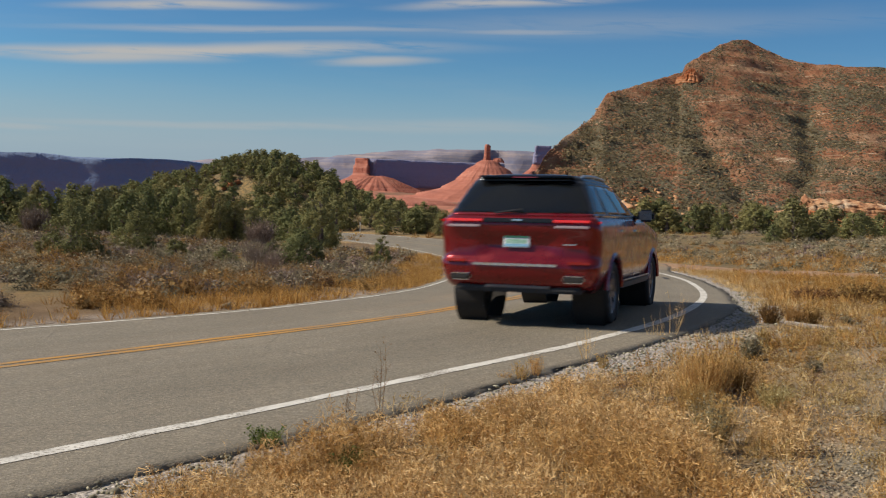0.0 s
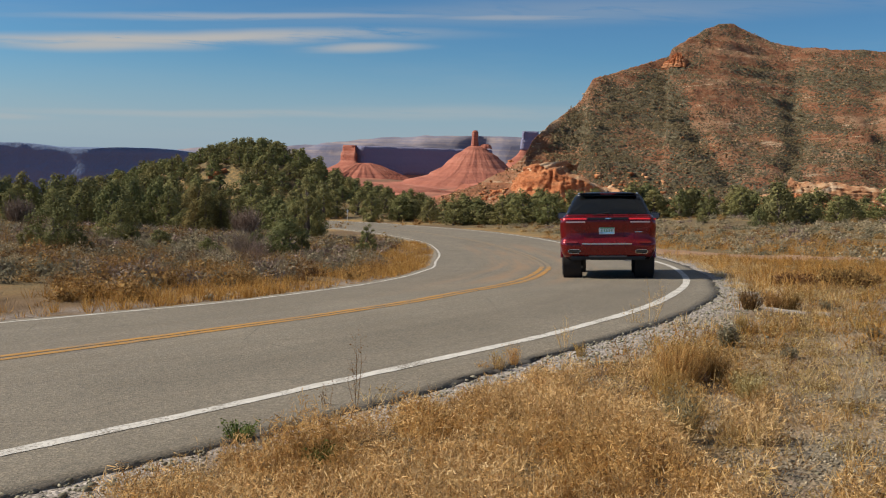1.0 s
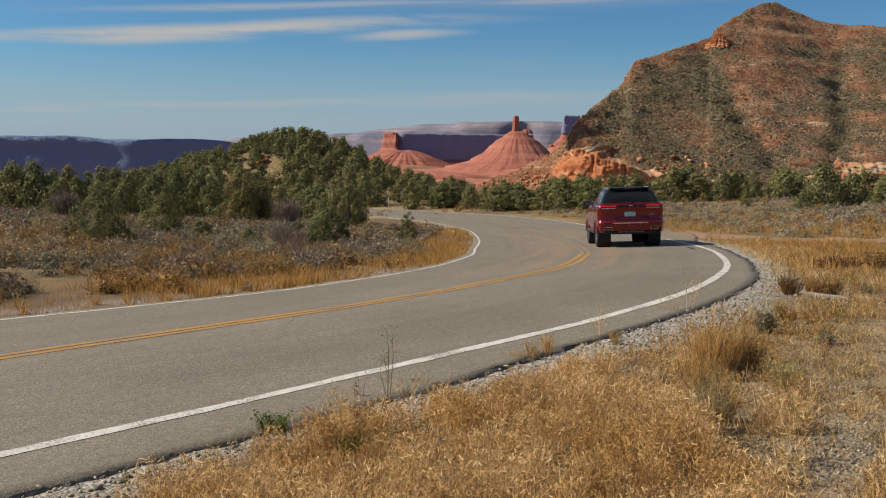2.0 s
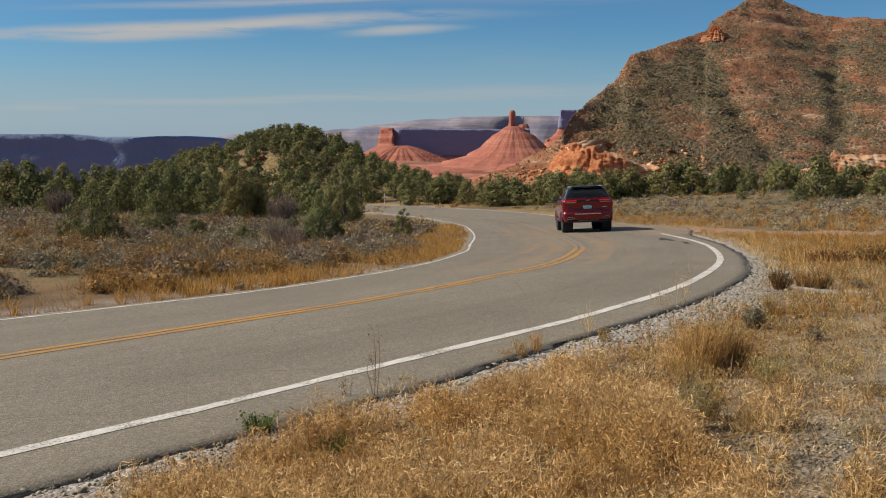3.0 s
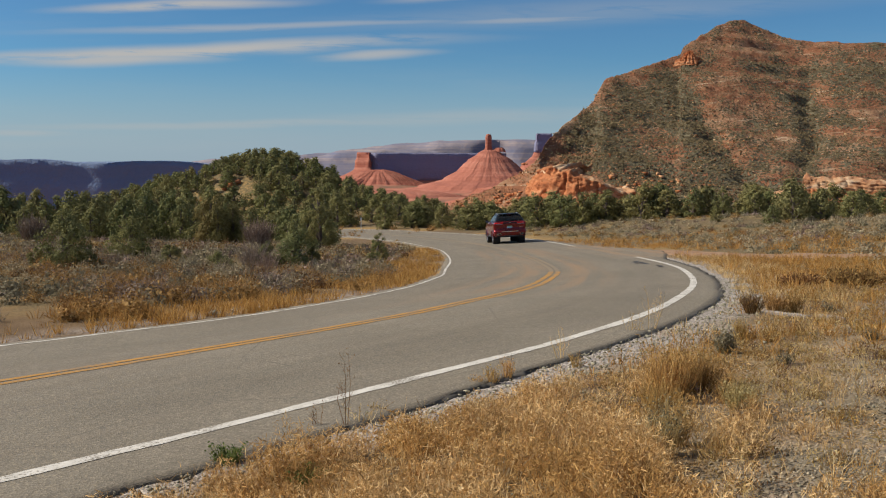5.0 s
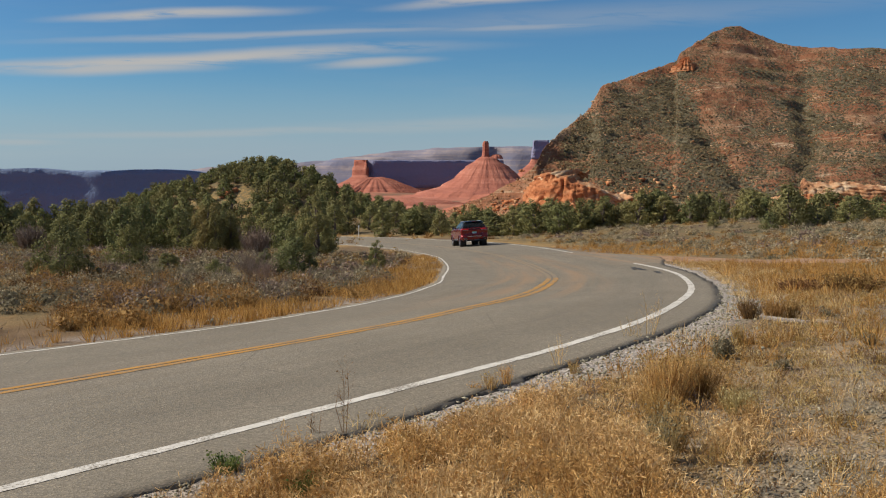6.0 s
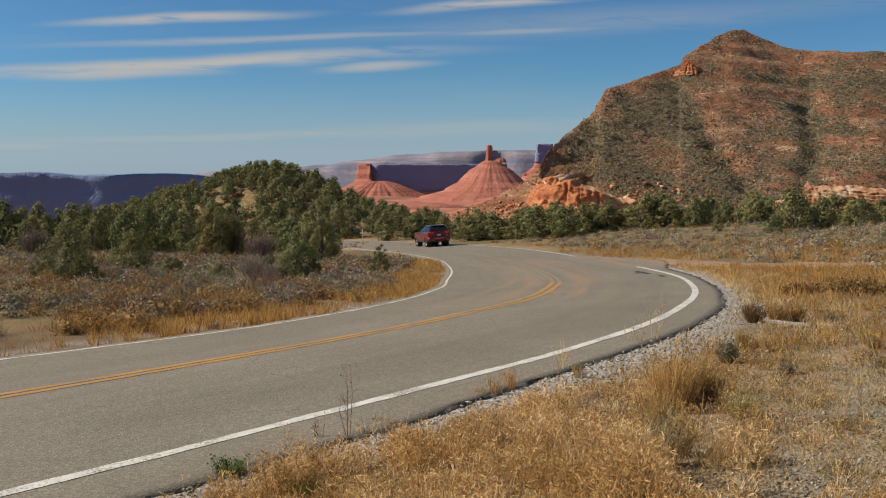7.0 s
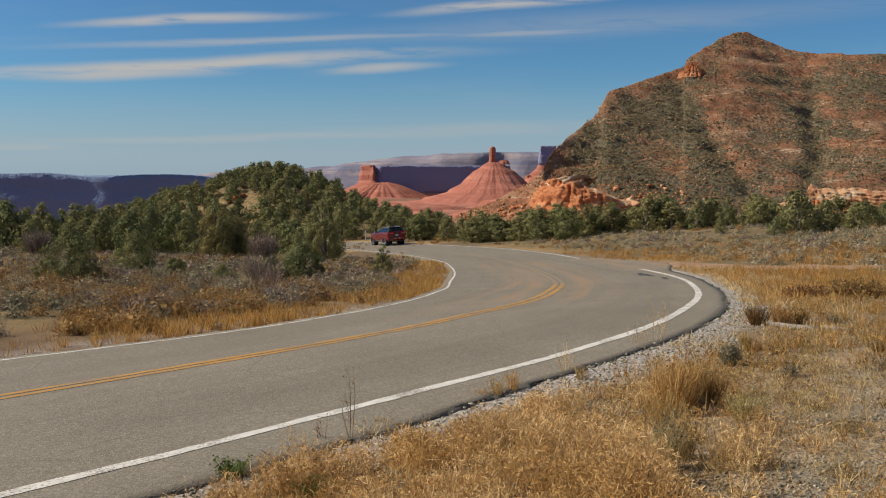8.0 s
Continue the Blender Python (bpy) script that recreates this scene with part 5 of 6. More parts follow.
def tangle(name, x, y, height, spread, rng, mat, label, bits=150, width=0.0016, length=0.06):
    """Dry curly weeds: a loose heap of short crooked twigs over a few upright stems."""
    n = len(x)
    foot = np.repeat(np.stack([x, y, ground_height(x, y) - 0.01], 1), bits, 0)
    h, r = np.repeat(height, bits), np.repeat(spread, bits)
    a, out, up = rng.uniform(0, 6.283, n * bits), rng.random(n * bits) ** 0.5, rng.random(n * bits) ** 0.8
    top = np.sqrt(np.clip(1 - 0.75 * out * out, 0.1, 1))
    mid = foot + np.stack([np.cos(a) * r * out, np.sin(a) * r * out, h * up * top], 1)
    d = rng.normal(0, 1, (n * bits, 3)) * (0.6, 0.6, 0.6) + np.stack([np.cos(a) * 0.4, np.sin(a) * 0.4, np.full(n * bits, 0.75)], 1)
    d *= (length * rng.uniform(0.4, 1.3, n * bits) * np.repeat(height / 0.22, bits) ** 0.5 / np.linalg.norm(d, axis=1))[:, None]
    base, tip = mid - d * 0.5, mid + d * 0.5
    stems = rng.random(n * bits) < 0.12
    base[stems] = foot[stems] + (mid[stems] - foot[stems]) * (0.25, 0.25, 0.0)
    tip[stems] = mid[stems] + d[stems] * 0.6
    side = np.cross(d, rng.normal(0, 1, d.shape))
    side /= np.linalg.norm(side, axis=1)[:, None] + 1e-9
    bend = np.cross(d, side) * rng.normal(0, 0.30, (n * bits, 1))
    w = width * rng.uniform(0.7, 1.4, (n * bits, 1))
    p1, p2 = base * 0.67 + tip * 0.33 + bend, base * 0.33 + tip * 0.67 - bend * 0.4
    v = np.stack([base - side * w, base + side * w, p1 - side * w, p1 + side * w, p2 - side * w * 0.9, p2 + side * w * 0.9, tip], 1).reshape(-1, 3)
    f = np.array([(0, 1, 3), (0, 3, 2), (2, 3, 5), (2, 5, 4), (4, 5, 6)])[None] + (np.arange(n * bits) * 7)[:, None, None]
    return tagged(new(name, mesh_of(name, v, f.reshape(-1, 3), mat)), label, "grass", kind="stuff")


def open_ground(x, y):
    """Where the stony verge lies bare, from 0 to 1."""
    return step(0.22, 0.75, value_noise(x / 0.8, y / 1.1, 91) + 0.5 * value_noise(x / 0.3, y / 0.4, 92))


def shrub(name, x, y, height, spread, mat, label, seed, stems=160, width=0.004, leaves=0, leaf=0.012, leaf_mat=None, up=0.8, fork=3):
    """One shrub as a thing: forked stems from a foot, and leaves where it has them."""
    rng = np.random.default_rng(seed)
    z = float(ground_height(x, y)[0])
    root = new(name)
    root.matrix_basis = pose(x, y, z)
    tagged(root, label, "shrub")
    a, out = rng.uniform(0, 6.283, stems), rng.uniform(0, 1, stems) ** 0.6
    base = np.stack([np.cos(a) * out * spread * 0.3, np.sin(a) * out * spread * 0.3, np.full(stems, -0.03)], 1)
    h = height * rng.uniform(0.55, 1.08, stems) * (1 - 0.35 * out * (1 - up))
    tip = np.stack([np.cos(a) * out * spread, np.sin(a) * out * spread, h], 1) + rng.normal(0, 0.04, (stems, 3)) * height
    k = rng.uniform(0.3, 0.9, (stems, fork, 1))
    b2 = base[:, None] * (1 - k) + tip[:, None] * k
    t2 = b2 + (rng.normal(0, 0.13, b2.shape) + np.array((0, 0, 0.22))) * height * (1.15 - k)
    base2, tip2 = np.concatenate([base, b2.reshape(-1, 3)]), np.concatenate([tip, t2.reshape(-1, 3)])
    w = np.concatenate([np.full(stems, width), np.full(stems * fork, width * 0.6)])
    part("branchwork", blades("branchwork", base2, tip2, w, rng, mat), mat, root)
    if leaves:
        pick = rng.integers(0, len(tip2), leaves)
        k = rng.uniform(0.45, 1.05, (leaves, 1))
        p = base2[pick] * (1 - k) + tip2[pick] * k + rng.normal(0, 0.012, (leaves, 3))
        part("foliage", quads("foliage", p, rng.uniform(0.6, 1.4, leaves) * leaf, rng, leaf_mat or mat), leaf_mat or mat, root)
    return root


def vegetation():
    rng = np.random.default_rng(11)
    # curly straw weeds, thick beside the camera, thinning to the stony verge
    x, y = scatter(rng, 1500, -1.7, 2.4, 4.2, 8.6, 4.75, 8.6, 0.5, -0.55, 3)
    keep = rng.random(len(x)) < np.where(x < 1.05 + 0.35 * value_noise(y, y * 0, 2), 1.0, 0.28 * (1 - open_ground(x, y)))
    x, y = x[keep], y[keep]
    high = rng.uniform(0.14, 0.27, len(x)) * (1.1 + 0.5 * value_noise(x / 0.45, y / 0.45, 77))
    for k, (mat, label) in enumerate(((M_STRAW, "curly straw-yellow dry weeds beside the gravel shoulder"), (M_AMBER, "curly amber dry weeds beside the gravel shoulder"))):
        own = (value_noise(x / 0.7, y / 0.7, 17) + rng.normal(0, 0.4, len(x)) > 0.25) == bool(k)
        tangle("foreground_weeds", x[own], y[own], high[own], rng.uniform(0.09, 0.17, own.sum()), rng, mat, label, 165, 0.0019, 0.046)
    x, y = scatter(rng, 700, -1.5, 3.4, 4.3, 8.6, 4.5, 9.5, 0.7, -0.1, 13)
    x, y = x[:320], y[:320]
    tufts("foreground_straw", x, y, rng.uniform(0.12, 0.30, len(x)), rng.uniform(0.04, 0.12, len(x)), 6, 0.0017, rng, M_STRAW, "dry upright straw among the weeds", "grass", 0.5, 5000, 0.0040, 2)
    x, y = scatter(rng, 4300, 0.6, 9.5, 4.2, 18.0, 4.75, 14.0, 0.9, -0.45, 4)
    keep = (rng.random(len(x)) > 0.92 * open_ground(x, y)) & ((x > 1.25) | (y > 8.2))
    x, y = x[keep], y[keep]
    for k, (mat, label) in enumerate(((M_AMBER, "low amber dry weeds on the stony verge"), (M_STRAW, "low straw-yellow weeds on the stony verge"), (M_BROWN, "low reddish-brown dead weeds on the stony verge"), (M_PURPLE, "low grey dead weeds on the stony verge"))):
        own = rng.permutation(len(x))[:int(len(x) * (0.40, 0.22, 0.24, 0.14)[k])]
        tangle("verge_weeds", x[own], y[own], rng.uniform(0.05, 0.15, len(own)) * (1 + 0.35 * value_noise(x[own] / 1.3, y[own] / 1.3, 19)), rng.uniform(0.07, 0.16, len(own)), rng, mat, label, 60, 0.0020, 0.045)
    x, y = scatter(rng, 1300, 0.8, 9.5, 5.0, 18.0, 4.9, 14.0, 0.9, 0.05, 6)
    keep = rng.random(len(x)) > 0.7 * open_ground(x, y)
    x, y = x[keep], y[keep]
    tufts("verge_grass", x, y, rng.uniform(0.07, 0.20, len(x)), rng.uniform(0.05, 0.12, len(x)), 12, 0.0020, rng, M_GOLD, "short dry grass on the stony verge", "grass", 0.5, 6000, 0.006, 1)
    x, y = scatter(rng, 4200, 3.0, 26.0, 15.0, 62.0, 4.3, 14.0, 2.2, -0.35, 5)
    tufts("field_grass", x, y, rng.uniform(0.16, 0.42, len(x)), rng.uniform(0.10, 0.3, len(x)), 16, 0.0055, rng, M_GOLD, "golden dry grass along the road bend", "grass", 0.6)
    x, y = along_road(rng, 3000, 4.0, 60.0, -0.10, -2.2, 1.2, -0.35, 7, 1.3)
    tufts("inner_verge_grass", x, y, rng.uniform(0.10, 0.34, len(x)), rng.uniform(0.08, 0.25, len(x)), 12, 0.004, rng, M_GOLD, "golden dry grass along the inner road edge", "grass", 0.6)
    x, y = scatter(rng, 1500, -36, -1.5, 9.0, 60.0, -40, -4.6, 3.0, -0.10, 8)
    tufts("meadow_grass", x, y, rng.uniform(0.10, 0.28, len(x)), rng.uniform(0.12, 0.35, len(x)), 22, 0.0035, rng, M_GOLD, "dry golden grass among the sagebrush", "grass", 0.55)
    x, y = along_road(rng, 1500, 11.0, 34.0, 0.55, 5.0, 0.9, -0.35, 61)
    keep = y > 8.6
    x, y = x[keep], y[keep]
    tufts("bend_grass", x, y, rng.uniform(0.08, 0.28, len(x)), rng.uniform(0.06, 0.16, len(x)), 14, 0.003, rng, M_GOLD, "short golden grass beside the gravel shoulder", "grass", 0.55, 12000, 0.008, 1)
    x, y = along_road(rng, 1900, 13.5, 35.0, 0.22, 1.9, 0.6, -0.35, 63)
    keep = y > 9.5
    x, y = x[keep], y[keep]
    tufts("shoulder_grass", x, y, rng.uniform(0.06, 0.22, len(x)), rng.uniform(0.05, 0.14, len(x)), 12, 0.003, rng, M_STRAW, "sparse straw grass rooted in the gravel shoulder", "grass", 0.55)
    x, y = along_road(rng, 900, 12.0, 34.0, 0.9, 6.0, 0.8, -0.1, 62)
    keep = y > 8.6
    x, y = x[keep], y[keep]
    brush("bend_brush", x, y, rng.uniform(0.08, 0.24, len(x)), rng, M_RABBIT, "low brown brush beside the gravel shoulder", 34, 50, "shrub", 0.005, 0.018)
    # sagebrush and rabbitbrush flats, each kind in its own patches
    kinds = ((M_SAGE, "sagebrush", "rounded grey-green sagebrush", -0.25, 9), (M_RABBIT, "rabbitbrush", "rounded orange-brown rabbitbrush", 0.0, 10), (M_PURPLE, "greasewood", "purple-grey leafless brush", 0.10, 14),
             (M_PALE_SAGE, "pale_sage", "pale beige-grey sagebrush", 0.15, 15), (M_BROWN, "brown_brush", "rounded dark brown brush", 0.25, 58))
    for k, (mat, name, label, bias, seed) in enumerate(kinds):
        x, y = scatter(rng, (640, 560, 460, 280, 300)[k], -16, 0, 9.0, 31.0, -19, -3.6 - (1.0, 0.0, 0.9, 1.0, 0.7)[k], 1.5, bias, seed)
        mounds(name + "_near", x, y, rng.uniform(0.17, 0.44, len(x)), rng, mat, label + " near the inner road edge", (50, 110, 120, 50, 90)[k], 0.0030, 1.05, (120, 80, 40, 120, 80)[k], 0.0115, 250)
        x, y = scatter(rng, (900, 420, 560, 460, 300)[k], -34, -1.5, 29.0, 66.0, -46, -4.6, 3.0, bias - 0.05, seed + 1)
        mounds(name + "_field", x, y, rng.uniform(0.22, 0.50, len(x)), rng, mat, label + " over the flat", 30, 0.006, 1.1, (36, 30, 20, 36, 30)[k], 0.020, 90)
        x, y = scatter(rng, (420, 420, 300, 2100, 260)[k], 4, 45, 26.0, 92.0, (8, 6.5, 8, 7.5, 7)[k], 45, 4.0, bias - 0.15, seed + 20)
        mounds(name + "_far", x, y, rng.uniform(0.22, 0.48, len(x)), rng, mat, label + " past the bend", 26, 0.004, 1.15, (34, 28, 20, 34, 28)[k], 0.014, 120)
    x, y = scatter(rng, 900, -60, 40, 95, 175, -90, 90, 4.0, -0.5, 33)
    brush("far_flat_brush", x, y, rng.uniform(0.4, 0.9, len(x)), rng, M_RABBIT, "brown brush below the junipers", 26, 34, "shrub", 0.009, 0.05)
    x, y = scatter(rng, 900, -6.0, 9.0, -9.0, 4.6, 4.8, 16.0, 0.9, -0.1, 71)
    keep = np.hypot(x + 0.15, y) > 1.0
    x, y = x[keep], y[keep]
    tufts("camera_side_grass", x, y, rng.uniform(0.08, 0.22, len(x)), rng.uniform(0.06, 0.14, len(x)), 12, 0.0022, rng, M_STRAW, "short dry straw grass on the stony verge", "grass", 0.5)
    # single shrubs that stand out
    shrub("rabbitbrush", 1.70, 7.50, 0.46, 0.26, M_AMBER, "upright amber-orange rabbitbrush on the verge", 1, 340, 0.0026, 700, 0.007, M_AMBER)
    shrub("rabbitbrush", 1.98, 7.75, 0.36, 0.20, M_RABBIT, "upright brown-orange rabbitbrush on the verge", 21, 220, 0.0026, 400, 0.007, M_RABBIT)
    shrub("rabbitbrush", 1.52, 7.05, 0.30, 0.18, M_AMBER, "low amber rabbitbrush on the verge", 22, 200, 0.0024, 500, 0.006, M_AMBER)
    shrub("dry_shrub", 2.10, 7.10, 0.22, 0.17, M_STRAW, "low pale straw-coloured clump on the verge", 2, 200, 0.0022, 600, 0.007, M_STRAW, 0.5)
    shrub("dry_shrub", 1.34, 5.98, 0.38, 0.16, M_STRAW, "pale straw-coloured shrub with a grey-green foot", 3, 170, 0.0020, 900, 0.007, M_SAGE)
    shrub("dry_shrub", 1.48, 6.25, 0.34, 0.12, M_AMBER, "slim amber shrub on the verge", 23, 120, 0.0022, 300, 0.006, M_AMBER)
    shrub("dry_shrub", 3.88, 12.7, 0.31, 0.19, M_BROWN, "dark brown upright bush at the road bend", 4, 170, 0.0035, 300, 0.009, M_RABBIT, 0.6)
    shrub("dry_shrub", 4.10, 12.45, 0.27, 0.17, M_RABBIT, "light brown bush at the road bend", 5, 190, 0.004, 300, 0.010, M_RABBIT)
    shrub("dry_shrub", 4.36, 12.6, 0.25, 0.13, M_RABBIT, "light brown bush at the road bend", 25, 150, 0.004, 250, 0.010, M_STRAW)
    shrub("dry_shrub", 3.08, 10.48, 0.25, 0.09, M_AMBER, "slim amber tuft on the verge", 26, 90, 0.003, 150, 0.008, M_AMBER)
    shrub("sage_shrub", 2.68, 9.58, 0.24, 0.12, M_SAGE, "small grey-green sage plant on the verge", 6, 110, 0.0035, 900, 0.011, M_SAGE)
    for x, y, h, k in ((3.0, 8.82, 0.12, 16), (4.72, 12.44, 0.10, 17), (4.25, 10.0, 0.11, 18)):
        shrub("sage_shrub", x, y, h, 0.09, M_SAGE, "small grey-green sage plant on the verge", k, 70, 0.003, 400, 0.010, M_SAGE)
    for x, y, h, k in ((0.60, 8.89, 0.22, 41), (0.34, 8.73, 0.15, 42), (0.46, 8.66, 0.18, 43), (-0.45, 7.75, 0.16, 44), (1.25, 9.3, 0.16, 45)):
        shrub("dry_weed", x, y, h, 0.09, M_AMBER, "thin amber weed rooted in the gravel shoulder", k, 40, 0.0022, 160, 0.006, M_AMBER)
    shrub("dry_shrub", 6.75, 16.6, 0.34, 0.6, M_BROWN, "wide brown bush in the golden grass", 7, 260, 0.008, 1400, 0.02, M_RABBIT, 0.5)
    shrub("dry_shrub", 5.95, 16.9, 0.28, 0.45, M_BROWN, "wide brown bush in the golden grass", 8, 200, 0.008, 900, 0.02, M_BROWN, 0.5)
    shrub("bare_shrub", -5.6, 31.3, 1.15, 0.75, M_PURPLE, "leafless grey-purple shrub beside the junipers", 9, 190, 0.0045, 0, 0.01, None, 0.6, 6)
    shrub("bare_shrub", -5.0, 30.2, 0.75, 0.6, M_PURPLE, "leafless grey-purple shrub beside the junipers", 10, 130, 0.0045, 0, 0.01, None, 0.6, 5)
    shrub("bare_shrub", -3.6, 30.2, 0.5, 0.55, M_PURPLE, "leafless grey-purple shrub beside the junipers", 20, 130, 0.0045, 0, 0.01, None, 0.6, 5)
    shrub("bare_shrub", -9.4, 54.0, 1.7, 1.0, M_PURPLE, "pale leafless shrub among the junipers", 11, 260, 0.014, 0, 0.01, None, 0.6, 6)
    shrub("bare_shrub", -19.4, 49.5, 1.5, 0.8, M_PURPLE, "pale leafless tree-like shrub among the junipers", 12, 260, 0.018, 0, 0.01, None, 0.6, 6)
    shrub("green_weed", -1.33, 6.41, 0.14, 0.14, M_GREEN, "small fresh green weed in the gravel", 13, 90, 0.003, 260, 0.009, M_GREEN)
    shrub("green_weed", -0.75, 5.75, 0.16, 0.16, M_GREEN, "small fresh green weed in the straw", 14, 90, 0.003, 260, 0.009, M_GREEN)
    for x, y, h, s, m, label in ((-0.66, 7.28, 0.57, 31, M_BROWN, "tall thin dark dry stalk beside the road"), (-0.86, 7.30, 0.32, 32, M_BROWN, "thin dark dry stalk beside the road"), (-0.57, 7.36, 0.20, 35, M_STRAW, "thin pale dry stalk beside the road"),
                                 (1.18, 9.71, 0.37, 33, M_STRAW, "tall thin pale grass stalk beside the road"), (2.38, 11.55, 0.58, 34, M_STRAW, "tall thin pale grass stalk beside the road"), (2.2, 11.45, 0.36, 36, M_STRAW, "thin pale grass stalk beside the road")):
        shrub("dry_stalk", x, y, h, 0.05 + 0.12 * (m is M_STRAW), m, label, s, 4 if m is M_BROWN else 8, 0.0026, 40, 0.006, m, 0.9, 7)


def gravel():
    rng = np.random.default_rng(21)
    x, y = rng.uniform(-3.2, 7.5, 62000), rng.uniform(3.2, 22.0, 62000)
    index, off = nearest(x, y)
    gap = off - R_EDGE[index]
    keep = (gap > -0.02) & (gap < 2.2 + 1.2 * (x > 0.8)) & (rng.random(len(x)) < np.exp(-np.clip(gap - 0.5, 0, None) / 0.9)) & (rng.random(len(x)) < np.clip(11 / y, 0.2, 1) ** 1.2)
    x, y = x[keep][:13000], y[keep][:13000]
    size = rng.uniform(0.005, 0.021, len(x)) * (1 + 0.8 * (rng.random(len(x)) < 0.05))
    p = np.stack([x, y, ground_height(x, y) + size * 0.25], 1)
    tagged(new("shoulder_gravel", pebbles("shoulder_gravel", p, size, rng, M_GRAVEL)), "pale grey crushed gravel along the road shoulder", "gravel", kind="stuff")
    x, y = rng.uniform(0.9, 7.0, 60000), rng.uniform(4.2, 14.0, 60000)
    _, off = nearest(x, y)
    keep = (off > 4.9) & (off < 10) & (rng.random(len(x)) < open_ground(x, y)) & (rng.random(len(x)) < np.clip(6 / y, 0.2, 1) ** 1.5)
    x, y = x[keep][:5500], y[keep][:5500]
    size = rng.uniform(0.004, 0.014, len(x)) * (1 + 1.2 * (rng.random(len(x)) < 0.04))
    p = np.stack([x, y, ground_height(x, y) + size * 0.25], 1)
    tagged(new("verge_gravel", chips("verge_gravel", p, size, rng, M_GRAVEL)), "pale grey stones scattered over the bare verge", "gravel", kind="stuff")
    # weathered sticks lying behind the brown bush
    for k, (x0, y0, x1, y1) in enumerate(((3.98, 12.45, 4.30, 11.85), (4.15, 12.1, 4.42, 11.45), (4.40, 11.9, 4.52, 11.35))):
        bm = bmesh.new()
        path = [(x0 + (x1 - x0) * t + 0.02 * math.sin(9 * t + k), y0 + (y1 - y0) * t, float(ground_height(x0 + (x1 - x0) * t, y0 + (y1 - y0) * t)[0]) + 0.03) for t in np.linspace(0, 1, 6)]
        tube(bm, path, [0.030, 0.034, 0.030, 0.028, 0.022, 0.012], 7)
        me = bpy.data.meshes.new("dead_branch")
        bm.to_mesh(me)
        bm.free()
        me.materials.append(M_DEAD)
        tagged(new("dead_branch", me), "weathered grey dead branch lying on the verge", "branch")
    for x, y, s in ((-29.6, 148.0, 0.8), (-28.6, 148.5, 0.65), (-30.4, 147.5, 0.6), (-28.8, 146.8, 0.45)):
        ob = new("boulder", pebbles("boulder", np.array([(0.0, 0.0, s * 0.35)]), np.array([s]), rng, M_CLIFF))
        ob.matrix_basis = pose(x, y, float(ground_height(x, y)[0]))
        tagged(ob, "orange sandstone boulder on the wooded knoll", "boulder")
    # a few pale stones by the inner edge and fallen wood
    for x, y, s in ((-3.35, 15.3, 0.10), (-3.1, 15.6, 0.07), (-1.1, 20.5, 0.07), (-0.4, 23.2, 0.09), (-0.05, 25.0, 0.07), (5.2, 15.3, 0.10), (5.6, 15.0, 0.08), (4.95, 14.6, 0.06)):
        ob = new("stone", pebbles("stone", np.array([(0.0, 0.0, s * 0.2)]), np.array([s]), rng, M_GRAVEL))
        ob.matrix_basis = pose(x, y, float(ground_height(x, y)[0]))
        tagged(ob, "pale weathered stone beside the road edge", "stone")


def delineator():
    root = new("delineator_post")
    i = station(109.3)
    off = R_EDGE[i] + 0.7
    x, y = float(LINE[i, 0] + RIGHT[i, 0] * off), float(LINE[i, 1] + RIGHT[i, 1] * off)
    index, off = nearest(x, y)
    root.matrix_basis = pose(x, y, float(ground_height(x, y)[0]))
    tagged(root, "slim white roadside delineator post with a reflector", "road post")
    bm = bmesh.new()
    tube(bm, [(0, 0, -0.1), (0, 0, 0.6), (0, 0, 1.2)], [0.035, 0.035, 0.035], 8)
    part("post", bm, plain("grey_post", (0.45, 0.43, 0.40), 0.6), root)
    bm = bmesh.new()
    bmesh.ops.create_cube(bm, size=1, matrix=pose(0, -0.05, 1.05) @ Matrix.Diagonal((0.13, 0.03, 0.32, 1)))
    bmesh.ops.bevel(bm, geom=bm.edges[:], offset=0.01, segments=2, affect="EDGES")
    part("reflector", bm, plain("white_reflector", (0.8, 0.8, 0.78), 0.35), root, "white reflector plate")


# ---------------------------------------------------------------- the car
def car_paint():
    m, n, b = material("red_metallic_paint", 0.28, 0.55, 0.5)
    flake = n.noise(n.coords(), 900.0, 2.0)
    dirt = n.noise(n.coords(), 3.0, 5.0)
    n.put(n.ramp(flake, [(0.3, (0.135, 0.002, 0.004)), (0.7, (0.235, 0.004, 0.006))]), b.inputs["Base Color"])
    n.put(n.range(dirt, 0.35, 0.75, 0.22, 0.38), b.inputs["Roughness"])
    b.inputs["Coat Weight"].default_value, b.inputs["Coat Roughness"].default_value = 0.7, 0.05
    return m


def tinted_glass():
    m, n, b = material("tinted_car_glass", 0.03, 0.0, 0.5)
    b.inputs["Base Color"].default_value = (0.045, 0.05, 0.05, 1)
    b.inputs["Transmission Weight"].default_value = 0.85
    b.inputs["IOR"].default_value = 1.45
    n.put(n.range(n.noise(n.coords(), 5.0), 0.3, 0.7, 0.02, 0.05), b.inputs["Roughness"])
    return m


def lamp_plastic(name, colour, glow):
    m, n, b = material(name, 0.15, 0.0, 0.6)
    b.inputs["Base Color"].default_value = (*colour, 1)
    b.inputs["Coat Weight"].default_value = 1.0
    b.inputs["Emission Color"].default_value = (*colour, 1)
    b.inputs["Emission Strength"].default_value = glow
    n.put(n.range(n.noise(n.coords(), 60.0), 0.3, 0.7, 0.1, 0.2), b.inputs["Roughness"])
    return m


WHEELBASE, TYRE_R = 2.96, 0.385


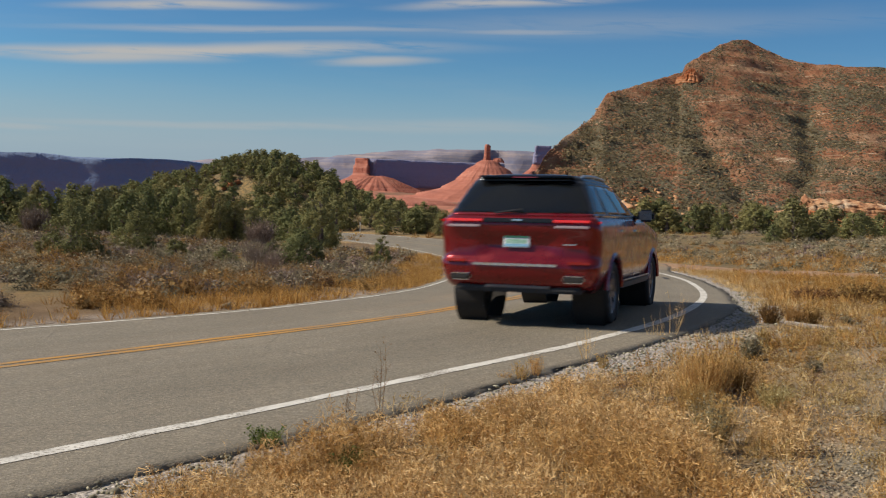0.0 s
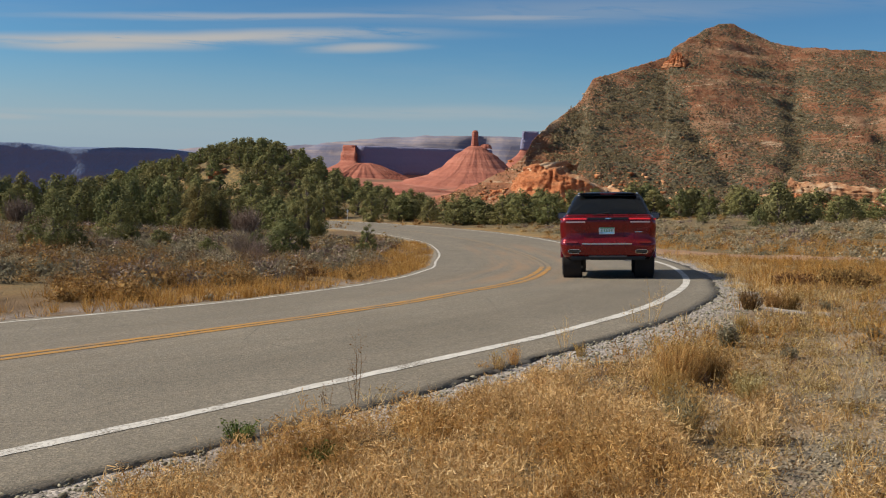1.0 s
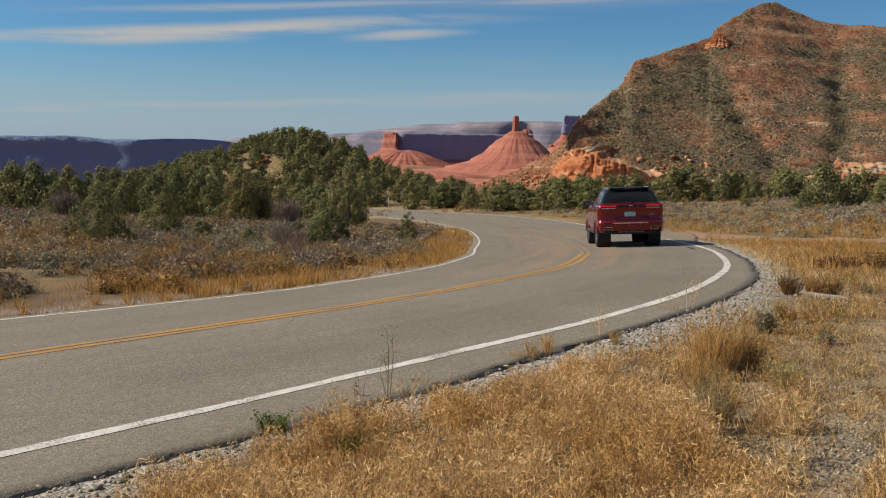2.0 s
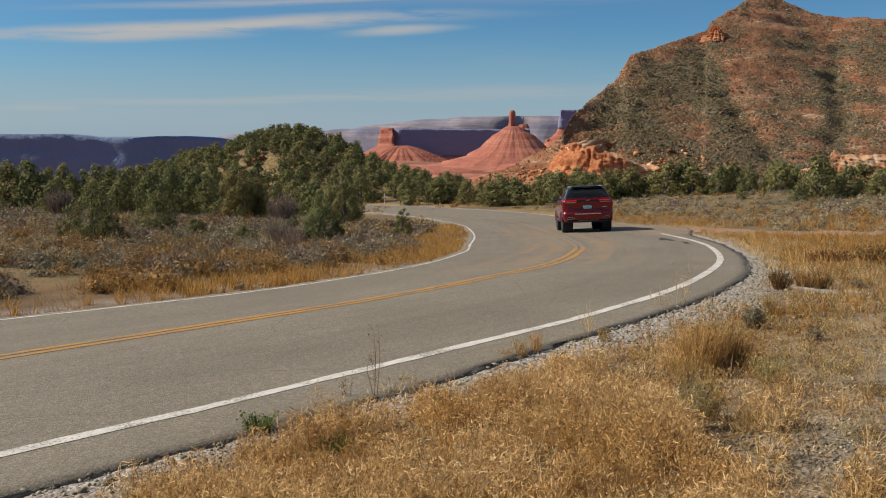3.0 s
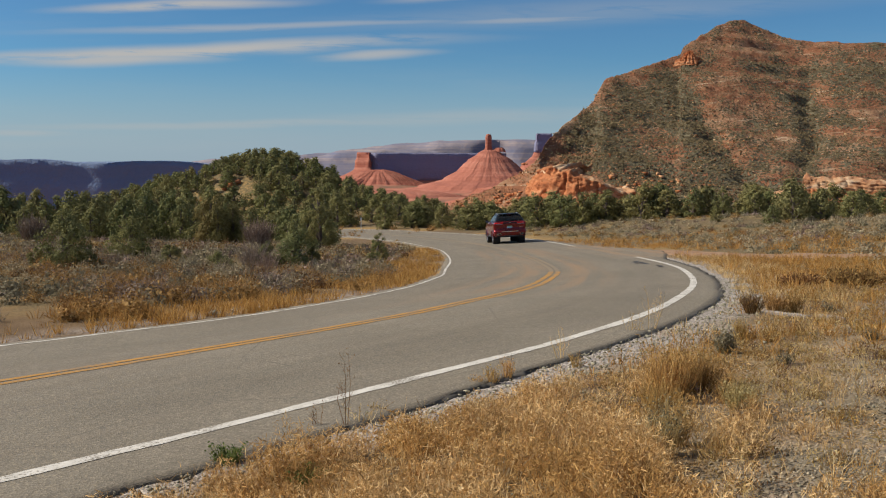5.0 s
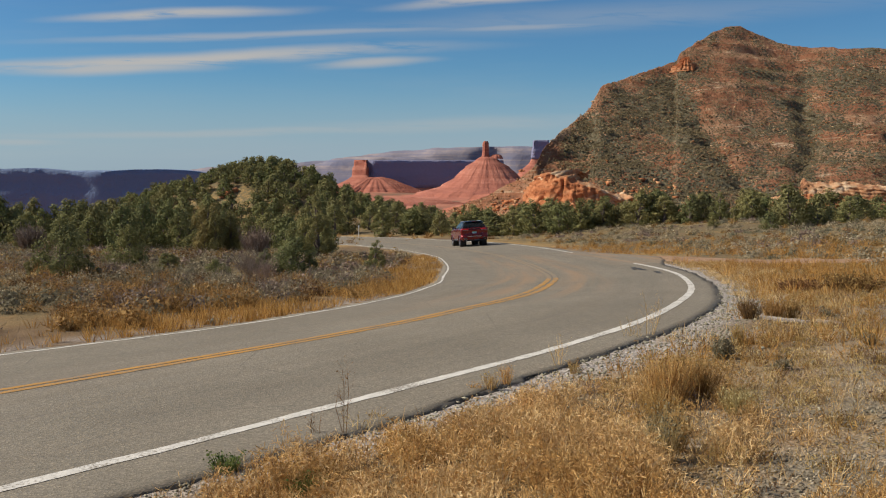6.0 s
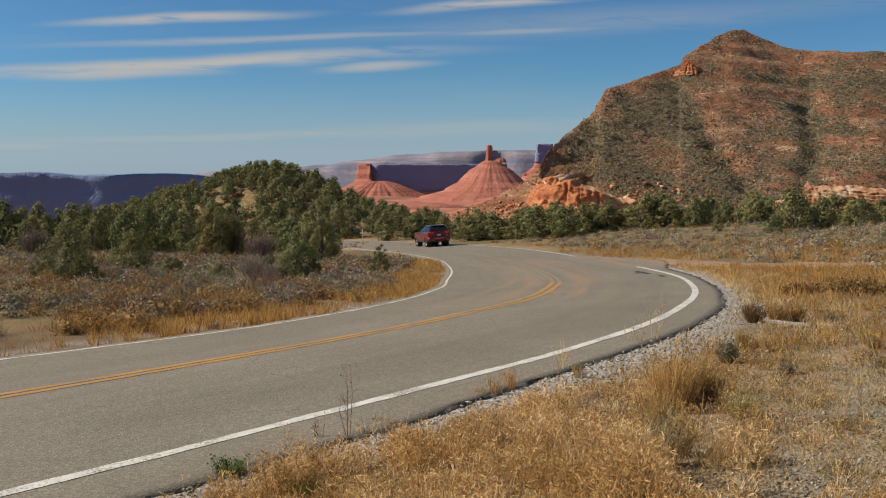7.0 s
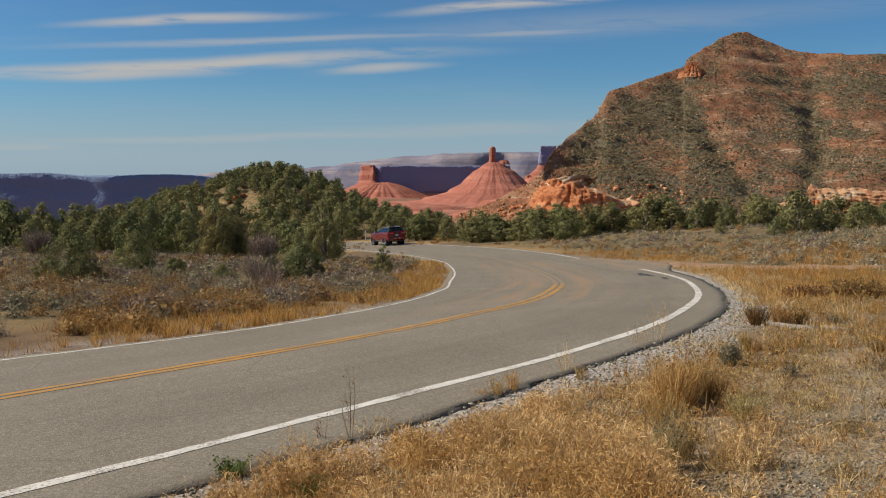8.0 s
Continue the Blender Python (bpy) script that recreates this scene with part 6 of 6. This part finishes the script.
def raised(z):
    """Heights of the body over the road, from the drawing's own."""
    return float(np.interp(z, [0.30, 0.40, 0.50, 0.655, 0.955, 1.14, 1.215, 1.31, 1.80], [0.41, 0.49, 0.575, 0.725, 1.00, 1.235, 1.295, 1.365, 1.815]))


def shell(levels, cols):
    """Closed outlines, one a level (half width, rear, front, rear corner, front corner, height), as a grid of points.
    cols: how far round each half outline a column stands, from the rear's middle (0) over the side to the front's middle (3)."""
    rows = []
    for w, rear, front, cr, cf, z in levels:
        z = raised(z)
        half = []
        for c in cols:
            if c < 1.0:
                x, y = (w - cr) * c, rear + 0.03 * (c * c) * (w / 0.95)
            elif c < 1.25:
                a = (c - 1.0) / 0.25 * math.pi / 2
                x, y = w - cr + cr * math.sin(a) , rear + 0.03 + cr * (1 - math.cos(a))
            elif c <= 2.0:
                k = (c - 1.25) / 0.75
                y = rear + 0.03 + cr + (front - cf - rear - 0.03 - cr) * k
                x = w - 0.02 * abs(2 * k - 1) ** 3 * (w / 0.95)
            elif c < 2.25:
                a = (c - 2.0) / 0.25 * math.pi / 2
                x, y = w - 0.02 * (w / 0.95) - cf + cf * math.cos(a), front - cf + cf * math.sin(a)
            else:
                x, y = (w - 0.02 * (w / 0.95) - cf) * (3.0 - c) / 0.75, front
            half.append((x, y, z))
        rows.append(half + [(-x, y, z) for x, y, z in half[-2:0:-1]])
    return np.array(rows)


def pick_faces(pts, wanted):
    """Two meshes' faces from a closed grid: those that are wanted, by middle point and column, and the rest."""
    n, k, _ = pts.shape
    f = grid_faces(n, k, True)
    mid = pts.reshape(-1, 3)[f].mean(1)
    sel = np.array([wanted(*m) for m in mid])
    return f[sel], f[~sel]


def compact(verts, faces):
    used, inv = np.unique(faces, return_inverse=True)
    return verts[used], inv.reshape(faces.shape)


def solid(name, verts, faces, mat, parent, label="", thick=0.0, lift=0.0, smooth=True):
    v, f = compact(verts.reshape(-1, 3), faces)
    ob = part(name, mesh_of(name, v, f, mat, smooth), mat, parent, label)
    if thick:
        m = ob.modifiers.new("thickness", "SOLIDIFY")
        m.thickness, m.offset = thick, -1.0
    return ob


def block(name, size, at, mat, parent, label="", bevel=0.01, turn=(0, 0, 0), seg=2):
    bm = bmesh.new()
    bmesh.ops.create_cube(bm, size=1, matrix=pose(at[0], at[1], raised(at[2]), *turn) @ Matrix.Diagonal((*size, 1)))
    if bevel:
        bmesh.ops.bevel(bm, geom=bm.edges[:], offset=bevel, segments=seg, affect="EDGES")
    return part(name, bm, mat, parent, label)


def lathe(profile, n=40):
    """A ring about the x axis from (x, radius) pairs."""
    a = np.linspace(0, 2 * math.pi, n, endpoint=False)
    rows = [np.stack([np.full(n, x), np.cos(a) * r, np.sin(a) * r], 1) for x, r in profile]
    return np.concatenate(rows), grid_faces(len(profile), n, True)


def wheel(parent, x, y, mats):
    rubber, alloy, dark, chrome = mats
    side = 1 if x > 0 else -1
    hub = new("wheel")
    hub.parent = parent
    hub.matrix_basis = pose(x, y, TYRE_R)
    w, r = 0.135, TYRE_R
    prof = [(-w * 0.80, 0.262), (-w, 0.30), (-w, 0.328), (-w * 0.95, 0.350), (-w * 0.84, r - 0.016), (-w * 0.66, r - 0.005), (-0.055, r), (-0.05, r - 0.01), (-0.042, r), (-0.004, r), (0, r - 0.01), (0.004, r), (0.042, r), (0.05, r - 0.01), (0.055, r), (w * 0.66, r - 0.005), (w * 0.84, r - 0.016), (w * 0.95, 0.350), (w, 0.328), (w, 0.30), (w * 0.80, 0.262)]
    v, f = lathe(prof, 56)
    part("tyre", mesh_of("tyre", v, f[:, ::-1], rubber, True), rubber, hub, "black rubber tyre")
    v, f = lathe([(-w * 0.8, 0.262), (-w * 0.8, 0.245), (side * 0.02, 0.235), (w * 0.8, 0.245), (w * 0.8, 0.262)], 48)
    rim = part("rim", mesh_of("rim", v, f[:, ::-1], alloy, True), alloy, hub, "dark grey alloy rim")
    bm = bmesh.new()
    for k in range(10):
        ang = k * 36 + (9 if k % 2 else -9)
        m = pose(side * w * 0.62, 0, 0, ang, 0, 0) @ pose(0, 0, 0.14) @ Matrix.Diagonal((0.035, 0.038, 0.22, 1))
        bmesh.ops.create_cube(bm, size=1, matrix=m)
    bmesh.ops.bevel(bm, geom=bm.edges[:], offset=0.006, segments=1, affect="EDGES")
    part("spokes", bm, alloy, rim)
    v, f = lathe([(side * 0.02, 0.001), (side * w * 0.72, 0.001), (side * w * 0.74, 0.05), (side * w * 0.6, 0.07), (side * 0.02, 0.075)], 24)
    part("hub_cap", mesh_of("hub_cap", v, f, dark, True), dark, rim)
    v, f = lathe([(-0.02, 0.03), (-0.02, 0.17), (0.01, 0.17), (0.01, 0.03)], 32)
    part("brake_disc", mesh_of("brake_disc", v, f[:, ::-1], chrome, True), chrome, hub)
    return hub


def car():
    red, glass = car_paint(), tinted_glass()
    black = plain("black_gloss_paint", (0.012, 0.012, 0.014), 0.24, 0, 0.5)
    trim = plain("black_plastic_trim", (0.022, 0.022, 0.023), 0.6)
    under = plain("dirty_underbody", (0.02, 0.018, 0.016), 0.9)
    rubber = plain("tyre_rubber", (0.022, 0.021, 0.020), 0.85)
    alloy = plain("dark_alloy", (0.16, 0.16, 0.17), 0.3, 0.9)
    chrome = plain("bright_chrome", (0.75, 0.75, 0.76), 0.12, 1.0)
    satin = plain("satin_silver", (0.42, 0.42, 0.43), 0.4, 0.8)
    dull = plain("dull_grey_plastic", (0.17, 0.15, 0.145), 0.6)
    lit = lamp_plastic("red_tail_lamp", (0.62, 0.012, 0.01), 0.30)
    dim = lamp_plastic("dark_red_lamp", (0.30, 0.008, 0.008), 0.03)
    clear = plain("clear_reverse_lamp", (0.42, 0.31, 0.31), 0.12)
    plate_white = plain("plate_white", (0.78, 0.80, 0.80), 0.35)
    plate_green = plain("plate_green", (0.12, 0.42, 0.22), 0.4)
    plate_blue = plain("plate_blue", (0.25, 0.50, 0.68), 0.4)

    root = new("suv_car")
    tagged(root, "dark red metallic sport utility car driving along the road", "car")
    cols = list(np.linspace(0, 1, 11)[:-1]) + list(np.linspace(1, 1.25, 7)[:-1]) + list(np.linspace(1.25, 2, 71)) + list(np.linspace(2, 2.25, 7)[1:-1]) + list(np.linspace(2.25, 3, 9))
    # lower body: half width, rear, front, corner radii, height
    low = [(0.86, -0.80, 3.60, 0.16, 0.40, 0.30), (0.90, -0.90, 3.70, 0.16, 0.42, 0.36), (0.93, -0.965, 3.78, 0.17, 0.44, 0.43), (0.955, -1.00, 3.83, 0.18, 0.45, 0.52), (0.97, -1.015, 3.85, 0.18, 0.45, 0.60), (0.975, -1.015, 3.85, 0.18, 0.45, 0.66),
           (0.972, -1.00, 3.85, 0.18, 0.45, 0.70), (0.970, -0.965, 3.84, 0.18, 0.45, 0.73), (0.970, -0.957, 3.84, 0.18, 0.45, 0.76), (0.972, -0.955, 3.84, 0.18, 0.45, 0.80), (0.978, -0.950, 3.84, 0.17, 0.45, 0.90), (0.982, -0.955, 3.83, 0.16, 0.44, 0.98), (0.980, -0.962, 3.83, 0.16, 0.44, 1.015), (0.978, -0.975, 3.82, 0.15, 0.44, 1.05),
           (0.968, -0.985, 3.80, 0.14, 0.42, 1.10), (0.945, -0.975, 3.76, 0.13, 0.40, 1.15), (0.915, -0.950, 3.70, 0.12, 0.38, 1.19), (0.890, -0.925, 3.6, 0.12, 0.36, 1.215)]
    pts = shell(low, cols)
    for row in pts:
        # the bonnet and the front end fall away ahead of the cabin
        f = np.clip((row[:, 1] - 2.2) / 1.6, 0, 1)
        row[:, 2] -= np.where(row[:, 2] > 0.7, (row[:, 2] - 0.7) * 0.34 * f, 0)
    # the tailgate is pressed in round the plate
    depth = 0.045 * np.clip((0.50 - np.abs(pts[..., 0])) / 0.14, 0, 1) * np.interp(pts[..., 2], [0.83, 0.86, 1.04, 1.08], [0, 1, 1, 0])
    pts[..., 1] += np.where(pts[..., 1] < -0.5, depth, 0)
    gone, kept = pick_faces(pts, lambda x, y, z: abs(x) > 0.6 and min(math.hypot(y, z - TYRE_R), math.hypot(y - WHEELBASE, z - TYRE_R)) < 0.455)
    solid("body", pts, kept, red, root, "dark red metallic body shell", 0.02)
    # closing deck under the cabin, with the bonnet
    deck = pts[-1]
    k = len(deck)
    part("bonnet", mesh_of("bonnet", np.concatenate([deck, deck * (0.86, 0.93, 1.0) + (0, 0.09, 0.015)]), grid_faces(2, k, True), red, True), red, root)
    block("cabin_floor", (1.6, 4.2, 0.05), (0, 1.35, 1.02), under, root, bevel=0)
    # underbody and what hangs below
    block("underbody", (1.35, 4.3, 0.30), (0, 1.40, 0.46), under, root, bevel=0.05)
    block("rear_axle", (1.3, 0.22, 0.16), (0, 0.05, 0.36), under, root, bevel=0.05)
    block("silencer", (0.85, 0.30, 0.16), (0, -0.62, 0.37), under, root, bevel=0.06)
    block("skid_plate", (0.80, 0.05, 0.032), (0, -0.925, 0.372), dull, root, "grey lower bumper skid plate", 0.015)
    block("lower_valance", (1.55, 0.12, 0.08), (0, -0.87, 0.335), trim, root, "black lower bumper trim", 0.03)
    # cabin
    top = [(0.890, -0.925, 2.55, 0.12, 0.5, 1.215), (0.872, -0.905, 2.40, 0.12, 0.5, 1.26), (0.850, -0.880, 2.25, 0.12, 0.48, 1.31), (0.815, -0.825, 2.02, 0.12, 0.45, 1.40), (0.775, -0.765, 1.80, 0.12, 0.43, 1.49), (0.735, -0.705, 1.58, 0.12, 0.40, 1.58),
           (0.708, -0.660, 1.42, 0.12, 0.38, 1.64), (0.680, -0.630, 1.28, 0.12, 0.36, 1.69), (0.640, -0.600, 1.14, 0.13, 0.34, 1.73), (0.560, -0.550, 0.98, 0.16, 0.32, 1.76), (0.40, -0.42, 0.8, 0.16, 0.3, 1.782), (0.10, -0.1, 0.5, 0.05, 0.1, 1.795), (0.01, 0.1, 0.3, 0.002, 0.004, 1.797)]
    cab = shell(top, cols)
    nlev, ncol, _ = cab.shape
    half = len(cols)
    faces = grid_faces(nlev, ncol, True)
    col_of = faces[:, 0] % ncol
    level_of = faces[:, 0] // ncol
    mirrored = np.where(col_of < half - 1, col_of, ncol - 1 - col_of)
    cval = np.array([cols[min(int(i), half - 1)] for i in mirrored])
    z_ok = (level_of >= 1) & (level_of < 6)
    groups = {"rear_window": (level_of >= 1) & (level_of < 7) & (cval < 1.12), "quarter_window": z_ok & (cval > 1.30) & (cval < 1.42), "rear_door_window": z_ok & (cval > 1.455) & (cval < 1.675), "front_door_window": z_ok & (cval > 1.70) & (cval < 1.955), "windscreen": z_ok & (cval > 2.08)}
    taken = np.zeros(len(faces), bool)
    for name, sel in groups.items():
        taken |= sel
        sides = (("", sel),) if name in ("rear_window", "windscreen") else (("", sel & (col_of < half - 1)), ("", sel & (col_of >= half - 1)))
        for _, s in sides:
            solid(name, cab, faces[s], glass, root, "dark tinted glass", 0.006)
    pill = ~taken & (level_of < 7)
    solid("tailgate_rim", cab, faces[pill & (cval < 1.3) & (level_of < 1)], red, root, "red tailgate rim under the glass", 0.02)
    solid("window_frame", cab, faces[pill & ~((cval < 1.3) & (level_of < 1))], black, root, "gloss black pillars round the glass", 0.005)
    solid("roof", cab, faces[~taken & (level_of >= 7)], black, root, "gloss black roof", 0.02)
    # seats behind the glass
    cloth = plain("dark_seat_cloth", (0.05, 0.045, 0.04), 0.9)
    for x, y in ((-0.42, 0.10), (0.42, 0.10), (0.0, 0.10), (-0.40, 1.15), (0.40, 1.15)):
        seat = block("seat_back", (0.44, 0.14, 0.50), (x, y, 1.20), cloth, root, "", 0.05, (-12, 0, 0))
        block("headrest", (0.26, 0.10, 0.17), (x, y - 0.06, 1.52), cloth, seat, "", 0.04)
    # roof furniture
    for s in (-1, 1):
        bm = bmesh.new()
        tube(bm, [(s * 0.60, -0.42, 1.740), (s * 0.605, -0.28, 1.778), (s * 0.61, 0.3, 1.795), (s * 0.60, 0.95, 1.778), (s * 0.59, 1.05, 1.735)], [0.018, 0.02, 0.02, 0.02, 0.016], 8)
        part("roof_rail", bm, satin, root, "bright roof rail")
    block("spoiler", (1.16, 0.14, 0.022), (0, -0.630, 1.735), black, root, "gloss black roof spoiler", 0.010, (-6, 0, 0))
    block("high_brake_lamp", (0.30, 0.02, 0.012), (0, -0.698, 1.729), dim, root, "", 0.004)
    block("aerial_fin", (0.05, 0.16, 0.06), (0, -0.30, 1.81), black, root, "black shark-fin aerial", 0.02)
    block("rear_wiper", (0.34, 0.02, 0.022), (-0.13, -0.93, 1.285), trim, root, "", 0.006, (0, -8, 0))
    # tail
    for s in (-1, 1):
        block("tail_lamp", (0.44, 0.05, 0.030), (s * 0.64, -0.985, 1.140), lit, root, "lit red tail lamp strip", 0.012, (0, 0, s * 2))
        block("tail_lamp", (0.03, 0.22, 0.034), (s * 0.938, -0.80, 1.135), lit, root, "lit red tail lamp strip", 0.012, (0, 0, s * 10))
        block("reverse_lamp", (0.40, 0.04, 0.032), (s * 0.65, -0.990, 1.088), clear, root, "clear reverse lamp strip", 0.008, (0, 0, s * 2))
        # No lamp here: the reflector takes a faint glow from its material.
        block("reflector", (0.26, 0.03, 0.035), (s * 0.74, -1.000, 0.690), dim, root, "", 0.008, (0, 0, s * 6))
        tip = block("exhaust_tip", (0.25, 0.09, 0.085), (s * 0.68, -0.985, 0.495), chrome, root, "chrome exhaust tip", 0.02)
        block("exhaust_bore", (0.226, 0.03, 0.064), (s * 0.68, -1.032, 0.495), under, tip, "", 0.012)
        mirror = block("door_mirror", (0.22, 0.12, 0.17), (s * 1.05, 1.72, 1.27), black, root, "gloss black door mirror", 0.04)
        block("mirror_glass", (0.17, 0.01, 0.12), (s * 1.05, 1.657, 1.27), alloy, mirror, "", 0.003)
        block("mirror_foot", (0.14, 0.06, 0.04), (s * 0.92, 1.75, 1.23), black, mirror, "", 0.012)
        for y in (0.36, 1.33):
            block("door_handle", (0.035, 0.20, 0.03), (s * 0.985, y, 1.06), chrome, root, "chrome door handle", 0.01)
        block("sill", (0.10, 2.0, 0.10), (s * 0.93, 1.48, 0.36), trim, root, "black sill trim", 0.025)
        block("sill_strip", (0.02, 1.9, 0.018), (s * 0.982, 1.48, 0.425), satin, root, "chrome strip along the sill", 0.006)
        block("belt_strip", (0.016, 2.5, 0.018), (s * 0.905, 0.75, 1.225), chrome, root, "", 0.005)
        for y in (0.0, WHEELBASE):
            bm = bmesh.new()
            tube(bm, [(s * 0.945, y + math.cos(a) * 0.455, TYRE_R + math.sin(a) * 0.455) for a in np.linspace(0.10, math.pi - 0.10, 19)], [0.042] * 19, 6)
            part("wheel_arch", bm, red, root)
            v, f = lathe([(s * 0.55, 0.50), (s * 0.93, 0.50)], 40)
            part("wheel_well", mesh_of("wheel_well", v + (0, y, TYRE_R + 0.02), f, under, True), under, root)
    block("centre_band", (0.84, 0.03, 0.050), (0, -0.990, 1.145), black, root, "gloss black band between the lamps", 0.012)
    block("badge", (0.12, 0.012, 0.026), (0, -1.008, 1.150), chrome, root, "plain chrome badge", 0.006)
    block("badge", (0.16, 0.012, 0.014), (0.62, -0.958, 0.92), chrome, root, "plain chrome badge", 0.004)
    block("bumper_strip", (1.02, 0.03, 0.030), (-0.02, -1.022, 0.655), chrome, root, "chrome strip across the bumper", 0.01)
    plate = block("number_plate", (0.315, 0.012, 0.158), (-0.02, -0.928, 0.955), plate_white, root, "white and green number plate", 0.005)
    block("plate_band", (0.29, 0.004, 0.045), (-0.02, -0.936, 1.000), plate_green, plate, "", 0.0)
    block("plate_band", (0.29, 0.004, 0.030), (-0.02, -0.936, 0.900), plate_blue, plate, "", 0.0)
    for k in range(5):
        block("plate_bar", (0.026, 0.004, 0.050), (-0.12 + k * 0.05, -0.9365, 0.950), plate_green, plate, "", 0.0)
    mats = (rubber, alloy, trim, satin)
    wheels = [wheel(root, x, y, mats) for y in (0.0, WHEELBASE) for x in (-0.825, 0.825)]
    return root, wheels


# Where the car's rear axle stands along the road: seconds, metres of road; and its offset from the centre.
RUN = [(-0.5, 106.3), (0.0, 110.75), (0.5, 114.45), (1.0, 119.5), (1.5, 124.5), (3.0, 138.0), (3.5, 142.9), (4.0, 148.3), (4.5, 153.3), (6.0, 171.2), (6.5, 178.0), (7.0, 184.9), (7.5, 191.5), (8.0, 198.2), (8.5, 204.9)]
LANE = [(0, 1.88), (0.5, 1.68), (1, 1.62), (1.5, 1.53), (3, 1.32), (3.5, 1.36), (4.5, 1.66), (6.5, 1.85), (8, 1.85)]


def car_place(s, t):
    off = np.interp(t, [p[0] for p in LANE], [p[1] for p in LANE])
    k = float(np.interp(s, ALONG, np.arange(len(ALONG))))
    i = min(int(k), len(LINE) - 2)
    f = k - i
    p, r, z = LINE[i] * (1 - f) + LINE[i + 1] * f, RIGHT[i] * (1 - f) + RIGHT[i + 1] * f, LINE_Z[i] * (1 - f) + LINE_Z[i + 1] * f
    return Vector((p[0] + r[0] * off, p[1] + r[1] * off, z + float(cross_fall(p[1], off)))), Vector((r[0], r[1], BANK))


def car_pose(t):
    s = float(smooth_run(t))
    here, right = car_place(s, t)
    front, _ = car_place(s + WHEELBASE * 0.985, t)
    ahead = (front - here).normalized()
    right = (right - ahead * right.dot(ahead)).normalized()
    up = right.cross(ahead)
    # the car drifts a little across its lane at first
    slip = Matrix.Rotation(radians(float(np.interp(t, [0, 0.25, 0.5, 0.75, 1.0, 2.5, 3.0, 3.5, 4.5, 5.5, 6.5], [4.5, 1.8, -1.6, -1.2, 0.0, -0.5, -2.0, -4.0, -4.0, -2.0, 0.0]))), 3, up)
    right, ahead = slip @ right, slip @ ahead
    m = Matrix((right, ahead, up)).transposed().to_4x4()
    m.translation = here
    return m, s


def smooth_run(t):
    ts, ss = [p[0] for p in RUN], [p[1] for p in RUN]
    u, w = np.linspace(-0.4, 0.4, 17), np.hanning(19)[1:-1]
    return float((np.interp(t + u, ts, ss) * w).sum() / w.sum())


def motions():
    drive, turns = [], []
    for k in range(241):
        t = k / 30.0
        m, s = car_pose(t)
        if k % 3 == 0:
            drive.append((t, m))
        turns.append((t, -math.degrees((s - 111.0) / TYRE_R)))
    walk(CAR, drive)
    for w in WHEELS:
        x, y, z = w.matrix_basis.translation
        walk(w, [(t, pose(x, y, z, a)) for t, a in turns])


# ---------------------------------------------------------------- build
ground()
road()
mountain()
outcrop([(30, 376), (32, 356), (37, 346), (47, 341), (60, 340), (75, 342), (92, 346)], [-13, -7.0, -6.0, -9.5, -14.0, -17.5, -21], [-27] * 7, 0.20, "orange and cream sandstone cliff at the mountain's foot", 81, 1.15, 0.40, 1.02, 17.0)
outcrop([(100, 324), (106, 313), (118, 309), (135, 305), (152, 301), (175, 297)], [-14, -9.0, -9.5, -11.5, -13.5, -15], [-19, -19.5, -20, -21, -22, -23], 1.1, "pale sandstone ledge with an orange base", 85, 1.1, 0.14, 0.66, 17.0)
outcrop([(113, 505), (117, 500), (122, 499), (127, 503)], [43, 46.0, 46.5, 43], [39.5, 40, 40, 40], 0.6, "small orange ledge high on the mountain", 87, 1.2, 0.1, 2.0)
outcrop([(214, 470), (228, 466), (244, 468)], [30, 32, 30], [27.5, 28, 28], 0.8, "thin orange ledge on the mountain's flank", 89, 1.0, 0.1, 2.0)
SLOPE = slope_height()
rubble(26, 88, 334, 386, SLOPE, 700, 91, "cream and orange rubble below the cliff", M_CREAM)
rubble(92, 185, 298, 340, SLOPE, 600, 92, "cream and orange rubble round the ledge", M_CREAM)
rubble(-2, 34, 368, 402, SLOPE, 450, 93, "tan rubble on the mountain's lower toe", M_CLIFF)
distance_land()
trees()
vegetation()
gravel()
dirt_track()
delineator()
CAR, WHEELS = car()
motions()
